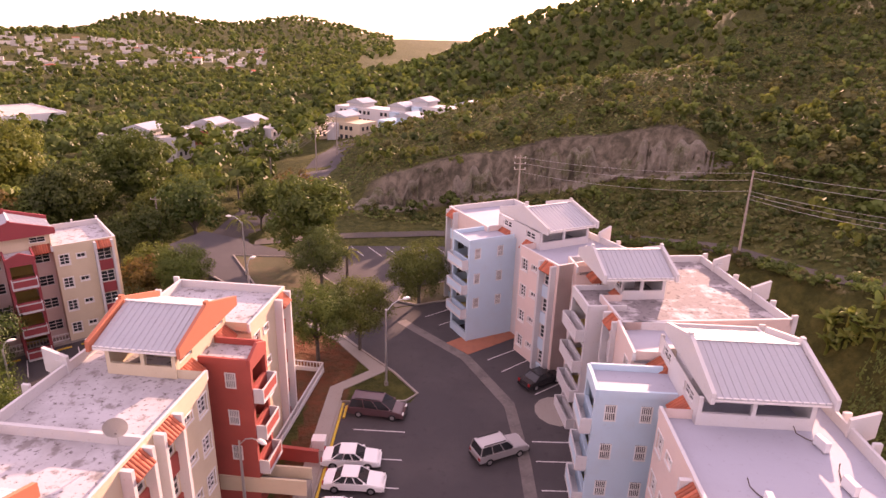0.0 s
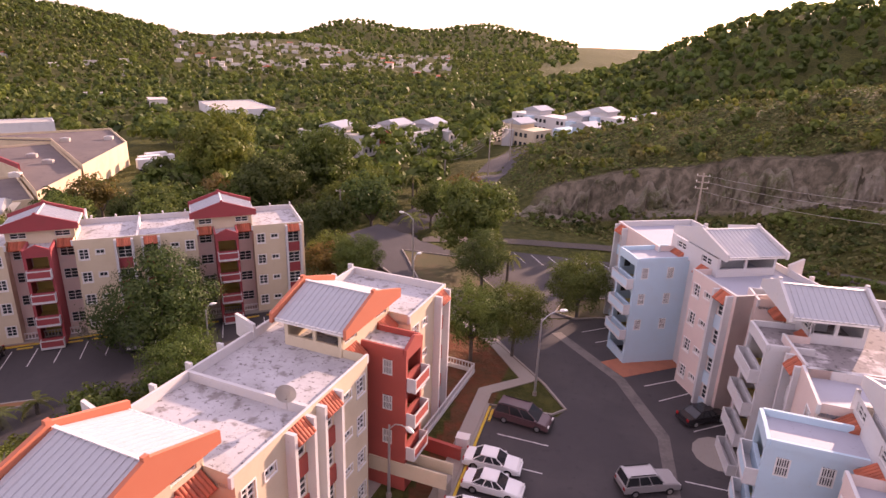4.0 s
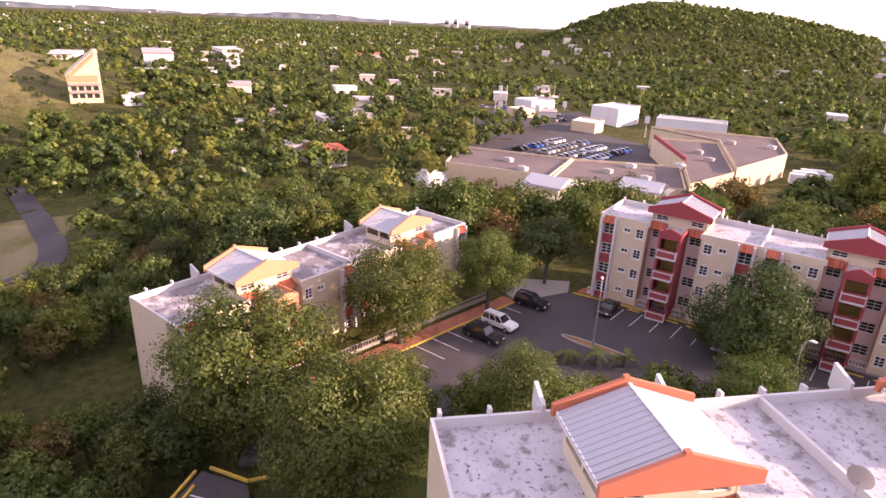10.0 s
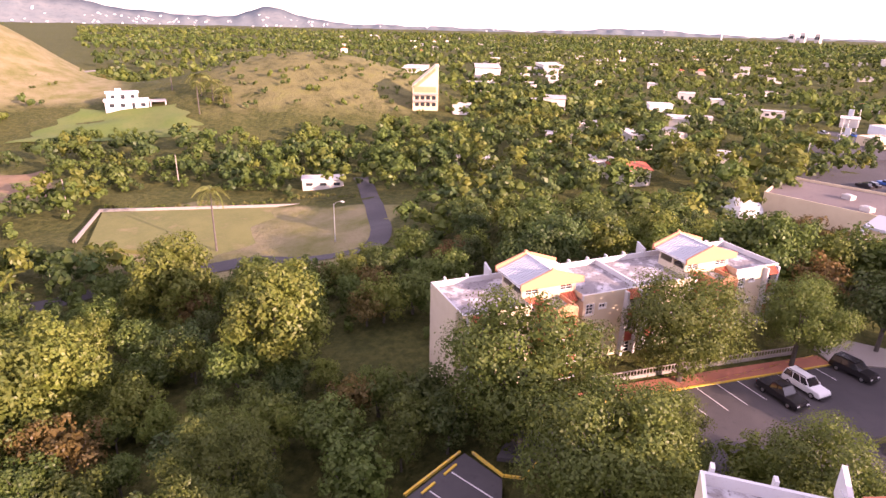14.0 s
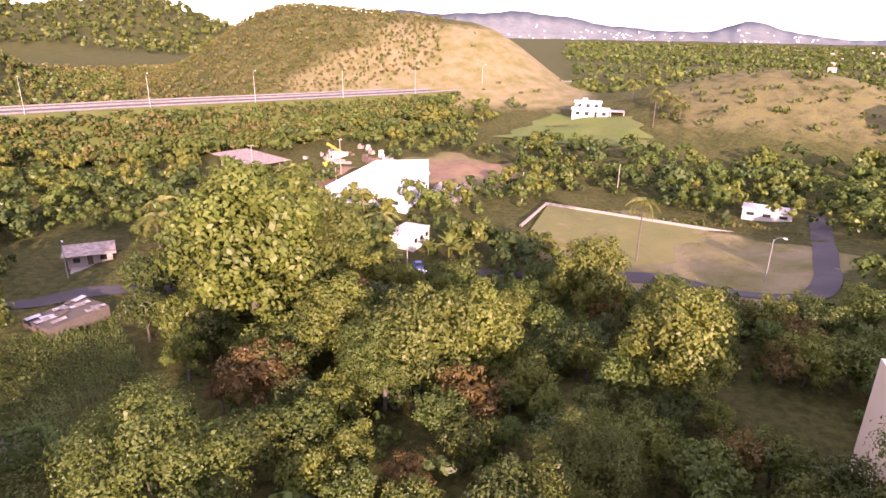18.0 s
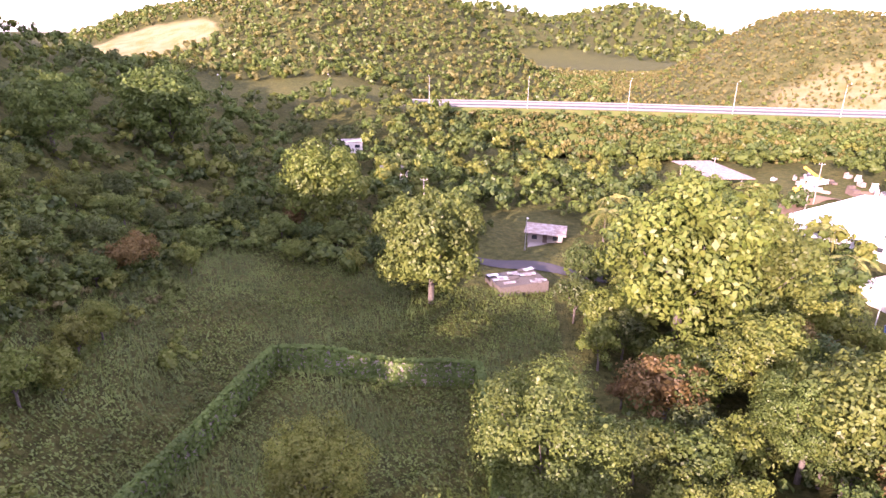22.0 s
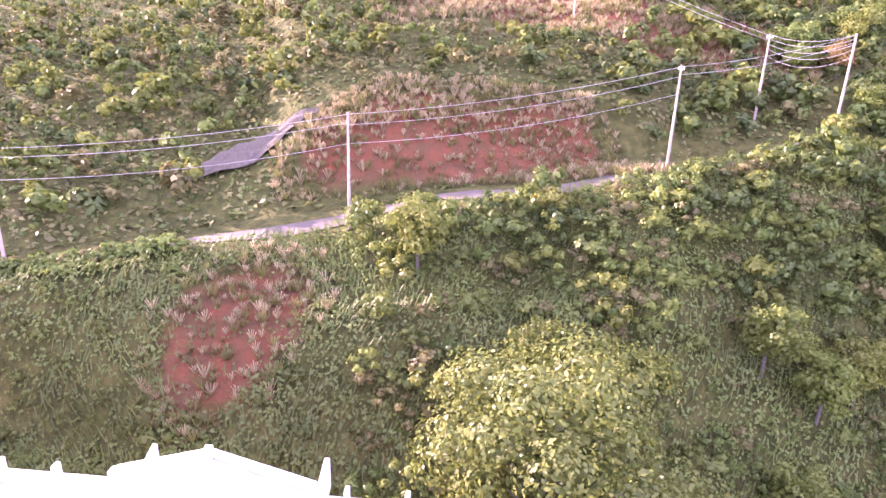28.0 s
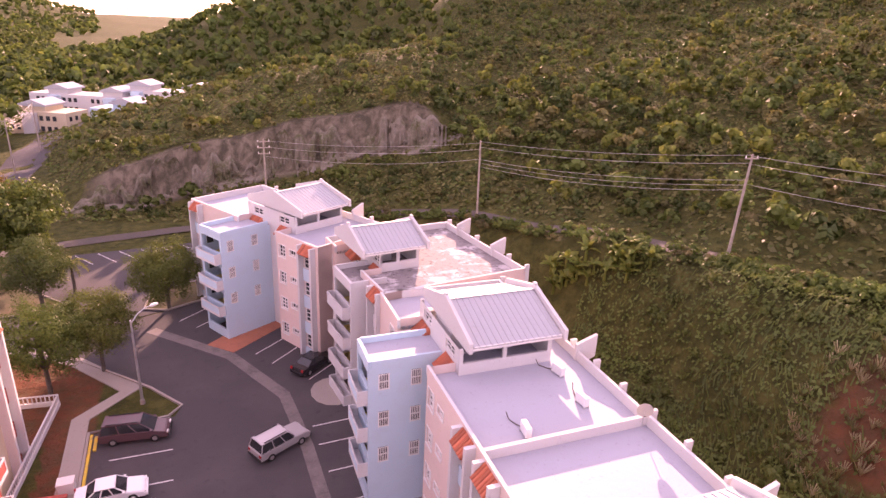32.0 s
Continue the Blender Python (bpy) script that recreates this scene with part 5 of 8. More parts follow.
for a, b, dr, sag in (("b", "c", (0.1, 0.9, 2.6, 3.1, 3.6), 0.6), ("c", "d", (0.2, 1.0, 3.0), 0.6), ("d", "e", (0.2, 1.2, 3.0), 0.7), ("e", "f", (0.2, 1.0), 0.5), ("f", "g", (0.1, 0.6, 1.2, 1.8, 2.6), 0.8), ("g", "h", (0.2, 0.8), 0.6), ("a", "b", (0.3, 1.2, 2.6), 0.7), ("j", "k", (0.2, 0.6, 1.0, 1.6, 2.2), 0.6), ("l", "j", (0.2, 0.6, 1.0, 1.6, 2.2), 0.7)):
    cable(a, b, dr, sag)


# ---- vehicles ----
CAR_PAINTS = {"white": material("white_car_paint", (0.78, 0.77, 0.76), 0.25, spec=0.6), "dark": material("black_car_paint", (0.025, 0.022, 0.024), 0.2, spec=0.6), "plum": material("dark_plum_car_paint", (0.10, 0.055, 0.06), 0.25, spec=0.6),
              "silver": material("silver_car_paint", (0.42, 0.40, 0.40), 0.3, 0.4), "blue": material("blue_car_paint", (0.04, 0.12, 0.36), 0.3), "grey": material("grey_car_paint", (0.16, 0.15, 0.15), 0.3, 0.3)}
M_RIM = material("alloy_rim", (0.5, 0.5, 0.5), 0.35, 0.8)
M_TAIL = material("red_tail_lamp", (0.40, 0.02, 0.02), 0.25)
M_TRIM = material("black_plastic_trim", (0.03, 0.03, 0.03), 0.7)
WHEEL = []


def car(kind, x, y, z, turn, paint, label):
    """A parked vehicle heading along its +x: shaped body, glazed cabin, roof, wheels, lamps, bumpers and mirrors."""
    ob = thing("car", pose(x, y, z, 0, 0, turn), label, "car", "parked cars")
    L, W, body, cab, top = {
        "sedan": (4.5, 1.72, [(-2.25, 0.45), (-2.2, 0.86), (-1.5, 0.94), (0.9, 0.92), (2.05, 0.76), (2.25, 0.5), (2.2, 0.28), (-2.2, 0.28)], (-1.55, -0.85, 0.35, 1.05), 1.42),
        "suv": (4.6, 1.8, [(-2.3, 0.5), (-2.28, 1.02), (-1.6, 1.06), (0.9, 1.04), (2.1, 0.94), (2.3, 0.6), (2.25, 0.36), (-2.25, 0.36)], (-2.2, -2.0, 0.3, 0.95), 1.72),
        "van": (5.0, 1.9, [(-2.5, 0.5), (-2.45, 1.0), (-1.6, 1.05), (1.1, 1.02), (2.25, 0.82), (2.5, 0.55), (2.45, 0.3), (-2.45, 0.3)], (-2.4, -2.15, 0.5, 1.5), 1.74),
        "pickup": (5.1, 1.85, [(-2.55, 0.55), (-2.5, 1.02), (-0.9, 1.02), (1.0, 1.04), (2.35, 0.94), (2.55, 0.6), (2.5, 0.38), (-2.5, 0.38)], (-0.95, -0.75, 0.4, 1.0), 1.75)}[kind]
    bm = bmesh.new()
    prism(bm, body, -W / 2, W / 2)
    bmesh.ops.recalc_face_normals(bm, faces=bm.faces)
    bmesh.ops.bevel(bm, geom=[e for e in bm.edges], offset=0.06, segments=2, affect='EDGES', clamp_overlap=True)
    part("body", bm, CAR_PAINTS[paint], ob)
    b0, t0, t1, b1 = cab
    zb = max(p[1] for p in body) - 0.06
    bm = bmesh.new()
    v = [bm.verts.new(p) for p in ((b0, -W * 0.47, zb), (b1, -W * 0.47, zb), (b1, W * 0.47, zb), (b0, W * 0.47, zb), (t0, -W * 0.39, top - 0.05), (t1, -W * 0.39, top - 0.05), (t1, W * 0.39, top - 0.05), (t0, W * 0.39, top - 0.05))]
    for f in ((0, 1, 5, 4), (1, 2, 6, 5), (2, 3, 7, 6), (3, 0, 4, 7), (4, 5, 6, 7)):
        bm.faces.new([v[i] for i in f])
    part("cabin_glass", bm, M_CARGLASS, ob)
    bm = bmesh.new()
    box(bm, t0 - 0.06, t1 + 0.06, -W * 0.4, W * 0.4, top - 0.06, top)
    bmesh.ops.bevel(bm, geom=bm.edges[:], offset=0.03, segments=2, affect='EDGES')
    part("roof", bm, CAR_PAINTS[paint], ob)
    for s in (-1, 1):
        for f in (0.0, 0.36, 0.68, 1.0) if kind != "pickup" else (0.0, 0.5, 1.0):
            bm = bmesh.new()
            tube(bm, [(b0 + (b1 - b0) * f, s * W * 0.472, zb), (t0 + (t1 - t0) * f, s * W * 0.395, top - 0.04)], 0.04, 5)
            part("pillar", bm, CAR_PAINTS[paint], ob)
        part("mirror", boxes((b1 - 0.28, b1 - 0.12, s * W * 0.53 - 0.08, s * W * 0.53 + 0.08, zb + 0.02, zb + 0.16)), CAR_PAINTS[paint], ob)
        part("headlight", boxes((L / 2 - 0.12, L / 2 - 0.02, s * W * 0.36 - 0.18, s * W * 0.36 + 0.18, 0.6, 0.74)), M_LAMPGLASS, ob)
        part("tail_lamp", boxes((-L / 2 - 0.005, -L / 2 + 0.08, s * W * 0.4 - 0.12, s * W * 0.4 + 0.1, 0.68, 0.92)), M_TAIL, ob)
    part("front_bumper", boxes((L / 2 - 0.1, L / 2 + 0.06, -W * 0.46, W * 0.46, 0.32, 0.52)), M_TRIM if kind != "sedan" else CAR_PAINTS[paint], ob)
    part("rear_bumper", boxes((-L / 2 - 0.06, -L / 2 + 0.1, -W * 0.46, W * 0.46, 0.34, 0.54)), M_TRIM if kind != "sedan" else CAR_PAINTS[paint], ob)
    if kind in ("suv", "van"):
        for s in (-1, 1):
            part("roof_rail", boxes((t0 + 0.2, t1 - 0.1, s * W * 0.34 - 0.025, s * W * 0.34 + 0.025, top + 0.02, top + 0.07)), M_TRIM, ob)
    if not WHEEL:
        bm = bmesh.new()
        tube(bm, [(0, -0.11, 0), (0, -0.08, 0), (0, 0.08, 0), (0, 0.11, 0)], [0.27, 0.33, 0.33, 0.27], 16)
        WHEEL.append(to_mesh("tyre", bm, M_RUBBER))
        bm = bmesh.new()
        tube(bm, [(0, -0.118, 0), (0, 0.118, 0)], 0.19, 10)
        WHEEL.append(to_mesh("rim", bm, M_RIM))
    for dx in (-L * 0.3, L * 0.3):
        for s in (-1, 1):
            w = placed("wheel", WHEEL[0], ob, pose(dx, s * (W / 2 - 0.08), 0.33))
            placed("rim", WHEEL[1], w, Matrix())


car("sedan", -6.7, 39.3, 0.0, 0, "white", "white four-door sedan parked in a bay")
car("sedan", -6.1, 36.7, 0.0, -2, "white", "white four-door sedan parked beside another")
car("sedan", -6.8, 33.4, 0.0, 2, "white", "white sedan parked in the row of bays")
car("van", -5.4, 47.0 - 1.0, 0.0, -8, "plum", "dark plum minivan with roof rails parked by the island")
car("suv", 5.0, 40.8, 0.0, 26, "silver", "pale grey estate car with dark windows standing in the street")
car("sedan", 12.6, 58.6, 0.0, 130, "white", "white car parked under the pink house")
car("sedan", 9.9, 51.8, 0.0, 35, "dark", "black car parked in shade at the houses")
car("suv", -62.8, 26.6, CZ, 35, "white", "white estate car parked in the court")
car("pickup", -60.4, 23.6, CZ, 34, "dark", "black pickup parked in the court")
car("suv", -67.6, 33.0, CZ, 40, "dark", "dark estate car at the court corner")
car("sedan", -64.0, 42.6, CZ, -52, "dark", "dark sedan parked at the railing of the maroon house")
car("suv", -52.4, 51.4, CZ, -52, "grey", "dark grey estate car parked at the maroon house")
car("sedan", -52.0, 5.2, CZ, 33, "grey", "grey sedan parked under a tree")
car("sedan", -46.6, 1.2, CZ, 60, "silver", "pale sedan half hidden under trees")
car("pickup", -63.6, -91.4, gz(-63.6, -91.4), 15, "white", "white pickup standing by the valley lane")
car("sedan", -66.8, -95.6, gz(-66.8, -95.6), 60, "blue", "blue car standing by the valley lane")


# ---- the shopping centre, the valley and the town ----
def block(name, pts, z0, z1, wall_mat, roof_mat, label, category="building", parapet=0.5, group="", bands=()):
    """A flat-roofed building on an outline: walls, a sunk roof behind a parapet, and roof units."""
    o = (sum(p[0] for p in pts) / len(pts), sum(p[1] for p in pts) / len(pts))
    pts = [(p[0] - o[0], p[1] - o[1]) for p in pts]
    if sum(p[0] * q[1] - q[0] * p[1] for p, q in zip(pts, pts[1:] + pts[:1])) < 0:
        pts = pts[::-1]
    ob = thing(name, pose(o[0], o[1], z0), label, category, group)
    h = z1 - z0
    n = len(pts)
    inner = [(x * (1 - 0.35 / max(math.hypot(x, y), 1)), y * (1 - 0.35 / max(math.hypot(x, y), 1))) for x, y in pts]
    bm = bmesh.new()
    a, b, c, d = ([bm.verts.new((x, y, z)) for x, y in q] for q, z in ((pts, -3), (pts, h), (inner, h), (inner, h - parapet)))
    for i in range(n):
        j = (i + 1) % n
        for p, q in ((a, b), (b, c), (c, d)):
            bm.faces.new((p[i], p[j], q[j], q[i]))
    bmesh.ops.recalc_face_normals(bm, faces=bm.faces)
    part("wall", bm, wall_mat, ob)
    bm = bmesh.new()
    slab(bm, inner, h - parapet - 0.3, h - parapet)
    part("roof", bm, roof_mat, ob)
    return ob


M_CREAM = material("cream_wall", (0.62, 0.50, 0.34), 0.9, spots=((0.25, 0.45, 0.7, (0.50, 0.38, 0.25), 0.6),))
M_HOUSEWHITE = material("house_white", (0.58, 0.54, 0.49), 0.9, spots=((0.3, 0.45, 0.7, (0.55, 0.50, 0.44), 0.6),), random=0.22)
M_HOUSEROOF = material("house_roof", (0.50, 0.46, 0.42), 0.9, spots=((0.3, 0.45, 0.7, (0.33, 0.29, 0.27), 0.7),), random=0.3)
M_BRIGHT = material("fresh_white_paint", (0.64, 0.64, 0.645), 0.8, spots=((0.3, 0.5, 0.7, (0.50, 0.50, 0.52), 0.6),))
M_DIRT = material("dry_dirt", (0.22, 0.145, 0.085), 0.95, spots=((0.3, 0.45, 0.66, (0.15, 0.095, 0.055), 0.7),), bump=0.3, bump_scale=3)
MZ = -8.0
mall = [block("shopping_centre", p, MZ, z, w, M_FAR, lab, "shop", 0.6, "shopping centre") for p, z, w, lab in (
    ([(-149, 44), (-131.7, 65.5), (-150, 81), (-169, 54)], -2.8, M_CREAM, "low cream-walled shop with a brown flat roof"),
    ([(-131.4, 66), (-116.6, 93.5), (-139, 108), (-150.2, 81.4)], -3.0, M_CREAM, "long shop wing with a weathered brown roof"),
    ([(-116.2, 94), (-125.4, 114), (-163, 139), (-172, 121), (-139, 108.6)], -1.6, M_CREAM, "supermarket hall with a patched brown roof"),
    ([(-125.8, 115), (-140.5, 145), (-164, 163), (-188, 131), (-163.2, 139.6)], -0.6, M_CREAM, "tall store hall with a dark flat roof and cream wall"))]
for i, (x, y) in enumerate(((-140, 62), (-150, 62), (-136, 84), (-128, 90), (-141, 94), (-134, 104), (-150, 122), (-140, 118), (-158, 140), (-150, 148))):
    ob = thing("roof_unit", pose(x, y, (-3.4, -3.4, -3.6, -3.6, -3.6, -2.2, -2.2, -2.2, -1.2, -1.2)[i], 0, 0, 30), "pale grey air-conditioning unit on a shop roof", "air conditioner", "roof units")
    part("casing", boxes((-1.2, 1.2, -0.8, 0.8, 0, 1.0)), M_HOUSEROOF, ob)
    part("fan_cowl", boxes((-0.5, 0.5, -0.5, 0.5, 1.0, 1.15)), M_STEEL, ob)
park = flat("road_mall", [(-150, 82), (-139, 109), (-170, 121), (-188, 130.5), (-232, 120), (-214, 70), (-172, 54)], MZ - 1, MZ + 0.35, M_ASPHALT, "shopping centre car park", "road")
FARCAR = [to_mesh("body", boxes((-2.2, 2.2, -0.85, 0.85, 0.25, 0.9)), CAR_PAINTS[p]) for p in ("dark", "white", "silver", "blue", "grey")]
bm = bmesh.new()
prism(bm, [(-1.5, 0.9), (1.0, 0.9), (0.4, 1.45), (-1.1, 1.45)], -0.7, 0.7)
FARCAB = to_mesh("cabin", bm, M_CARGLASS)
rnd = random.Random(5)
for r in range(4):
    for k in range(11):
        if rnd.random() < 0.8:
            p = Vector((-163, 92)) + Vector((-0.55, 0.83)) * (2.9 * k) + Vector((-0.83, -0.55)) * (8.0 * r)
            ob = thing("car", pose(p.x, p.y, MZ + 0.35, 0, 0, 214), "small car parked at the shopping centre", "car", "cars at the shopping centre")
            placed("body", FARCAR[rnd.randrange(5)], ob, Matrix())
            placed("cabin", FARCAB, ob, Matrix())
for i, (x, y, t) in enumerate(((-131, 145, 60), (-135, 152, 60), (-127, 140, 55))):
    ob = thing("truck", pose(x, y, gz(x, y), 0, 0, t), "white delivery truck behind the store", "truck", "delivery trucks")
    part("cargo_box", boxes((-4.5, 1.5, -1.25, 1.25, 1.0, 3.6)), M_BRIGHT, ob)
    part("cab", boxes((1.7, 3.6, -1.15, 1.15, 0.6, 2.7)), M_BRIGHT, ob)
    part("chassis", boxes((-4.4, 3.5, -0.5, 0.5, 0.5, 0.98)), M_TRIM, ob)
    for dx in (-3.4, -2.2, 2.6):
        for s in (-1, 1):
            placed("wheel", WHEEL[0], ob, pose(dx, s * 1.05, 0.45) @ Matrix.Diagonal((1.4, 1.6, 1.4, 1)))

flat("road_plaza", [(-213.6, 70), (-290, 92), (-294, 150), (-246, 141), (-232.4, 120.2)], -9.5, -7.5, M_ASPHALT, "worn asphalt plaza between small shops", "road")
part("parapet", boxes((-0.15, 35.2, -0.25, 0.25, 5.2, 7.6)), M_MAROON, mall[2], "maroon fire wall").matrix_basis = pose(-138.8 - mall[2].location.x, 108.9 - mall[2].location.y, 0, 0, 0, math.degrees(math.atan2(12.4, -32.6)))
for pts, h, lab in (([(-224, 158), (-207, 180), (-216, 187), (-233, 166)], 4.4, "long low store with a white roof"), ([(-228, 142), (-237, 158), (-248, 152), (-240, 136)], 7.4, "white two-storey shop building"), ([(-211, 122), (-220, 131), (-228, 125), (-219, 116)], 4.2, "flat-roofed corner shop with pale walls"),
                    ([(-248, 108), (-252, 118), (-262, 114), (-258, 104)], 3.8, "small flat-roofed shop on the plaza"), ([(-272, 122), (-276, 136), (-288, 132), (-284, 118)], 4.6, "flat-roofed shop across the plaza"), ([(-176, 236), (-206, 262), (-190, 282), (-160, 258)], 5.0, "wide low hall with a pale flat roof among trees")):
    block("shop", pts, -7.8, -7.8 + h, M_BRIGHT if h > 4.3 else M_CREAM, M_HOUSEROOF, lab, "shop", 0.4, "shops of the plaza")
for i, (x, y, h) in enumerate(((-236, 92, 9), (-252, 96, 11), (-268, 104, 12), (-262, 126, 10), (-246, 126, 8), (-280, 112, 11), (-226, 104, 9), (-286, 140, 12), (-204, 140, 8), (-198, 68, 9))):
    ob = thing("sign_post", pose(x, y, -7.8, 0, 0, 55), "tall pole with a pale sign panel on the plaza", "sign post", "sign posts")
    bm = bmesh.new()
    tube(bm, [(0, 0, 0), (0, 0, h)], [0.18, 0.12], 6)
    part("pole", bm, M_STEEL, ob)
    if i % 2 == 0:
        part("panel", boxes((-0.9, 0.9, -0.15, 0.15, h - 2.6, h)), M_BRIGHT, ob)
rnd = random.Random(17)
for k in range(16):
    x, y = -230 - 50 * rnd.random(), 98 + 34 * rnd.random()
    if not any(math.hypot(x - cx, y - cy) < 9 for cx, cy in ((-219, 124), (-255, 111), (-240, 147), (-280, 127))):
        ob = thing("car", pose(x, y, -7.5, 0, 0, rnd.choice((20, 110))), "small car parked on the plaza", "car", "cars at the shopping centre")
        placed("body", FARCAR[rnd.randrange(5)], ob, Matrix())
        placed("cabin", FARCAB, ob, Matrix())

WIN_UNIT = to_mesh("window", boxes((-0.5, 0.5, -0.04, 0.04, 0, 1)), M_GLASS)
WALL_UNIT = to_mesh("wall", boxes((-0.5, 0.5, -0.5, 0.5, -0.6, 1)), M_HOUSEWHITE)
bm = boxes((-0.53, 0.53, -0.53, 0.53, 0, 0.07))
ROOF_FLAT = to_mesh("roof", bm, M_HOUSEROOF)
bm = bmesh.new()
prism(bm, [(-0.55, 0), (0.55, 0), (0, 0.28)], -0.55, 0.55)
ROOF_RED = to_mesh("roof", bm, M_TILE)


def small_house(x, y, w, d, h, turn, label, red=False, z=None, group="houses of the town", windows=3):
    z = gz(x, y) if z is None else z
    ob = thing("house", pose(x, y, z, 0, 0, turn), label, "house", group)
    placed("wall", WALL_UNIT, ob, Matrix.Diagonal((w, d, h, 1)))
    placed("roof", ROOF_RED if red else ROOF_FLAT, ob, pose(0, 0, h) @ Matrix.Diagonal((w, d, 2.5 if not red else 4.5, 1)))
    for i in range(windows):
        u = (i + 0.5) / windows - 0.5
        for s in (-1, 1):
            placed("window", WIN_UNIT, ob, pose(u * w, s * (d / 2 + 0.02), h * 0.4) @ Matrix.Diagonal((w * 0.16, 1, h * 0.32, 1)))
    return ob


# town houses, in rows along the streets that cross the slopes
rnd = random.Random(11)
for a0, a1, r0, r1, row, lot, chance in ((16, 40, 610, 1180, 34, 19, 0.6), (39, 46, 430, 900, 60, 30, 0.3), (62, 76, 330, 900, 46, 26, 0.34), (76, 100, 300, 900, 42, 25, 0.38), (74, 112, 950, 2200, 130, 52, 0.4), (44, 66, 600, 760, 40, 30, 0.35), (40, 66, 270, 420, 34, 26, 0.22)):
    r = r0
    while r < r1:
        n = int(radians(a1 - a0) * r / lot)
        for k in range(n):
            if rnd.random() > chance:
                continue
            a, q = a0 + (a1 - a0) * (k + rnd.uniform(0.2, 0.8)) / n, r + rnd.uniform(-0.2, 0.2) * row + 12 * math.sin(k * 0.4)
            x, y = polar(a, q)
            if area(x, y, -240, -110, 40, 200, 4) > 0:
                continue
            g = 0.85 + 0.25 * (q > 1200)
            small_house(x, y, rnd.uniform(8, 14) * g, rnd.uniform(7.5, 10.5) * g, rnd.choice((3.2, 3.4, 3.4, 5.8)), a + rnd.choice((0, 0, 90, 8)) + rnd.uniform(-6, 6), "white flat-roofed house in the town below the hills", rnd.random() < 0.1, windows=2 if q < 420 else 0)
        r += row
for x, y, w, d, h, t in ((-577, -85, 60, 22, 12, 10), (-560, -150, 50, 20, 10, 5), (-600, -30, 40, 18, 9, 15)):
    small_house(x, y, w, d, h, t, "large white building at the edge of town", windows=7)
for x, y, w, d, h, t, red in ((-221, -6, 13, 9, 4.4, 5, False), (-226, 22, 15, 10, 5, 15, False), (-240, 34, 12, 9, 4, 15, False), (-293, -11, 15, 10, 6, 3, False), (-268, -50, 9, 8, 3.4, 12, False), (-252, 4, 12, 9, 3.4, 0, False), (-262, 40, 13, 9, 5.8, -10, False), (-205, 48, 10, 8, 3.4, -14, False), (-173, 15, 11, 9, 4.5, 20, True), (-180, 8, 10, 8, 4, 20, False), (-176, -25, 22, 3, 2.4, 12, False), (-159.4, -69.6, 11.5, 6, 2.6, 113, False), (-188, -36, 16, 2, 2.2, 10, False), (48, -195, 10, 6, 3, 20, False), (30, -178, 8, 6, 3, 30, False)):
    small_house(x, y, w, d, h, t, "small pale house with a flat roof among trees" if not red else "small house with a red roof among trees", red, group="houses of the valley")
for a, r, h in ((72.1, 3300, 34), (73.1, 3300, 34), (73.9, 3320, 30)):
    x, y = polar(a, r)
    small_house(x, y, 22, 20, h * 1.15, 40, "distant pale apartment tower on the skyline", windows=6)
x, y = polar(79, 2600)
ob = thing("mast", pose(x, y, gz(x, y)), "distant white mast above the town", "mast")
bm = bmesh.new()
tube(bm, [(0, 0, 0), (0, 0, 60)], [3, 2], 8)
part("shaft", bm, M_BRIGHT, ob)
ob = thing("tank", pose(-149, 40, gz(-149, 40)), "white domed tank beside the shops", "tank")
bm = bmesh.new()
tube(bm, [(0, 0, -1), (0, 0, 1.2), (0, 0, 2.6), (0, 0, 3.6), (0, 0, 4.0)], [4.6, 4.6, 3.9, 2.2, 0.4], 18)
part("dome", bm, M_BRIGHT, ob)

# more apartment houses of the same kind, further off
SMALL_LOOKS = (dict(LOOK_B, wall=M_WHITE, tower=M_BLUE), dict(LOOK_A, wall=M_WHITE, trim=M_WHITE), dict(LOOK_A, wall=M_BEIGE, trim=M_WHITE, tower=M_WHITE, panel=M_WHITE), dict(LOOK_B, wall=M_BLUE, tower=M_WHITE))


def far_apartments(a, r, turn, look_, roof_z, L, label):
    """A four-storey block seen from far off: stepped walls, roof rooms, towers and rows of windows."""
    x, y = polar(a, r)
    ob = thing("apartment_building", pose(x, y, roof_z - 11.9, 0, 0, turn), label, "apartment building", "apartment buildings")
    part("wall", boxes((-L / 2, L / 2, -4.5, 4.5, -6, 11.9)), look_["wall"], ob)
    n = max(1, int(L / 18))
    for k in range(n):
        c = -L / 2 + L * (k + 0.5) / n
        part("tower", boxes((c - 1.6, c + 1.6, 4.5, 6.6, -6, 11.6)), look_["tower"], ob)
        part("roof_room", boxes((c - 3.4, c + 3.4, -3.5, 3.5, 11.9, 13.2)), look_["wall"], ob)
        bm = bmesh.new()
        prism(bm, [(c - 4.1, 13.2), (c + 4.1, 13.2), (c + 4.1, 13.7), (c, 15), (c - 4.1, 13.7)], -4.2, 4.2)
        bmesh.ops.recalc_face_normals(bm, faces=bm.faces)
        part("roof", bm, M_SHEET, ob)
        for f in range(4):
            for u in (-6.5, -4.6, -2.6, 2.6, 4.6, 6.5):
                placed("window", WIN_UNIT, ob, pose(c + u, 4.52, f * 2.85 + 1.0) @ Matrix.Diagonal((1.1, 1, 1.3, 1)))
    for f in range(4):
        for v in (-2.5, 0.5, 2.8):
            for s in (-1, 1):
                placed("window", WIN_UNIT, ob, pose(s * (L / 2 + 0.02), v, f * 2.85 + 1.0, 0, 0, 90) @ Matrix.Diagonal((1.0, 1, 1.2, 1)))


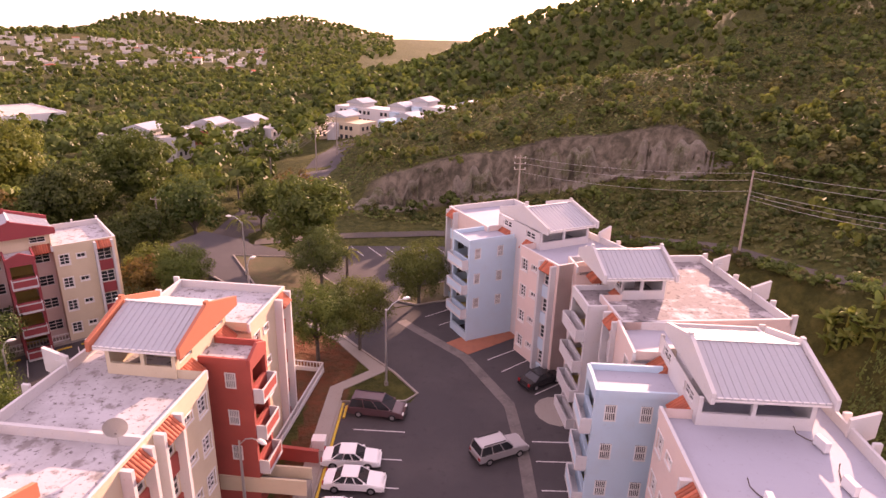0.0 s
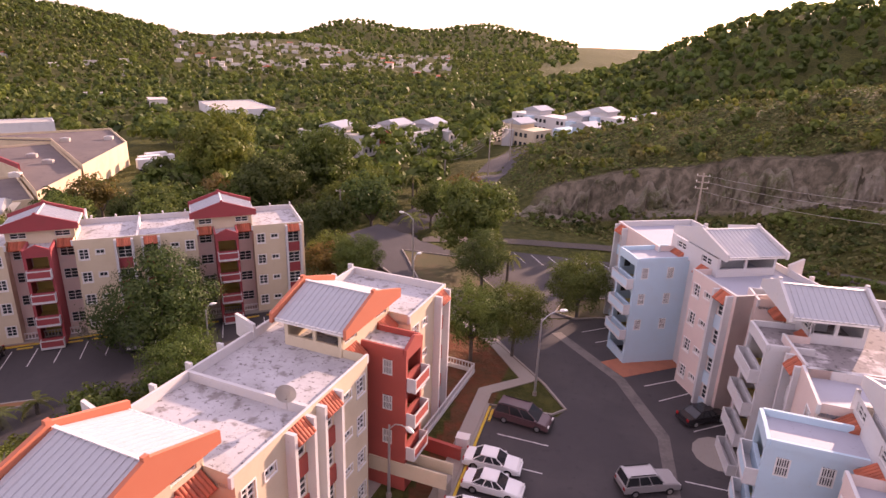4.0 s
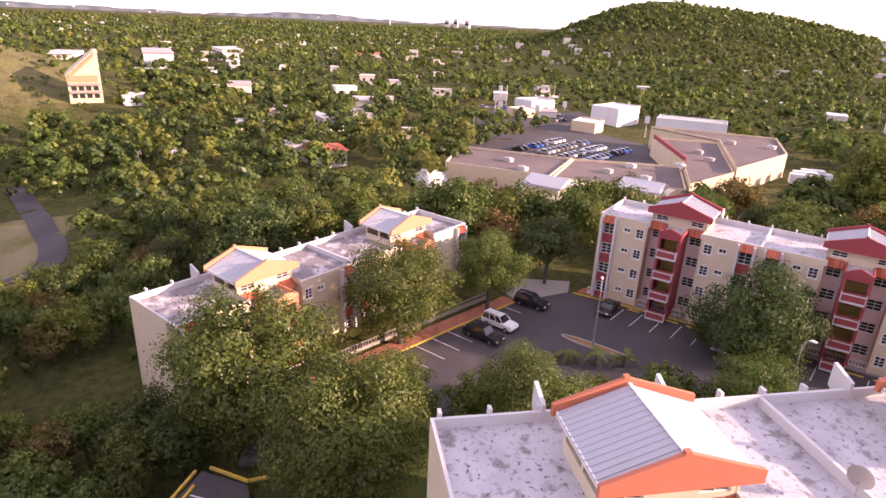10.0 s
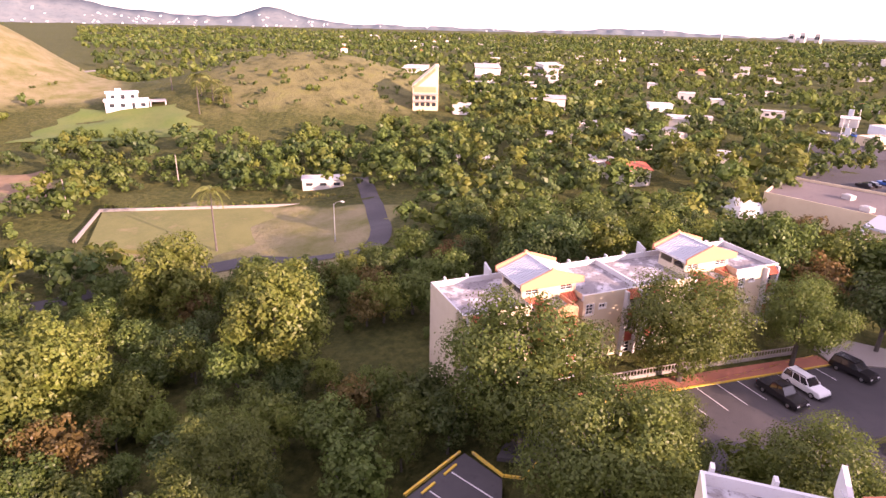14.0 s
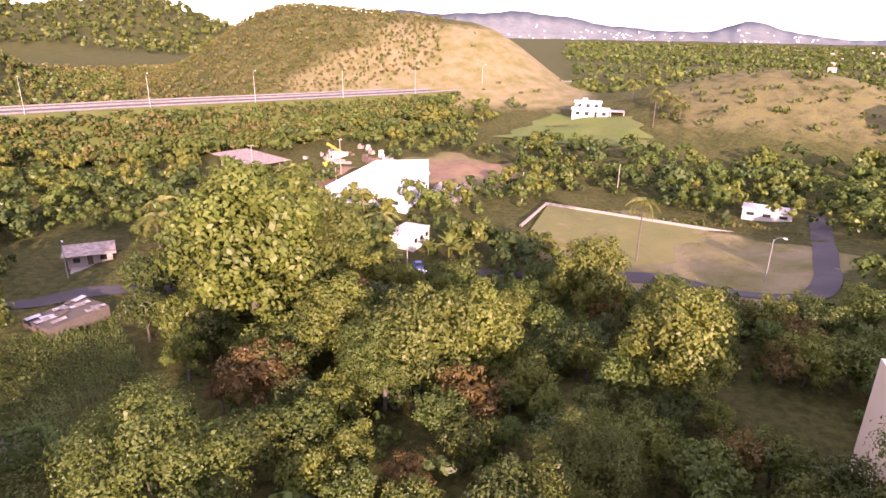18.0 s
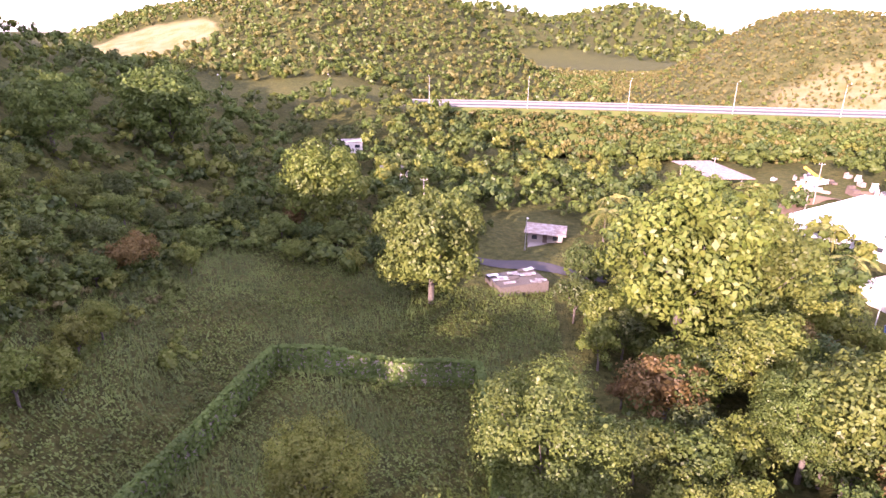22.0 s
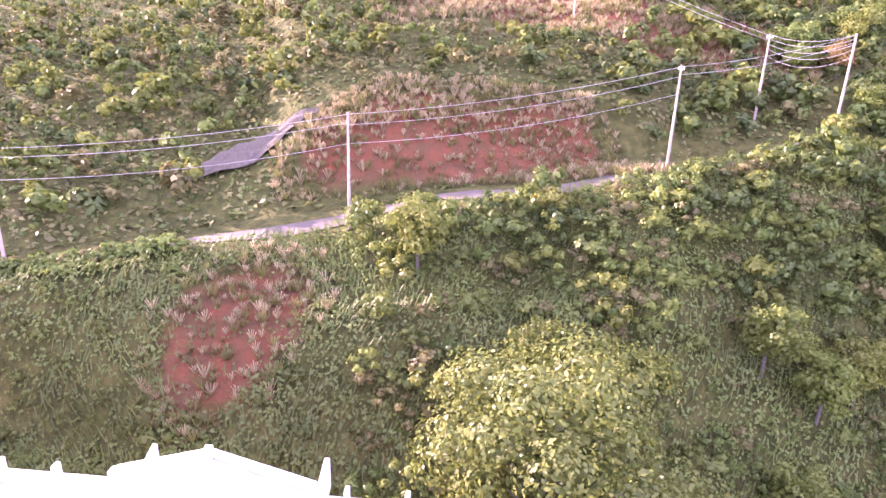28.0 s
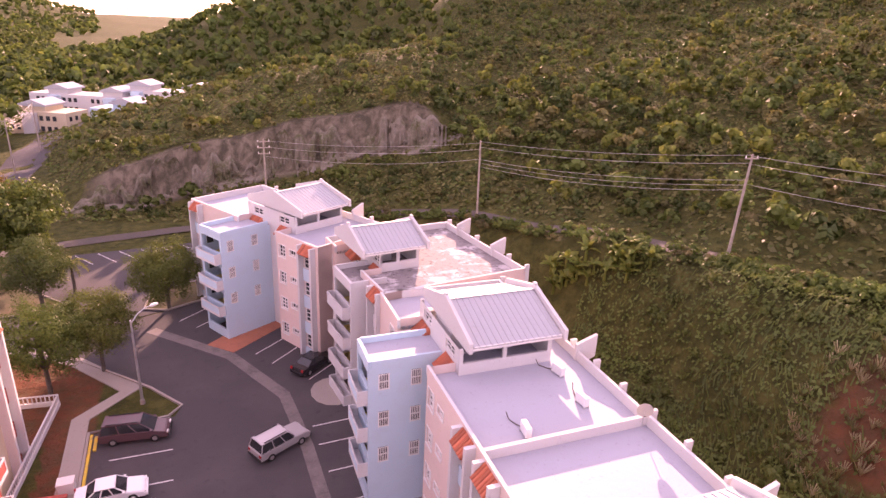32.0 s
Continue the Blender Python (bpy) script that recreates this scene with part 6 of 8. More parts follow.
far_apartments(9.5, 205, 150, SMALL_LOOKS[2], 4.5, 20, "beige and white apartment block beyond the spur")
far_apartments(6.0, 235, 150, SMALL_LOOKS[0], 5, 38, "white apartment block beyond the spur")
far_apartments(3.3, 200, 150, SMALL_LOOKS[3], 5, 20, "pale blue apartment block beyond the spur")
far_apartments(0.0, 225, 150, SMALL_LOOKS[0], 7, 38, "white apartment block on the far slope")
far_apartments(26.3, 190, 170, SMALL_LOOKS[0], 3.5, 24, "white and blue apartment block among trees")
far_apartments(21.0, 195, 165, SMALL_LOOKS[1], 3.8, 20, "white and red apartment block among trees")
far_apartments(17.8, 200, 165, SMALL_LOOKS[1], 3.8, 20, "white and red apartment block among trees")
far_apartments(63.5, 124, 130, SMALL_LOOKS[2], -0.4, 24, "beige apartment block behind trees")
far_apartments(55, 128, 130, dict(LOOK_C), -0.2, 18, "beige block with a red roof room behind trees")

# white building, yard and huts in the valley
wb = block("warehouse", [(-74, -151.4), (-86.4, -129.4), (-104, -143.5), (-119.7, -165.4), (-104, -173.8)], -13.9, -9.7, M_BRIGHT, M_BRIGHT, "long freshly painted white building with a flat roof", "building", 0.4)
for i, (x, y, w, d, h) in enumerate(((-2, 1, 6, 5, 0.9), (-8, 4, 3, 3, 0.5), (6, -3, 2.5, 2, 0.4), (3, 3, 2, 1.6, 0.4), (-5, -3, 2, 1.6, 0.35))):
    part("roof_upstand", boxes((x - w / 2, x + w / 2, y - d / 2, y + d / 2, 4.25, 4.3 + h)), M_BRIGHT, wb)
WB = Vector((wb.location.x, wb.location.y))
for a, b, count in ((Vector((-86.4, -129.4)), Vector((-104, -143.5)), 5), (Vector((-74, -151.4)), Vector((-86.4, -129.4)), 5), (Vector((-104, -143.5)), Vector((-119.7, -165.4)), 5)):
    out = Vector((b.y - a.y, a.x - b.x)).normalized()
    out = out if out.dot(a - WB) > 0 else -out
    for i in range(count):
        q = a + (b - a) * ((i + 0.6) / (count + 0.2)) - WB + out * 0.02
        placed("window", WIN_UNIT, wb, pose(q.x, q.y, 1.5, 0, 0, math.degrees(math.atan2(b.y - a.y, b.x - a.x))) @ Matrix.Diagonal((1.3, 1, 1.1, 1)))
block("warehouse", [(-99, -137), (-101, -126), (-115, -139), (-110, -146)], -14, -12.2, M_CONC, M_CONC, "unfinished grey concrete annex", "building", 0.4)
ob = thing("shed", pose(-72, -204, -13.8, 0, 0, -80), "open shed with a rusty sheet roof", "shed")
part("roof", boxes((-14, 14, -7, 7, 3.6, 3.8)), M_RUST, ob)
for x in (-9.5, 0, 9.5):
    for y in (-5.5, 5.5):
        part("post", boxes((x - 0.15, x + 0.15, y - 0.15, y + 0.15, -1, 3.6)), M_CONC, ob)
rnd = random.Random(3)
for k in range(26):
    x, y = -92 - 26 * rnd.random(), -185 - 24 * rnd.random()
    w, d, h = rnd.uniform(1, 3.5), rnd.uniform(1, 2.5), rnd.uniform(0.6, 1.8)
    ob = thing("scrap_machine", pose(x, y, gz(x, y), 0, 0, rnd.uniform(0, 180)), "discarded machinery standing in the yard", "machine", "scrap in the yard")
    mt = rnd.choice((M_RUST, M_CONC, M_HOUSEROOF, M_CONC, M_RUST, M_SHADE))
    part("chassis", boxes((-w / 2, w / 2, -d / 2, d / 2, 0.1, h)), mt, ob)
    part("hood", boxes((-w / 2, -w / 6, -d / 2.4, d / 2.4, h, h * 1.5)), mt, ob)
ob = thing("crane", pose(-104, -199, gz(-104, -199), 0, 0, 30), "pale truck crane with a raised boom", "crane")
part("carrier", boxes((-3.5, 3.5, -1.2, 1.2, 0.5, 1.8)), M_BRIGHT, ob)
bm = bmesh.new()
tube(bm, [(-1, 0, 2.0), (8, 0, 6.5)], 0.5, 6)
part("boom", bm, M_CURBY, ob)
part("cab", boxes((1.8, 3.4, -1.1, 1.1, 1.8, 3.0)), M_BRIGHT, ob)
ob = thing("excavator", pose(-91, -184, gz(-91, -184), 0, 0, 75), "yellow tracked excavator parked in the scrap yard", "excavator")
for y in (-1.0, 1.0):
    part("track", boxes((-1.8, 1.8, y - 0.3, y + 0.3, 0, 0.9)), M_RUBBER, ob)
part("body", boxes((-1.9, 1.3, -1.2, 1.2, 1.0, 2.2), (-1.9, -0.6, -1.1, 1.1, 2.2, 2.6)), M_CURBY, ob)
part("cab", boxes((0.0, 1.3, 0.1, 1.15, 2.2, 3.1)), M_CARGLASS, ob)
bm = bmesh.new()
tube(bm, [(1.2, -0.3, 1.7), (3.4, -0.3, 4.4), (4.9, -0.3, 4.5)], 0.26, 6)
part("boom", bm, M_CURBY, ob)
bm = bmesh.new()
tube(bm, [(4.8, -0.3, 4.6), (5.6, -0.3, 2.2)], 0.2, 6)
part("dipper", bm, M_CURBY, ob)
part("bucket", boxes((5.1, 6.0, -0.8, 0.2, 1.2, 2.2)), M_RUST, ob)
ob = thing("hut", pose(-13.2, -137, gz(-13, -137), 0, 0, -8), "derelict concrete hut with a rusty lean-to roof", "hut")
part("wall", boxes((-4, 4, -3, 3, -1, 2.6)), M_CONC, ob)
bm = bmesh.new()
prism(bm, [(-4.8, 2.6), (4.8, 2.9), (4.8, 3.05), (-4.8, 2.75)], -3.8, 4.6)
part("roof", bm, M_RUST, ob)
part("terrace", boxes((-3.6, 3.6, 3, 7, -1.6, 0.4)), M_CONC, ob)
part("door", boxes((-0.5, 0.5, 3.0, 3.05, 0.4, 2.3)), M_SHADE, ob)
for x in (-2.4, 2.4):
    placed("window", WIN_UNIT, ob, pose(x, 3.02, 1.1) @ Matrix.Diagonal((1.2, 1, 1.0, 1)))
ob = thing("scrap_roof", pose(-5.5, -107, gz(-5, -107), 0, 0, 25), "low shack roofed with torn white and rusty sheets", "shack")
part("frame", boxes((-5, 5, -3.4, 3.4, -0.5, 1.9)), M_BARK, ob)
rnd = random.Random(8)
for k in range(16):
    x, y = rnd.uniform(-4.6, 4.2), rnd.uniform(-3.2, 3)
    bm = boxes((-1.1, 1.1, -0.5, 0.5, 0, 0.04))
    s = part("sheet", bm, rnd.choice((M_SHEET, M_ROOF_DARK, M_BARK, M_STEEL)), ob)
    s.matrix_basis = pose(x, y, 1.95 + 0.03 * k / 2, rnd.uniform(-4, 4), rnd.uniform(-5, 5), rnd.uniform(-20, 20))
small_house(-73, -108, 8, 6, 3.2, 28, "small white hut with a flat concrete roof", group="houses of the valley")
strip("road_valley", curve_pts(((40, -128), (10, -121), (-12, -118), (-40, -104), (-62, -88), (-84, -80), (-97, -60), (-106, -37), (-135, -46), (-170, -62))), 4.5, M_ASPHALT, 0.15, label="narrow asphalt lane along the valley")
strip("road_yard", curve_pts(((-66, -140), (-74, -160), (-92, -180), (-120, -190))), 6, M_DIRT, 0.12, label="dirt yard behind the white building")
flat("pavement_field", [(-121, -111), (-145, -54), (-103, -37), (-100, -97)], -18, -13.2, material("dry_field_grass", (0.155, 0.15, 0.048), 0.95, spots=((0.08, 0.4, 0.62, (0.105, 0.115, 0.032), 0.9), (0.16, 0.56, 0.7, (0.23, 0.175, 0.085), 0.8), (1.6, 0.5, 0.7, (0.18, 0.16, 0.06), 0.6)), bump=0.3, bump_scale=2), "mown dry grass field with long shadows", "ground")
WALLPTS = [(-101, -101), (-121.5, -112), (-133, -84), (-146, -54), (-103, -36)]
kerb("wall_field", WALLPTS, -13.3, M_CONC, "low stone wall round the field", 0.5, 0.6)

draped("ground_dirt_bank", [(-109, -150), (-131, -134), (-150, -155), (-132, -181)], M_DIRT, "bare reddish earth bank beside the white building")
M_MEADOW = material("short_meadow_grass", (0.088, 0.128, 0.026), 0.95, spots=((0.06, 0.45, 0.66, (0.13, 0.14, 0.042), 0.7), (0.9, 0.5, 0.7, (0.06, 0.095, 0.018), 0.6)), bump=0.2, bump_scale=2)
draped("ground_lawn", [(-216, -200), (-172, -190), (-203, -133), (-229, -164)], M_MEADOW, "mown green slope below the hilltop villa", lift=0.3)
ob = thing("house", pose(-223, -183, gz(-223, -183), 0, 0, -50.6), "white two-storey hilltop villa with terraces and a carport", "house", "houses of the valley")
part("wall", boxes((-8, 8, -5, 4, -2, 3.0)), M_BRIGHT, ob)
part("wall", boxes((-4.5, 7, -4.5, 2.2, 3.2, 6.0)), M_BRIGHT, ob)
for e in ((-8.5, 8.5, -5.4, 5.2, 3.0, 3.2), (-5, 7.6, -5, 3.4, 6.0, 6.25)):
    part("roof", boxes(e), M_BRIGHT, ob)
part("parapet", boxes((-8.4, 8.4, 5.0, 5.2, 3.2, 4.0)), M_BRIGHT, ob)
part("roof_tank", boxes((1.5, 3.8, -3.5, -1.5, 6.25, 7.4)), M_BRIGHT, ob)
part("carport_roof", boxes((-15, -8.3, -4, 4, 2.4, 2.6)), M_HOUSEROOF, ob)
for x in (-14.6, -8.8):
    part("post", boxes((x - 0.15, x + 0.15, 3.5, 3.8, -1.5, 2.4)), M_BRIGHT, ob)
for x, y, z, w, h in ((-6, 4.02, 0.6, 1.8, 1.5), (-2.4, 4.02, 0, 1.2, 2.2), (1.5, 4.02, 0.6, 1.8, 1.5), (5.5, 4.02, 0.6, 1.8, 1.5), (-2.5, 2.22, 3.9, 1.5, 1.4), (1.2, 2.22, 3.3, 1.6, 2.1), (4.9, 2.22, 3.9, 1.5, 1.4)):
    placed("window", WIN_UNIT, ob, pose(x, y, z) @ Matrix.Diagonal((w, 1, h, 1)))
ob = thing("church", pose(-266, -66, gz(-266, -66), 0, 0, -76), "tall white building with a steep terracotta roof", "building")
bm = bmesh.new()
prism(bm, [(-5.5, -3), (5.5, -3), (5.5, 8.6), (-4.4, 17.0), (-5.5, 17.0)], -9, 6)
bmesh.ops.recalc_face_normals(bm, faces=bm.faces)
part("wall", bm, M_CREAM, ob)
bm = bmesh.new()
prism(bm, [(-4.2, 15.6), (4.9, 7.6), (4.9, 9.4), (-4.2, 16.6)], 6.02, 6.3)
bmesh.ops.recalc_face_normals(bm, faces=bm.faces)
part("gable_panel", bm, M_TERRA, ob)
bm = bmesh.new()
prism(bm, [(-5.8, 17.2), (-4.3, 17.2), (5.9, 8.6), (5.9, 8.95), (-4.2, 17.6), (-5.8, 17.6)], -9.4, 6.6)
bmesh.ops.recalc_face_normals(bm, faces=bm.faces)
part("roof", bm, M_CREAM, ob)
part("front_panel", boxes((-4.6, 4.9, 6.03, 6.2, 6.6, 9.0)), M_TERRA, ob)
for z in (0.8, 3.6):
    for x in (-3.6, -1.2, 1.2, 3.6):
        placed("window", WIN_UNIT, ob, pose(x, 6.05, z) @ Matrix.Diagonal((1.7, 1, 1.5, 1)))
for z in (2.9, 5.7):
    part("balcony", boxes((-5.2, 5.2, 6.0, 7.2, z - 0.2, z + 0.6)), M_CONC, ob)

# highway with its lamp standards
HW = [(230, -205), (120, -240), (40, -262), (-40, -266), (-120, -262), (-200, -262), (-300, -275)]
bm = bmesh.new()
rows = []
pts = curve_pts(HW, 6)
for i, (x, y) in enumerate(pts):
    a, b = pts[max(i - 1, 0)], pts[min(i + 1, len(pts) - 1)]
    d = Vector((b[0] - a[0], b[1] - a[1])).normalized()
    z = 2.6
    rows.append([bm.verts.new((x + s * d.y, y - s * d.x, z + h)) for s, h in ((-11, -0.3), (-11, 0), (-10.8, 0.5), (-10.5, 0.5), (-10.3, 0), (-0.4, 0), (-0.2, 0.7), (0.2, 0.7), (0.4, 0), (10.3, 0), (10.5, 0.5), (10.8, 0.5), (11, 0), (11, -0.3))])
for a, b in zip(rows, rows[1:]):
    for k in range(13):
        bm.faces.new((a[k], a[k + 1], b[k + 1], b[k])).material_index = int(k in (1, 2, 3, 5, 6, 7, 9, 10, 11))
bmesh.ops.recalc_face_normals(bm, faces=bm.faces)
tagged(new("road_highway", to_mesh("road_highway", bm, (M_HIGHWAY, M_BARRIER))), "concrete highway with side barriers on its embankment", "road", kind="structure")
bm = bmesh.new()
rows = []
for i, (x, y) in enumerate(pts):
    a, b = pts[max(i - 1, 0)], pts[min(i + 1, len(pts) - 1)]
    d = Vector((b[0] - a[0], b[1] - a[1])).normalized()
    rows.append([bm.verts.new((x + s * d.y, y - s * d.x, h)) for s, h in ((-32, -12), (-12, 2.3), (12, 2.3), (32, -12))])
for a, b in zip(rows, rows[1:]):
    for k in range(3):
        bm.faces.new((a[k], a[k + 1], b[k + 1], b[k]))
tagged(new("ground_embankment", to_mesh("ground_embankment", bm, M_LAWN)), "grassy highway embankment", "ground", kind="structure")
for i in range(4, len(pts) - 4, 3):
    street_lamp(pts[i][0], pts[i][1] + 12, 2.4, 90, 12, 2.2)


# ---- vine-covered walls of the empty plot ----
def leaf_cover(name, area_pts, mat, label, category, size, rng, lift=0.15):
    """Leaves lying over given points; rows: x, y, z and the way they face."""
    p, nrm = area_pts
    q = leaf_quads(p + rng.normal(0, lift, p.shape), nrm, size, rng, 0.32)
    return tagged(new(name, quads_mesh(name, q, mat)), label, category, kind="stuff")


rng = np.random.default_rng(9)
VW = [(29.5, -36), (27.2, -67.2), (0.6, -69.6), (-2.2, -44)]
ob = thing("plot_wall", pose(0, 0, 0), "overgrown masonry wall round an empty plot", "wall")
pp, nn = [], []
for (x0, y0), (x1, y1) in zip(VW, VW[1:]):
    ln = math.hypot(x1 - x0, y1 - y0)
    n = int(ln / 1.5)
    bm = bmesh.new()
    for i in range(n):
        t = (i + 0.5) / n
        x, y = x0 + (x1 - x0) * t, y0 + (y1 - y0) * t
        z = gz(x, y)
        m = pose(x, y, 0, 0, 0, math.degrees(math.atan2(y1 - y0, x1 - x0)))
        bmesh.ops.create_cube(bm, size=1, matrix=m @ pose(0, 0, z + 1.3) @ Matrix.Diagonal((ln / n, 0.6, 4.2, 1)))
        k = 560
        u, h, s = rng.uniform(-0.7, 0.6, k) * ln / n, rng.uniform(-0.3, 3.5, k), rng.choice((-1, 1), k)
        top = rng.random(k) < 0.3
        dx, dy = (x1 - x0) / ln, (y1 - y0) / ln
        off = np.where(top, rng.uniform(-0.4, 0.4, k), s * rng.uniform(0.35, 0.65, k))
        hh = np.where(top, 3.4 + rng.uniform(0, 0.35, k), h)
        pp.append(np.stack([x + dx * u - dy * off, y + dy * u + dx * off, z + hh], 1))
        nn.append(np.stack([-dy * s * ~top, dx * s * ~top, np.where(top, 1.0, 0.3)], 1))
    part("wall_panel", bm, M_CONC, ob)
leaf_cover("vines_wall", (np.concatenate(pp), np.concatenate(nn)), M_VINE, "green vines hanging over the plot walls", "vines", 0.24, rng, 0.07)


def tangle(x, y):
    """How high the mat of vines stands over the ground: soft mounds of several sizes."""
    a = np.sin(x * 0.55 + 2 * np.sin(y * 0.31)) * np.sin(y * 0.5 + 1.6 * np.sin(x * 0.37 + 1))
    b = np.sin(x * 1.7 + 1.5 * np.sin(y * 1.1)) * np.sin(y * 1.5 + np.sin(x * 1.3))
    return ground_z(x, y) + 0.35 + 0.55 * (0.5 + 0.5 * a) ** 1.5 + 0.22 * b


def over_ground(n, keep, x0, x1, y0, y1):
    x, y = rng.uniform(x0, x1, n), rng.uniform(y0, y1, n)
    k = keep(x, y)
    x, y = x[k], y[k]
    e = 0.25
    nx, ny = (tangle(x - e, y) - tangle(x + e, y)) / (2 * e), (tangle(x, y - e) - tangle(x, y + e)) / (2 * e)
    return np.stack([x, y, tangle(x, y)], 1), np.stack([nx, ny, np.ones_like(x)], 1)


def yaw_r(x, y):
    return np.degrees(np.arctan2(-x, y)), np.hypot(x, y)


def vine_area(x, y):
    a, r = yaw_r(x, y)
    road = np.interp(a, HILL_YAW, HILL_ROAD)
    bank = (r < road - 3) & (a < -38) & (a > -165) & (r > 22) & ~((x < 26) & (y > -2))
    low = (x > -12) & (x < 60) & (y < -24) & (y > -104) & (r > 30)
    scar = np.exp(-((a + 68 + 0.4 * (r - 49)) / 7.5) ** 2 - ((r - 49) / 6.5) ** 2) > 0.42
    return (bank | low) & (~scar | (rng.random(x.shape) < 0.12))


leaf_cover("vines_slope", over_ground(190000, vine_area, -15, 105, -110, 52), M_VINE, "tangled vines and weeds covering the slope", "vines", 0.2, rng, 0.1)


def blades(name, n, keep, x0, x1, y0, y1, h0, h1, mat, label):
    """Long grass leaning over in soft waves; each blade is one narrow face."""
    x, y = rng.uniform(x0, x1, n), rng.uniform(y0, y1, n)
    k = keep(x, y)
    x, y = x[k], y[k]
    z, n = tangle(x, y) - 0.25, len(x)
    h, a = rng.uniform(h0, h1, n), 1.2 * np.sin(x * 0.23 + 1.4 * np.sin(y * 0.19)) + rng.normal(0, 0.5, n)
    side = np.stack([-np.sin(a), np.cos(a), np.zeros(n)], 1) * 0.055
    tip = np.stack([np.cos(a) * h * 0.75, np.sin(a) * h * 0.75, h], 1)
    p = np.stack([x, y, z], 1)
    q = np.stack([p - side, p + side, p + tip + side * 0.7, p + tip - side * 0.7], 1)
    return tagged(new(name, quads_mesh(name, q, mat)), label, "grass", kind="stuff")


blades("long_grass", 70000, vine_area, -15, 100, -108, 52, 0.4, 0.9, M_LEAF, "long leaning grass on the shaded slope")


# ---- woods and scrub ----
def oriented(x, y, o, n, L, D, m):
    ux, uy = n[1], -n[0]
    u, v = (x - o[0]) * ux + (y - o[1]) * uy, (x - o[0]) * n[0] + (y - o[1]) * n[1]
    return (u > -m) & (u < L + m) & (v > -m) & (v < D + m)


def near_line(x, y, pts, d):
    out = np.zeros_like(x, bool)
    for (x0, y0), (x1, y1) in zip(pts, pts[1:]):
        dx, dy = x1 - x0, y1 - y0
        t = np.clip(((x - x0) * dx + (y - y0) * dy) / (dx * dx + dy * dy), 0, 1)
        out |= np.hypot(x - x0 - t * dx, y - y0 - t * dy) < d
    return out


CLEAR = ((-262, 118, 34), (-234, 150, 15), (-219, 173, 15), (-220, 124, 12), (-183, 259, 24), (-223, -183, 16), (-266, -66, 6), (-293, -11, 9), (-205, -172, 26), (200, -346, 42), (-6, -107, 10), (-12, -130, 14), (-66, -94, 9), (-73, -109, 7), (-93, -150, 20), (-104, -160, 22), (-75, -208, 14), (-102, -197, 18), (-112, -141, 10), (-120, -160, 16), (-26, -226, 12), (-158, -69, 11), (-12, -146, 12), (-215, -182, 34), (-262, -206, 30), (-186, -185, 18), (-127, -160, 20), (-172, -182, 12), (-70, -200, 16), (72, 25.5, 6), (75, 22, 5), (-38, -6, 7))


def taken(x, y):
    k = (x > -31) & (x < 48) & (y > -14) & (y < 101)
    k |= (x > -73) & (x < -26) & (y > -5) & (y < 72) & ~oriented(x, y, (-44.9, 75.1), (0.644, -0.765), 39.5, -60, 0)
    k |= oriented(x, y, (-85.3, 19.5), (0.82, 0.57), 40.5, 11, 3.5) | oriented(x, y, (-44.9, 75.1), (0.644, -0.765), 39.5, 30, 3)
    k |= oriented(x, y, (-62, -14), (0.57, -0.82), 11, 9, 2)
    k |= (x > -148) & (x < -92) & (y > -116) & (y < -33) & (x + 0.42 * y < -110)
    k |= (x > -240) & (x < -112) & (y > 38) & (y < 168) & (y > -0.9 * x - 90)
    k |= (x > -14) & (x < 50) & (y < -20) & (y > -102)
    for cx, cy, r in CLEAR:
        k |= np.hypot(x - cx, y - cy) < r
    k |= near_line(x, y, ROAD_MAIN, 8) | near_line(x, y, HILL_LANE, 4.5) | near_line(x, y, HW, 17)
    return k


def spread(rng, a0, a1, r0, r1, gap, chance=1.0):
    """Jittered places in a sector, about gap metres apart."""
    r1x = r1
    g = np.arange(-r1x, r1x, gap)
    x, y = np.meshgrid(g, g)
    x, y = x.ravel() + rng.uniform(-0.45, 0.45, x.size) * gap, y.ravel() + rng.uniform(-0.45, 0.45, x.size) * gap
    a, r = yaw_r(x, y)
    a = np.where(a < a0, a + 360, a)
    k = (a >= a0) & (a <= a1) & (r >= r0) & (r <= r1) & (rng.random(x.size) < chance)
    x, y = x[k], y[k]
    k = ~taken(x, y)
    return x[k], y[k]


def loose(a0, a1, r0, r1, gap, chance):
    """Jittered places on the bank, also where the woods keep clear."""
    g = np.arange(-r1, r1, gap)
    x, y = np.meshgrid(g, g)
    x, y = x.ravel() + rng.uniform(-0.45, 0.45, x.size) * gap, y.ravel() + rng.uniform(-0.45, 0.45, x.size) * gap
    a, r = yaw_r(x, y)
    k = (a > a0) & (a < a1) & (r > r0) & (r < r1) & (rng.random(x.size) < chance)
    return x[k], y[k]


rng = np.random.default_rng(21)
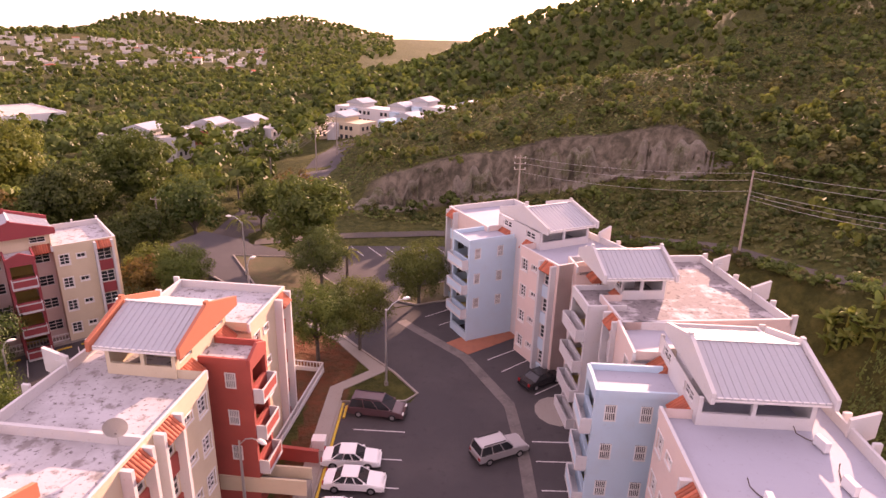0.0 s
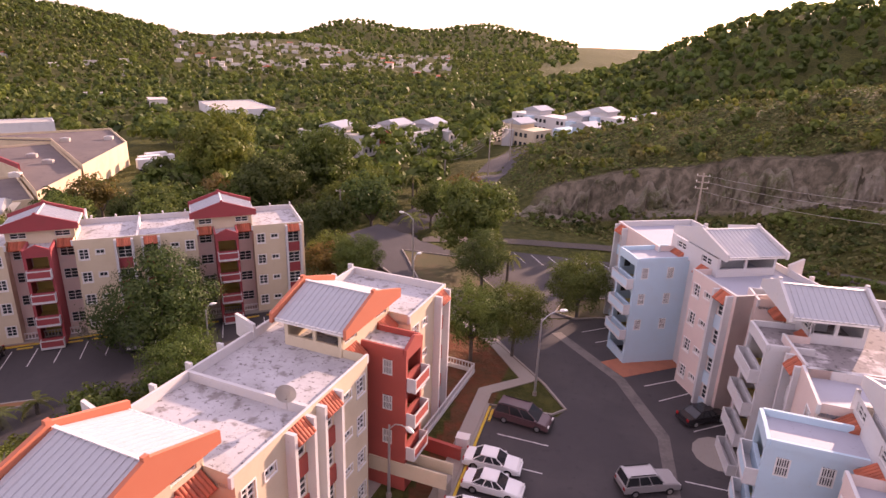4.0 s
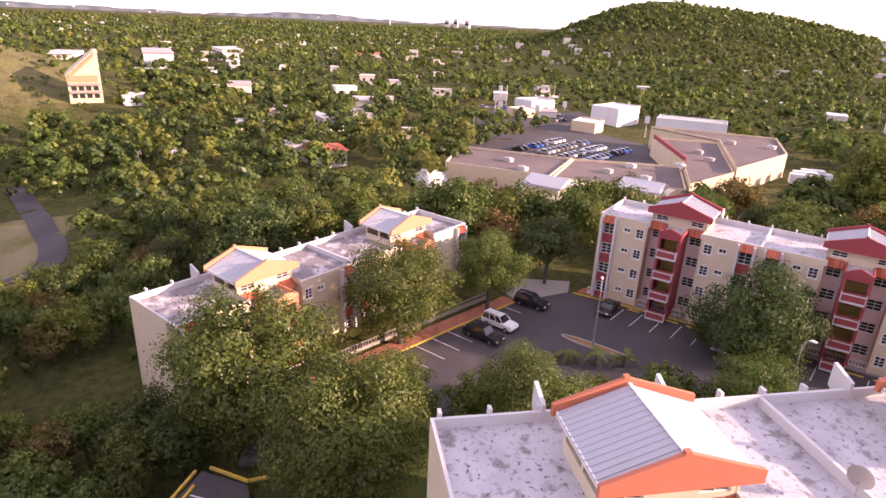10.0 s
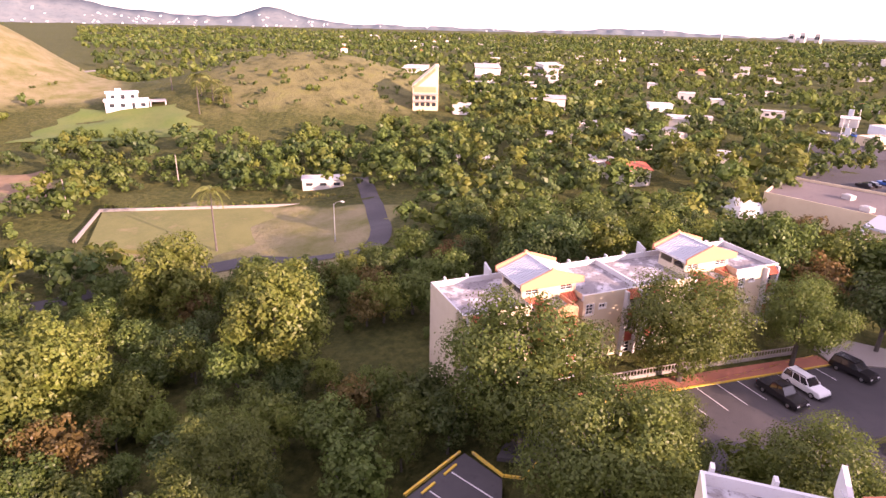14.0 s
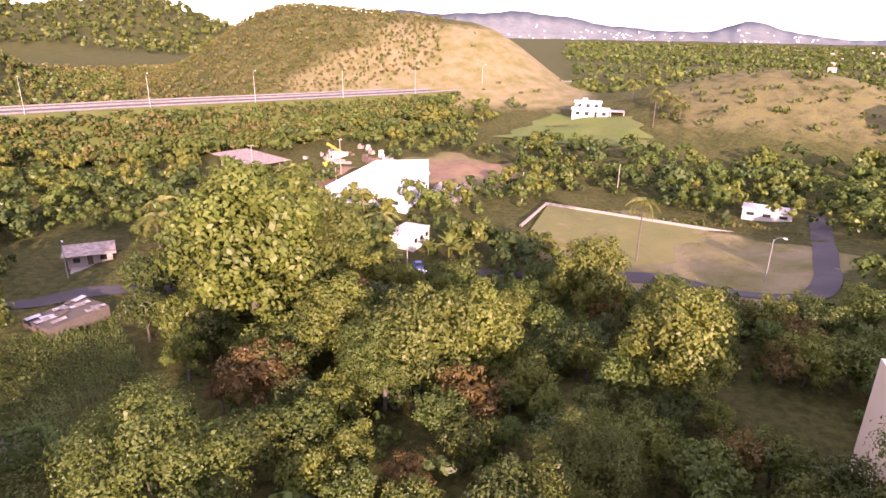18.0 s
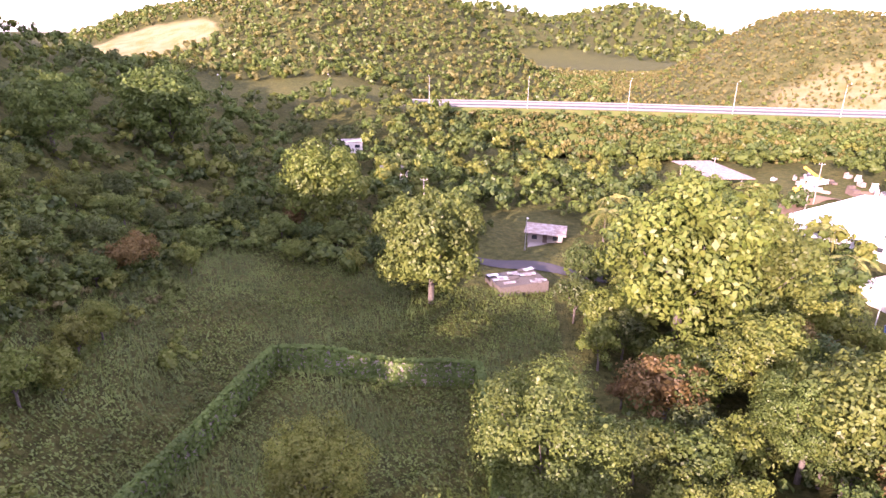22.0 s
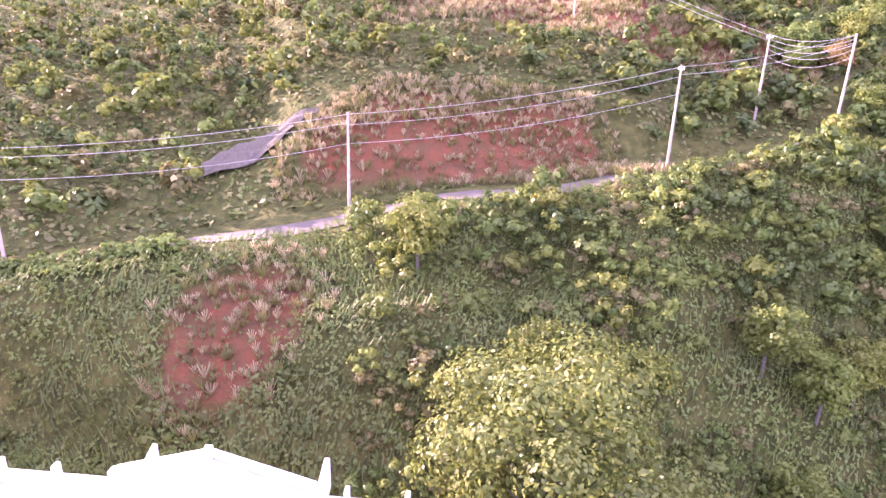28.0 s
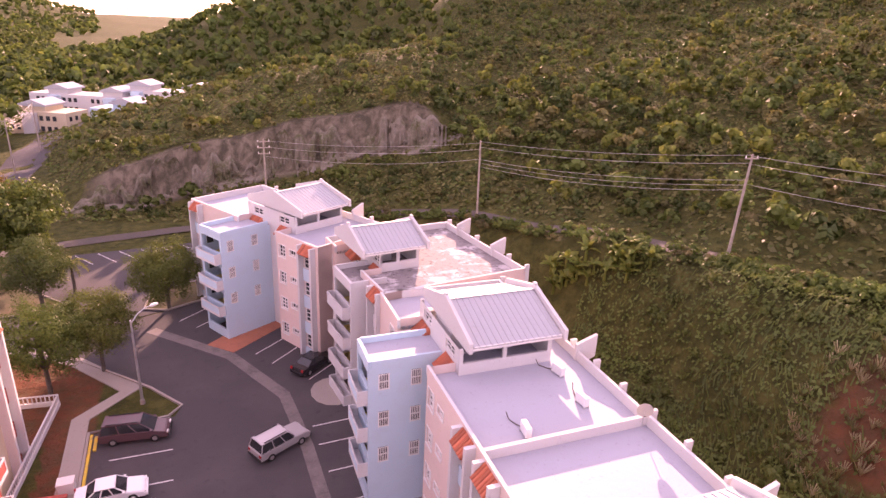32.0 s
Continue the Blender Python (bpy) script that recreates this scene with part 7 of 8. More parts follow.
# near woods, tree by tree
for limit, a0, a1, r0, r1, gap, h0, h1, lab in ((130, 100, 142, 38, 104, 5.6, 4.5, 8.5, "broad-leaved tree of the dense valley wood"), (120, 142, 178, 38, 118, 6.2, 5, 10, "broad-leaved tree of the dense valley wood"), (75, -178, -116, 70, 135, 7.5, 4, 7.5, "leafy tree on the wooded hillside"), (45, 62, 100, 86, 122, 7.5, 7, 12, "leafy tree behind the apartment houses"), (32, 14, 62, 94, 132, 8.5, 7, 12, "leafy tree behind the apartment houses")):
    xs, ys = spread(rng, a0, a1, r0, r1, gap)
    order = rng.permutation(len(xs))
    for x, y in list(zip(xs[order], ys[order]))[:limit]:
        h = rng.uniform(h0, h1)
        tree(float(x), float(y), h, min(h * rng.uniform(0.38, 0.5), 5.5), int(rng.choice((0, 1, 2, 3, 4, 5, 6), p=(.22, .14, .14, .22, .08, .12, .08))), lab, "trees of the woods")

MID = [crown_quads(np.random.default_rng(100 + k), 5, 20, 0.14, squash=(0.8, 1.0, 0.7)[k % 3], twigs=3, core=False, rings=(3, 5)) for k in range(6)]
FAR = [crown_quads(np.random.default_rng(120 + k), 2, 7, 0.29, squash=0.8, twigs=2, core=False, low=0.0, rings=(3, 5)) for k in range(5)]
BUSH = [crown_quads(np.random.default_rng(140 + k), 3, 15, 0.21, squash=0.75, twigs=3, core=False, low=-0.1, rings=(3, 5)) for k in range(6)]
SHRUB = [crown_quads(np.random.default_rng(160 + k), 5, 34, 0.115, squash=(0.8, 1.0, 0.65)[k % 3], twigs=4, core=False, low=-0.1, rings=(3, 5)) for k in range(6)]


def planting(name, xs, ys, h0, h1, shapes, mats, label, category, wide=0.45):
    rows = [[] for _ in mats]
    z = ground_z(xs, ys)
    for x, y, g in zip(xs, ys, z):
        h = rng.uniform(h0, h1)
        w = h * rng.uniform(0.8, 1.15) * wide
        rows[rng.integers(len(mats))].append((x, y, g + h - w * 0.95, w, w * rng.uniform(0.85, 1.15), rng.uniform(0, 6.28)))
    for r, m in zip(rows, mats):
        scatter_mesh(name, r, shapes, m, label, category)


GREENS = (M_LEAF, M_LEAF2, M_LEAF3, M_LEAF)
for a0, a1, r0, r1, gap, ch, h0, h1, wide in ((100, 129, 112, 235, 7.2, 0.88, 5, 10.5, 0.5), (129, 190, 112, 278, 7.4, 0.9, 5, 10, 0.52), (66, 100, 118, 260, 7.8, 0.88, 6, 11, 0.5), (12, 66, 128, 260, 8.6, 0.88, 6, 12, 0.5), (-176, -104, 66, 140, 4.6, 0.8, 2.2, 5.2, 0.6), (-176, -112, 140, 290, 7.2, 0.95, 5, 9, 0.5)):
    xs, ys = spread(rng, a0, a1, r0, r1, gap, ch)
    k = ~near_line(xs, ys, HILL_LANE, 7)
    planting("woods", xs[k], ys[k], h0, h1, MID, GREENS, "mixed green woods in the valley", "trees", wide)
TINY = [crown_quads(np.random.default_rng(180 + k), 1, 6, 0.34, squash=0.8, twigs=2, core=False, low=0.0, rings=(3, 5)) for k in range(6)]


def built_up(x, y):
    """Where the town stands, so that trees keep to gardens and streets."""
    a, r = yaw_r(x, y)
    return ((a > 16) & (a < 40) & (r > 600) & (r < 1180)) | ((a > 62) & (a < 100) & (r > 330) & (r < 1000))


for a0, a1, r0, r1, gap, ch, h0, h1, shapes in ((143, 170, 275, 640, 3.5, 0.95, 1.4, 3.0, TINY), (170, 215, 275, 640, 4.5, 0.97, 2.6, 5.2, TINY), (84, 101, 260, 330, 8, 0.7, 5, 9, FAR), (101, 129, 262, 400, 7.5, 0.7, 2, 4.5, FAR), (131, 150, 250, 310, 8, 0.8, 4, 7, FAR), (8, 100, 260, 520, 8.8, 0.85, 4.5, 8.5, FAR),
                                        (8, 100, 520, 1000, 8.6, 0.9, 4.5, 8.5, TINY), (36, 70, 820, 1240, 7.6, 0.97, 4.5, 7.5, TINY), (143, 215, 640, 800, 6.5, 0.95, 3.5, 6, TINY), (100, 131, 420, 900, 15, 0.7, 6, 11, TINY), (-60, 12, 235, 300, 6.2, 0.96, 4, 7, FAR), (-60, 12, 300, 560, 7.4, 0.96, 5, 8, TINY), (5, 36, 1000, 2050, 21, 0.9, 9, 15, TINY), (40, 132, 1000, 1500, 15, 0.85, 6, 11, TINY), (40, 132, 1500, 2600, 28, 0.85, 8, 14, TINY)):
    xs, ys = spread(rng, a0, a1, r0, r1, gap, ch)
    k = ~built_up(xs, ys) | (rng.random(len(xs)) < np.where(yaw_r(xs, ys)[0] > 60, 0.62, 0.3))
    planting("far_woods", xs[k], ys[k], h0, h1, shapes, (M_SCRUB, M_LEAF, M_SCRUB, M_SCRUB) if a0 == 143 else (M_LEAF, M_SCRUB, M_LEAF) if a0 == 170 else (M_LEAF, M_LEAF3, M_LEAF, M_LEAF2), "distant trees covering the hills and the town", "trees", 0.68)
xs, ys = spread(rng, 158, 188, 1050, 1750, 20, 0.9)
planting("far_woods", xs, ys, 10, 16, TINY, (M_LEAF, M_LEAF3), "distant trees covering the hills and the town", "trees", 0.75)
# bushes on the highway embankment
rows = [[], [], []]
for (x0, y0), (x1, y1) in zip(HW, HW[1:]):
    d = Vector((x1 - x0, y1 - y0))
    side = Vector((d.y, -d.x)).normalized()
    if side.dot(Vector((x0, y0))) > 0:
        side = -side
    for k in range(int(d.length * 8.5)):
        q, o, h = Vector((x0, y0)) + d * rng.random(), rng.uniform(13.2, 34), rng.uniform(1.6, 4.6)
        p = q + side * o
        rows[k % 3].append((p.x, p.y, 2.3 - 14.3 * (o - 12) / 20 + (0.3 if o > 17 else 0.05) * h, h * 0.6, h * (0.62 if o > 17 else 0.4), rng.uniform(0, 6.28)))
for r, m in zip(rows, (M_LEAF, M_SCRUB, M_LEAF3)):
    scatter_mesh("scrub", r, FAR, m, "dense green bushes on the highway embankment", "bushes")
# row of small plants behind the field wall
px, py = [], []
for (x0, y0), (x1, y1) in zip(WALLPTS[1:3], WALLPTS[2:4]):
    for k in range(26):
        t = (k + rng.random()) / 26
        px.append(x0 + (x1 - x0) * t - 1.4 + rng.normal(0, 0.3))
        py.append(y0 + (y1 - y0) * t - 0.4)
planting("hedge_plants", np.array(px), np.array(py), 1.0, 2.4, BUSH, (M_LEAF, M_SCRUB, M_LEAF2), "row of small leafy plants along the field wall", "plants", 0.5)
# undergrowth below and between the trees
xs, ys = spread(rng, 98, 192, 34, 210, 5.0, 0.85)
planting("undergrowth", xs, ys, 1.6, 4.4, BUSH, (M_LEAF3, M_LEAF, M_VINE), "dense undergrowth between the trees", "bushes", 0.66)
xs, ys = spread(rng, -178, -112, 96, 185, 5.2, 0.85)
planting("undergrowth", xs, ys, 1.8, 4.4, BUSH, (M_LEAF3, M_LEAF, M_VINE), "dense undergrowth between the trees", "bushes", 0.66)
xs, ys = spread(rng, 124, 146, 300, 520, 11, 0.35)
planting("far_scrub", xs, ys, 1.2, 3.0, FAR, (M_LEAF, M_DRYBUSH), "scattered shrubs on the dry hill", "bushes", 0.7)
# scrub on the hill above the lane
for r0, r1, gap, shapes in ((72, 135, 3.0, BUSH), (135, 238, 3.9, FAR)):
    xs, ys = spread(rng, -118, 8, r0, r1, gap, 0.85)
    a, r = yaw_r(xs, ys)
    road = np.interp(a, HILL_YAW, HILL_ROAD)
    k = (r > road + 7) & ~((a < -74) & (a > -107) & (r > 69) & (r < 84)) & ~((a < -84) & (a > -117) & (r > 98) & (r < 124)) & ~((a > -24) & (r > 108) & (r < 119) & (rng.random(len(xs)) < 0.72)) & (rng.random(len(xs)) < np.where(a > -20, 0.6, 0.95))
    planting("scrub", xs[k], ys[k], 1.2, 4.2, shapes, (M_LEAF, M_LEAF3, M_DRYBUSH, M_LEAF2, M_VINE), "low scrub and bushes on the hillside", "bushes", 0.62)
# mat of grass and low leaves on the open hillside
def hill_area(x, y):
    a, r = yaw_r(x, y)
    road = np.interp(a, HILL_YAW, HILL_ROAD)
    red = ((a < -74) & (a > -107) & (r > 69) & (r < 80)) | ((a < -84) & (a > -117) & (r > 101) & (r < 122))
    return (a > -120) & (a < 10) & (r > road + 3) & (r < 236) & ~red & ~((a > -24) & (r > 109) & (r < 120)) & ~near_line(x, y, HILL_LANE, 2.2)


q, nrm = over_ground(210000, hill_area, -45, 215, -80, 236)
q[:, 2] -= 0.3
half = rng.random(len(q)) < 0.6
leaf_cover("hill_weeds", (q[half], nrm[half]), M_DRYBUSH, "rough grass and weeds covering the open hillside", "weeds", 0.42, rng, 0.12)
leaf_cover("hill_vines", (q[~half], nrm[~half]), M_LEAF, "low creeping leaves covering the open hillside", "weeds", 0.38, rng, 0.12)
# rough grass and weeds between the lane and the rock cut
xs, ys = loose(-48, 9, 80, 112, 1.9, 0.85)
a, r = yaw_r(xs, ys)
k = (r > np.interp(a, HILL_YAW, HILL_ROAD) + 5) & ~near_line(xs, ys, ROAD_MAIN, 9)
planting("weeds", xs[k], ys[k], 0.5, 1.5, BUSH, (M_LEAF3, M_DRYBUSH, M_LEAF), "low weeds on the slope below the rock cut", "bushes", 0.9)
# thicket below the lane, draped over the bank
xs, ys = spread(rng, -170, -30, 26, 130, 2.2, 0.9)
a, r = yaw_r(xs, ys)
road = np.interp(a, HILL_YAW, HILL_ROAD)
deep = np.interp(a, (-150, -125, -105, -90, -78, -60, -30), (40, 34, 20, 11, 6, 4.6, 4.6))
k = (r < road - 3.4) & (r > road - deep) & (rng.random(len(xs)) < np.interp(a, (-100, -80, -72, -66, -60), (0.85, 0.8, 0.45, 0.45, 0.85)))
planting("thicket", xs[k], ys[k], 1.8, 3.9, SHRUB, (M_LEAF2, M_LEAF, M_VINE, M_LEAF2, M_LEAF3), "vine-draped bushes along the lane", "bushes", 0.56)


# weeds and shrubs that hide the near edge of the lane
rows = [[], [], []]
for i, (x, y) in enumerate(HILL_LANE):
    a, r = yaw_r(x, y)
    if -64 < a < -6:
        for k in range(5):
            o, h = rng.uniform(1.7, 3.6), rng.uniform(1.0, 2.1)
            px, py = x * (1 - o / r) + rng.uniform(-1.1, 1.1), y * (1 - o / r) + rng.uniform(-1.1, 1.1)
            rows[k % 3].append((px, py, gz(px, py) + 0.3 * h, h * 0.72, h * 0.62, rng.uniform(0, 6.28)))
for r, m in zip(rows, (M_VINE, M_LEAF, M_DRYBUSH)):
    scatter_mesh("lane_weeds", r, SHRUB, m, "tall weeds along the lower edge of the lane", "bushes")
# bushes on the bank: tall and tangled above the plot, low and grassy behind the white houses
xs, ys = loose(-150, -40, 30, 100, 2.1, 0.9)
a, r = yaw_r(xs, ys)
road = np.interp(a, HILL_YAW, HILL_ROAD)
scar = np.exp(-((a + 68 + 0.4 * (r - 49)) / 7.5) ** 2 - ((r - 49) / 6.5) ** 2) > 0.3
bank = (r < road - 5) & (xs > 29 + 0.0 * ys) & ~scar & ~((xs < 33) & (ys < -34)) & (np.hypot(xs - 30, ys + 6) > 6)
k = bank & (a < -80) & (rng.random(len(xs)) < 0.75) & ((ys > -36) | (xs > 44))
planting("weeds", xs[k], ys[k], 0.9, 2.6, SHRUB, (M_VINE, M_LEAF, M_DRYBUSH, M_VINE), "tangled weedy bushes on the slope", "bushes", 0.72)
k = bank & (a < -80) & (rng.random(len(xs)) < 0.10) & ((ys > -40) | (xs > 36))
planting("shrubs", xs[k], ys[k], 2.6, 4.6, SHRUB, (M_LEAF2, M_LEAF2, M_LEAF), "sunlit yellow-green shrubs on the slope", "bushes", 0.5)
k = bank & (a >= -80) & (rng.random(len(xs)) < 0.8)
planting("weeds", xs[k], ys[k], 0.6, 1.3, SHRUB, (M_VINE, M_LEAF, M_VINE), "low weeds on the grassy bank", "bushes", 0.95)
# grass tufts on the red earth
xs, ys = loose(-119, -50, 36, 126, 0.6, 0.9)
a, r = yaw_r(xs, ys)
top = 72 + 9 * np.sin(np.clip((a + 106) / 32, 0, 1) * np.pi) ** 0.6
k = (a < -72) & (a > -109) & (r > 68.5) & (r < top + 3) & (rng.random(len(xs)) < np.where(r > top - 6, 0.99, 0.55))
k |= (a < -81) & (a > -119) & (r > 99) & (r < 127) & (rng.random(len(xs)) < np.where(np.sin(r * 0.6 + 0.2 * a) > 0, 0.8, 0.35))
k |= (np.exp(-((a + 68 + 0.4 * (r - 49)) / 7.5) ** 2 - ((r - 49) / 6.5) ** 2) > 0.2) & (rng.random(len(xs)) < 0.5)
TUFT = []
for k0 in range(3):
    q, tr = [], np.random.default_rng(k0)
    for t in np.linspace(0, 6.0, 15):
        c, s_, o, h = math.cos(t), math.sin(t), tr.uniform(0.3, 0.7), tr.uniform(0.7, 1.1)
        q.append([(-0.035 * s_, 0.035 * c, 0), (0.035 * s_, -0.035 * c, 0), (c * o + 0.045 * s_, s_ * o - 0.045 * c, h), (c * o - 0.045 * s_, s_ * o + 0.045 * c, h)])
    TUFT.append(np.array(q, float))
planting("tufts", xs[k], ys[k], 0.4, 1.15, TUFT, (M_GRASS, M_DRYBUSH, M_GRASS, M_SCRUB), "pale grass tufts on the red earth cutting", "grass", 1.0)


# ---- palms and banana plants ----
def frond_mesh(length, droop, leaflet, pairs, mat, seed):
    """A feathered palm leaf: a bent rib with narrow leaflets hanging from both sides."""
    rng, q = np.random.default_rng(seed), []
    for k in range(pairs):
        u = (k + 0.8) / pairs
        x, z = length * (u - 0.18 * u * u), length * (0.55 * u - (0.55 + droop) * u * u)
        w = leaflet * (0.35 + math.sin(u * 2.6)) * rng.uniform(0.85, 1.1)
        for s in (-1, 1):
            tip = Vector((x + 0.35 * w, s * w * 0.8, z - 0.5 * w))
            h = 0.5 * length / pairs
            q.append([(x - h, 0, z), (x + h, 0, z - 0.1 * h), (tip.x + h * 0.4, tip.y, tip.z), (tip.x - h * 0.4, tip.y, tip.z)])
    return quads_mesh("frond", np.array(q, float), mat)


def stem_mesh(name, mat, bend):
    bm = bmesh.new()
    tube(bm, [(0, 0, -0.05), (bend * 0.3, 0, 0.3), (bend * 0.8, 0, 0.7), (bend, 0, 1)], [1.3, 1.0, 0.85, 0.7], 8)
    return to_mesh(name, bm, mat)


M_FROND = leaf_material("palm_leaf", (0.13, 0.15, 0.035), (0.22, 0.22, 0.07))
FRONDS = [frond_mesh(1.0, d, 0.22, 15, M_FROND, 5 + i) for i, d in enumerate((0.35, 0.6, 0.85))]
BANANA = []
for i, d in enumerate((0.5, 0.9)):
    n = 7
    q = []
    for k in range(n):
        u0, u1 = k / n, (k + 1) / n
        for s in (-1, 1):
            f = [(u, s * w * 0.17 * math.sin(0.25 + 2.75 * u) ** 0.7, 0.75 * u - d * u * u - 0.06 * w) for u, w in ((u0, 0), (u1, 0), (u1, 1), (u0, 1))]
            q.append(f)
    BANANA.append(quads_mesh("leaf", np.array(q, float), M_LEAF2))
PALM_STEM, BANANA_STEM = stem_mesh("trunk", M_BARK, 0.06), stem_mesh("stem", M_LEAF2, 0.02)


def palm(x, y, height, spread_, label, count=15, z=None, group="palms"):
    """A feather palm: a slender ringed trunk and a head of arching fronds."""
    rnd = random.Random(int(x * 31 + y * 17))
    ob = thing("palm_tree", pose(x, y, gz(x, y) if z is None else z, 0, 0, rnd.uniform(0, 360)), label, "palm", group)
    placed("trunk", PALM_STEM, ob, Matrix.Diagonal((0.2, 0.2, height, 1)))
    for k in range(count):
        s = spread_ * rnd.uniform(0.85, 1.1)
        placed("frond", FRONDS[k % 3], ob, pose(0.012, 0, height * 0.99, 0, rnd.uniform(-40, 18), 360 / count * k + rnd.uniform(-12, 12)) @ Matrix.Diagonal((s, s, s, 1)))


def banana(x, y, height, z=None):
    rnd = random.Random(int(x * 13 + y * 29))
    ob = thing("banana_plant", pose(x, y, gz(x, y) if z is None else z, 0, 0, rnd.uniform(0, 360)), "banana plant with broad arching green leaves", "banana plant", "banana plants")
    placed("stem", BANANA_STEM, ob, Matrix.Diagonal((0.16, 0.16, height * 0.55, 1)))
    for k in range(8):
        s = height * rnd.uniform(0.5, 0.7)
        placed("leaf", BANANA[k % 2], ob, pose(0, 0, height * 0.53, 0, rnd.uniform(-45, -5), 45 * k + rnd.uniform(-15, 15)) @ Matrix.Diagonal((s, s * 1.3, s, 1)))


palm(-104.7, -70, 13.5, 3.6, "tall coconut palm standing alone at the grass field")
for x, y, h, s in ((-69, -114, 5.5, 5.2), (-72.5, -131.5, 6, 4.5), (-26, -134, 7.5, 5.0), (-31, -149, 7, 4.5), (-72, -172, 6, 4.2), (-244, -176, 9, 5), (-234, -150, 8, 5.5), (-231, -143, 6.5, 5), (-238, -158, 8, 5), (-222, -149, 12, 3.5)):
    palm(x, y, h, s, "coconut palm with long arching fronds in the valley")
for x, y, h in ((-52, 34, 1.4), (-51, 37, 1.2), (-53.5, 31.5, 1.0)):
    palm(x, y, h, 1.9, "low yellow-green garden palm on the court island", 11, -3.8, "garden palms")
for x, y, h, s in ((-33.5, 96, 6, 2.4), (-41, 117, 7, 2.6), (-13, 77, 4.0, 2.0)):
    palm(x, y, h, s, "slim palm beside the curving road", 11)
for x, y, h in ((-74.8, -95.7, 5), (-77, -97.5, 4.4), (-80, -99.5, 5), (-74.4, -91, 4.2), (-82.5, -102, 4.6), (-72.5, -100, 4), (-78, -93, 4)):
    banana(x, y, h)
rnd = random.Random(12)
for k in range(22):
    u = k / 21
    banana(40.6 + 4.6 * u + rnd.uniform(-1.2, 1.2), 57.5 - 10.5 * u + rnd.uniform(-1, 1), rnd.uniform(1.9, 2.9))


# ---- on the flat roofs ----
def ac_unit(x, y, z, turn, run):
    """A small outdoor air-conditioning unit on feet, with its pipe running over the roof to the parapet."""
    ob = thing("air_conditioner", pose(x, y, z, 0, 0, turn), "white outdoor air-conditioning unit on the flat roof", "air conditioner", "roof air conditioners")
    bm = boxes((-0.45, 0.45, -0.17, 0.17, 0.08, 0.68))
    bmesh.ops.bevel(bm, geom=bm.edges[:], offset=0.02, segments=1, affect='EDGES')
    part("casing", bm, M_BRIGHT, ob)
    bm = bmesh.new()
    for r in (0.08, 0.15, 0.22):
        tube(bm, [(-0.12 + r * math.cos(a), -0.18, 0.38 + r * math.sin(a)) for a in [k * math.pi / 8 for k in range(17)]], 0.012, 4, False)
    part("fan_grille", bm, M_STEEL, ob)
    for k in (-0.36, 0.36):
        part("foot", boxes((k - 0.05, k + 0.05, -0.2, 0.2, 0.0, 0.08)), M_STEEL, ob)
    bm = bmesh.new()
    tube(bm, [(0.46, 0, 0.3), (0.6, 0, 0.06), (0.9, run * 0.4, 0.04), (1.4, run * 0.8, 0.05), (1.6, run, 0.4)], 0.03, 5)
    part("pipe", bm, M_SHADE, ob)


def dish(x, y, z, turn, r=0.45):
    ob = thing("satellite_dish", pose(x, y, z, 0, 0, turn), "grey satellite dish on a short mast above the parapet", "satellite dish", "satellite dishes")
    bm = bmesh.new()
    tube(bm, [(0, 0, -0.4), (0, 0, 0.55)], 0.03, 6)
    part("mast", bm, M_STEEL, ob)
    bm = bmesh.new()
    n, rings = 16, []
    for f in (0.05, 0.4, 0.75, 1.0):
        rings.append([bm.verts.new((r * f * math.cos(2 * math.pi * k / n), 0.22 * r * f * f - 0.02, 0.75 + r * f * math.sin(2 * math.pi * k / n))) for k in range(n)])
    for a, b in zip(rings, rings[1:]):
        for k in range(n):
            bm.faces.new((a[k], a[(k + 1) % n], b[(k + 1) % n], b[k]))
    bm.faces.new(rings[0])
    bmesh.ops.solidify(bm, geom=bm.faces[:], thickness=0.015)
    part("reflector", bm, M_STEEL, ob)
    bm = bmesh.new()
    tube(bm, [(0, 0.05, 0.35), (0, 0.45, 0.62)], 0.015, 5)
    part("feed_arm", bm, M_SHADE, ob)


for x, y, t, run in ((20.8, 27.6, 100, 0.5), (20.3, 24.3, 95, -0.6), (15.7, 23.0, 80, 0.6)):
    ac_unit(x, y, 11.3, t, run)
dish(21.9, 21.0, 12.0, 150)
dish(-16.4, 25.9, 12.0, 200, 0.6)


# ---- debris net on the cut slope ----
bm = bmesh.new()
A, B, C, D = Vector((66.5, 32.5)), Vector((70.5, 25.0)), Vector((77.2, 17.2)), Vector((76.0, 27.5))
rows = []
for i in range(25):
    u = i / 24
    rows.append([])
    for j in range(13):
        v = j / 12
        p = (A * (1 - u) + D * u) * (1 - v) + (B * (1 - u) + C * u) * v
        fold = 0.14 * math.sin(u * 23 + 3 * v) + 0.1 * math.sin(v * 14 + 5 * u)
        rows[-1].append(bm.verts.new((p.x, p.y, gz(p.x, p.y) + 0.55 + fold)))
for a, b in zip(rows, rows[1:]):
    for k in range(12):
        bm.faces.new((a[k], a[k + 1], b[k + 1], b[k]))
bmesh.ops.solidify(bm, geom=bm.faces[:], thickness=0.02)
net = new("erosion_net", to_mesh("erosion_net", bm, material("grey_net", (0.175, 0.15, 0.115), 0.95, spots=((0.7, 0.45, 0.65, (0.13, 0.12, 0.1), 0.8), (4, 0.5, 0.7, (0.28, 0.27, 0.24), 0.7)), bump=0.3, bump_scale=6)))
tagged(net, "crumpled grey erosion net spread over the bare slope", "net")


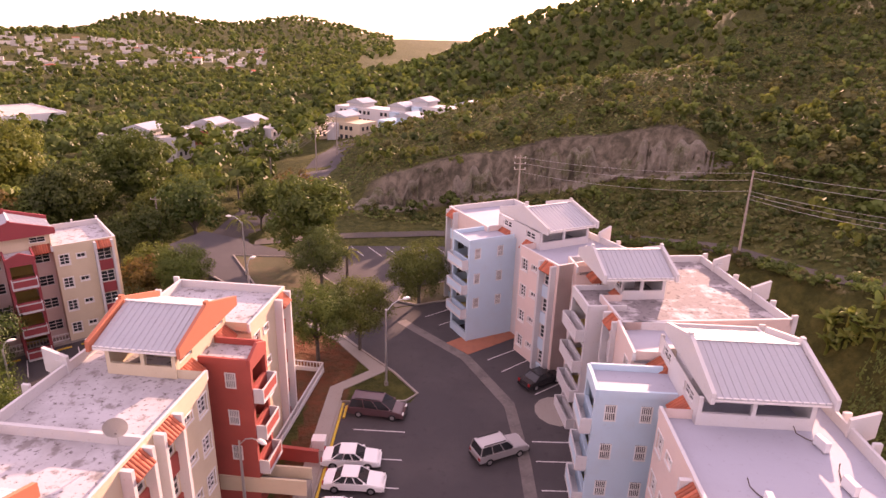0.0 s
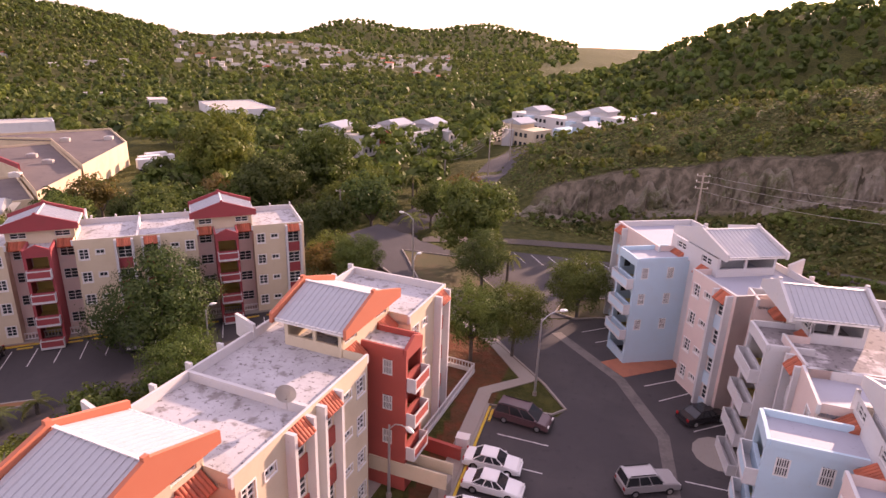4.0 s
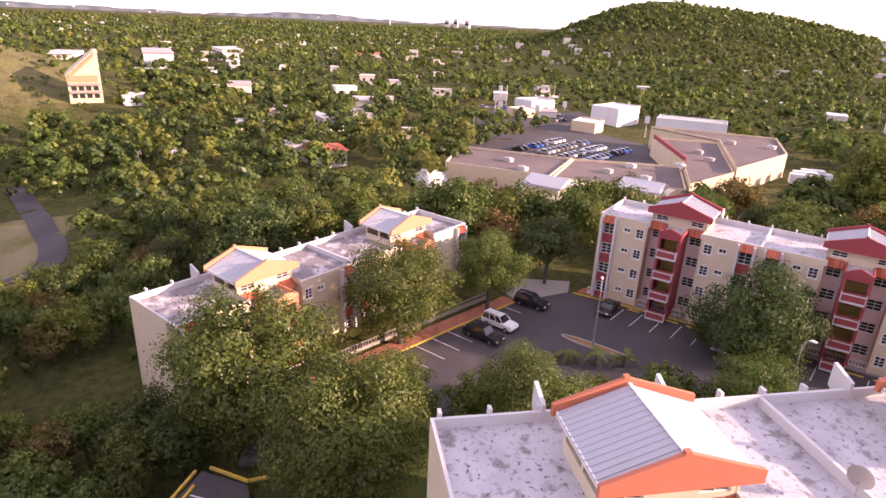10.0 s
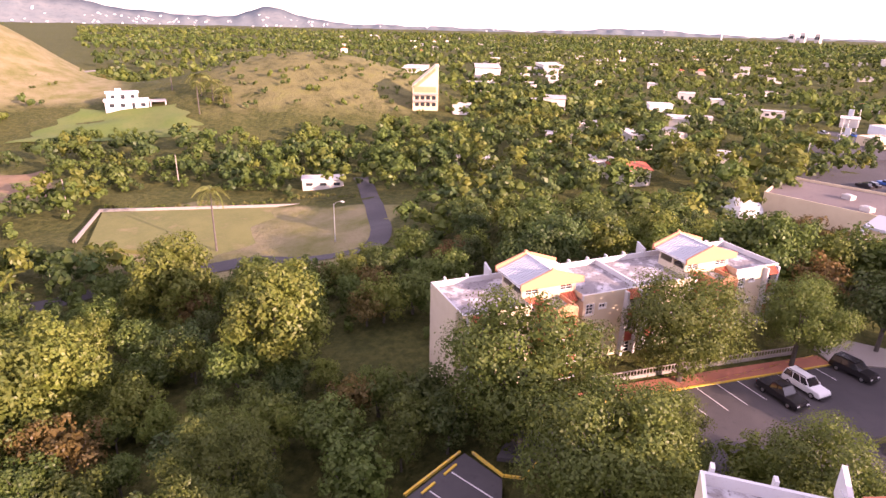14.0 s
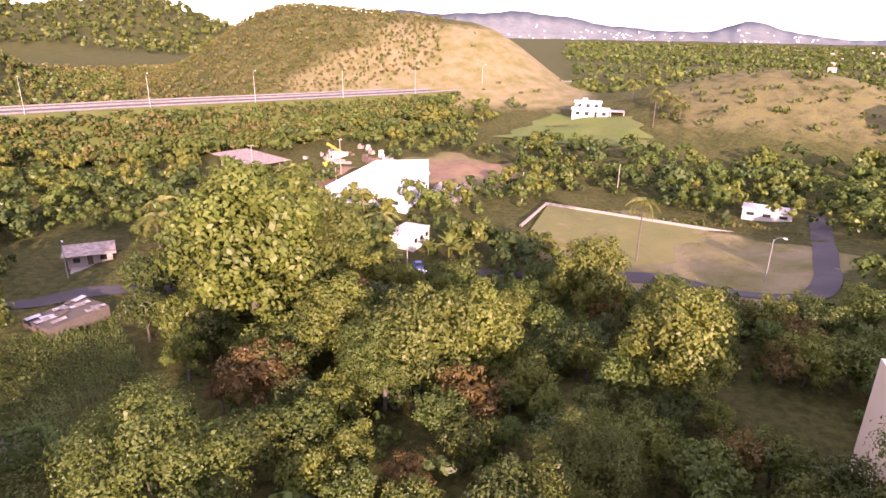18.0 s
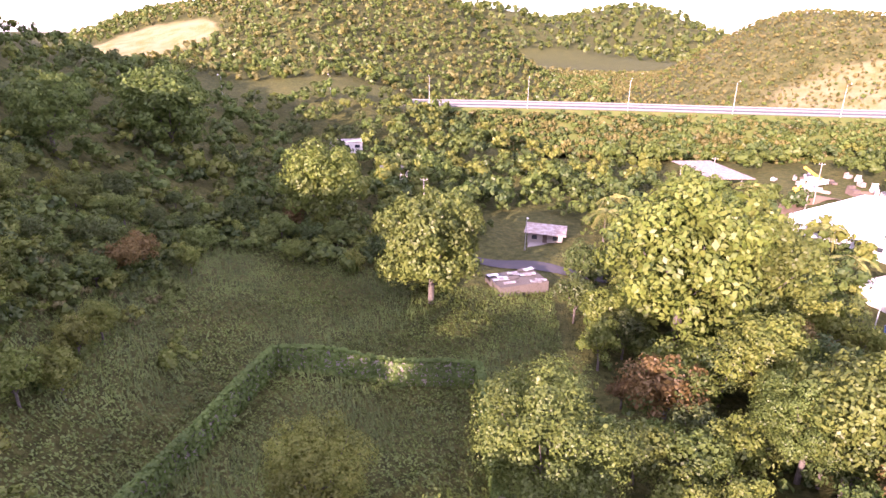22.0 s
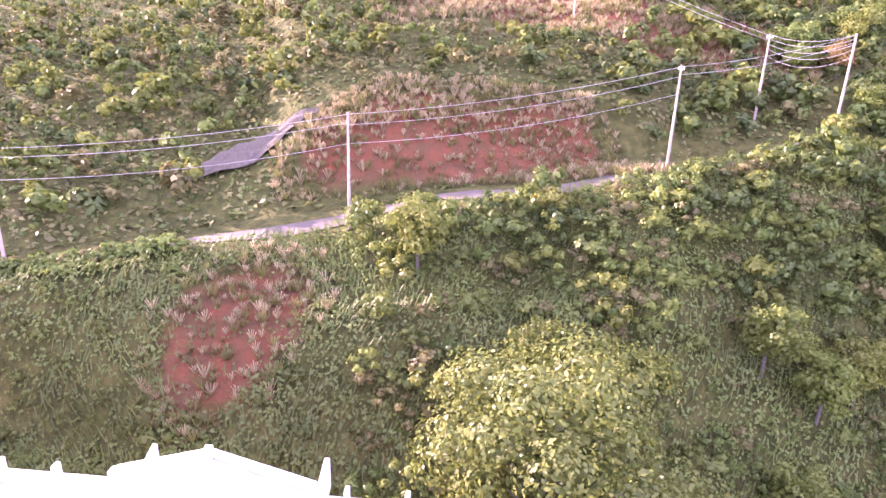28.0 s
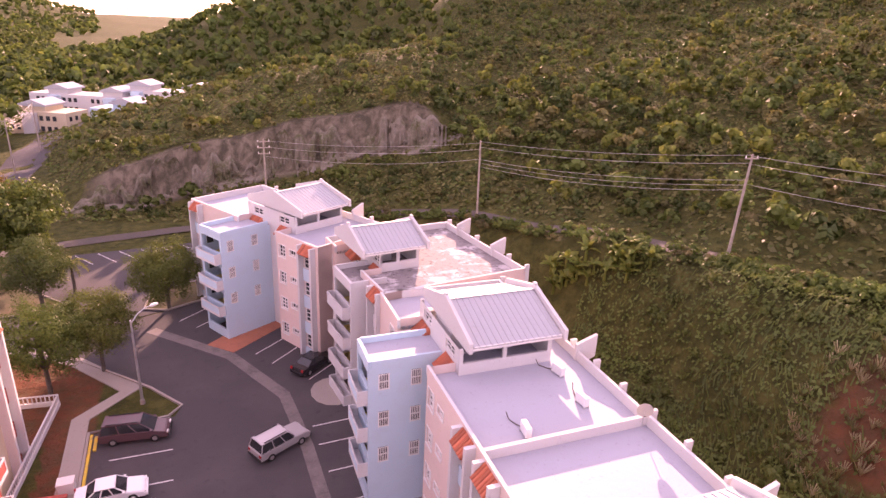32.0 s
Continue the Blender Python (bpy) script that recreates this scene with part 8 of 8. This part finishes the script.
# ---- hedge between the court and the apartment house ----
def bush(x, y, r, k, z, label):
    ob = new("bush", CROWN_MESH[(0, 1, 3)[k % 3]])
    ob.matrix_world = pose(x, y, z + r * 0.62, 0, 0, (x * 37 + y * 53) % 360) @ Matrix.Diagonal((r, r, r * 0.85, 1))
    tagged(ob, label, "bush", "bushes of the hedge")


rnd = random.Random(31)
HEDGE = [(-45, 12), (-45.2, 17), (-44.6, 22), (-43.8, 26), (-42.6, 30), (-41.2, 34), (-39.6, 38), (-37.6, 42), (-35.6, 46), (-33.4, 50), (-31.6, 54), (-29.6, 57)]
for i, (x, y) in enumerate(HEDGE):
    bush(x + rnd.uniform(-0.6, 0.6), y + rnd.uniform(-0.6, 0.6), rnd.uniform(2.7, 3.7), rnd.choice((0, 1, 0, 1, 2)), -3.9, "rounded green bush in the hedge beside the court")
    bush(x + 3.1 + rnd.uniform(-0.6, 0.6), y + rnd.uniform(-1, 1), rnd.uniform(2.2, 3.0), rnd.choice((0, 1, 2)), -3.9, "rounded green bush in the hedge beside the court")


# ---- hazy mountains on the horizon ----
CREST = ((58, -30), (67, -12), (72, -2), (77, -8), (86, 26), (95, -10), (100, 4), (104, 6), (112, 14), (115, 62), (117.5, 118), (121, 34), (128, 66), (132, 122), (136, 160), (143, 132), (147, 156), (152, 90), (158, 20))
rng = np.random.default_rng(77)
az = np.linspace(58, 158, 420)
crest = np.interp(az, [c[0] for c in CREST], [c[1] for c in CREST])
crest = np.convolve(np.pad(crest, 4, mode="edge"), np.ones(9) / 9, "valid") + 4 * np.sin(az * 1.3) + 2 * np.sin(az * 3.9 + 1)
rows = [(4000, np.full(len(az), -40.0)), (4200, crest * 0.3 - 12 + 6 * np.sin(az * 3.1)), (4380, crest * 0.62 - 5 + 8 * np.sin(az * 4.3 + 2)), (4560, crest), (4660, crest * 0.2 - 60)]
v = np.concatenate([np.stack([-np.sin(np.radians(az)) * r, np.cos(np.radians(az)) * r, z], 1) for r, z in rows])
n = len(az)
f = np.array([(i * n + j, i * n + j + 1, (i + 1) * n + j + 1, (i + 1) * n + j) for i in range(len(rows) - 1) for j in range(n - 1)])
# distance haze is painted into the blue-grey base colour and its patches
me = quads_mesh("backdrop_mountains", v, material("far_mountain_hazed", (0.15, 0.175, 0.18), 1.0, spots=((0.004, 0.42, 0.6, (0.19, 0.205, 0.20), 0.8), (0.03, 0.5, 0.65, (0.11, 0.13, 0.135), 0.6)), spec=0.0), f)
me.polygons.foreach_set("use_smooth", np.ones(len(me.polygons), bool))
tagged(new("backdrop_mountains", me), "far mountain range on the horizon, blue-grey haze painted into its colour", "mountains", kind="structure")
bm, rnd = bmesh.new(), random.Random(29)
for k in range(190):
    a = rnd.choice((rnd.gauss(116.5, 2.2), rnd.gauss(128, 4), rnd.uniform(80, 140)))
    u = rnd.random() ** 1.5
    i = int(np.clip((a - 58) / 100 * 419, 0, 419))
    j = min(int(u * 2), 1)
    w = u * 2 - j
    r = rows[j][0] * (1 - w) + rows[j + 1][0] * w
    z = rows[j][1][i] * (1 - w) + rows[j + 1][1][i] * w
    x, y = polar(a, r - 4)
    d = rnd.uniform(2.5, 6)
    box(bm, x - d, x + d, y - d, y + d, z - 8, z + rnd.uniform(2, 5))
tagged(new("far_houses", to_mesh("far_houses", bm, M_BRIGHT)), "tiny white houses dotted over the far mountain slopes", "houses", kind="stuff")
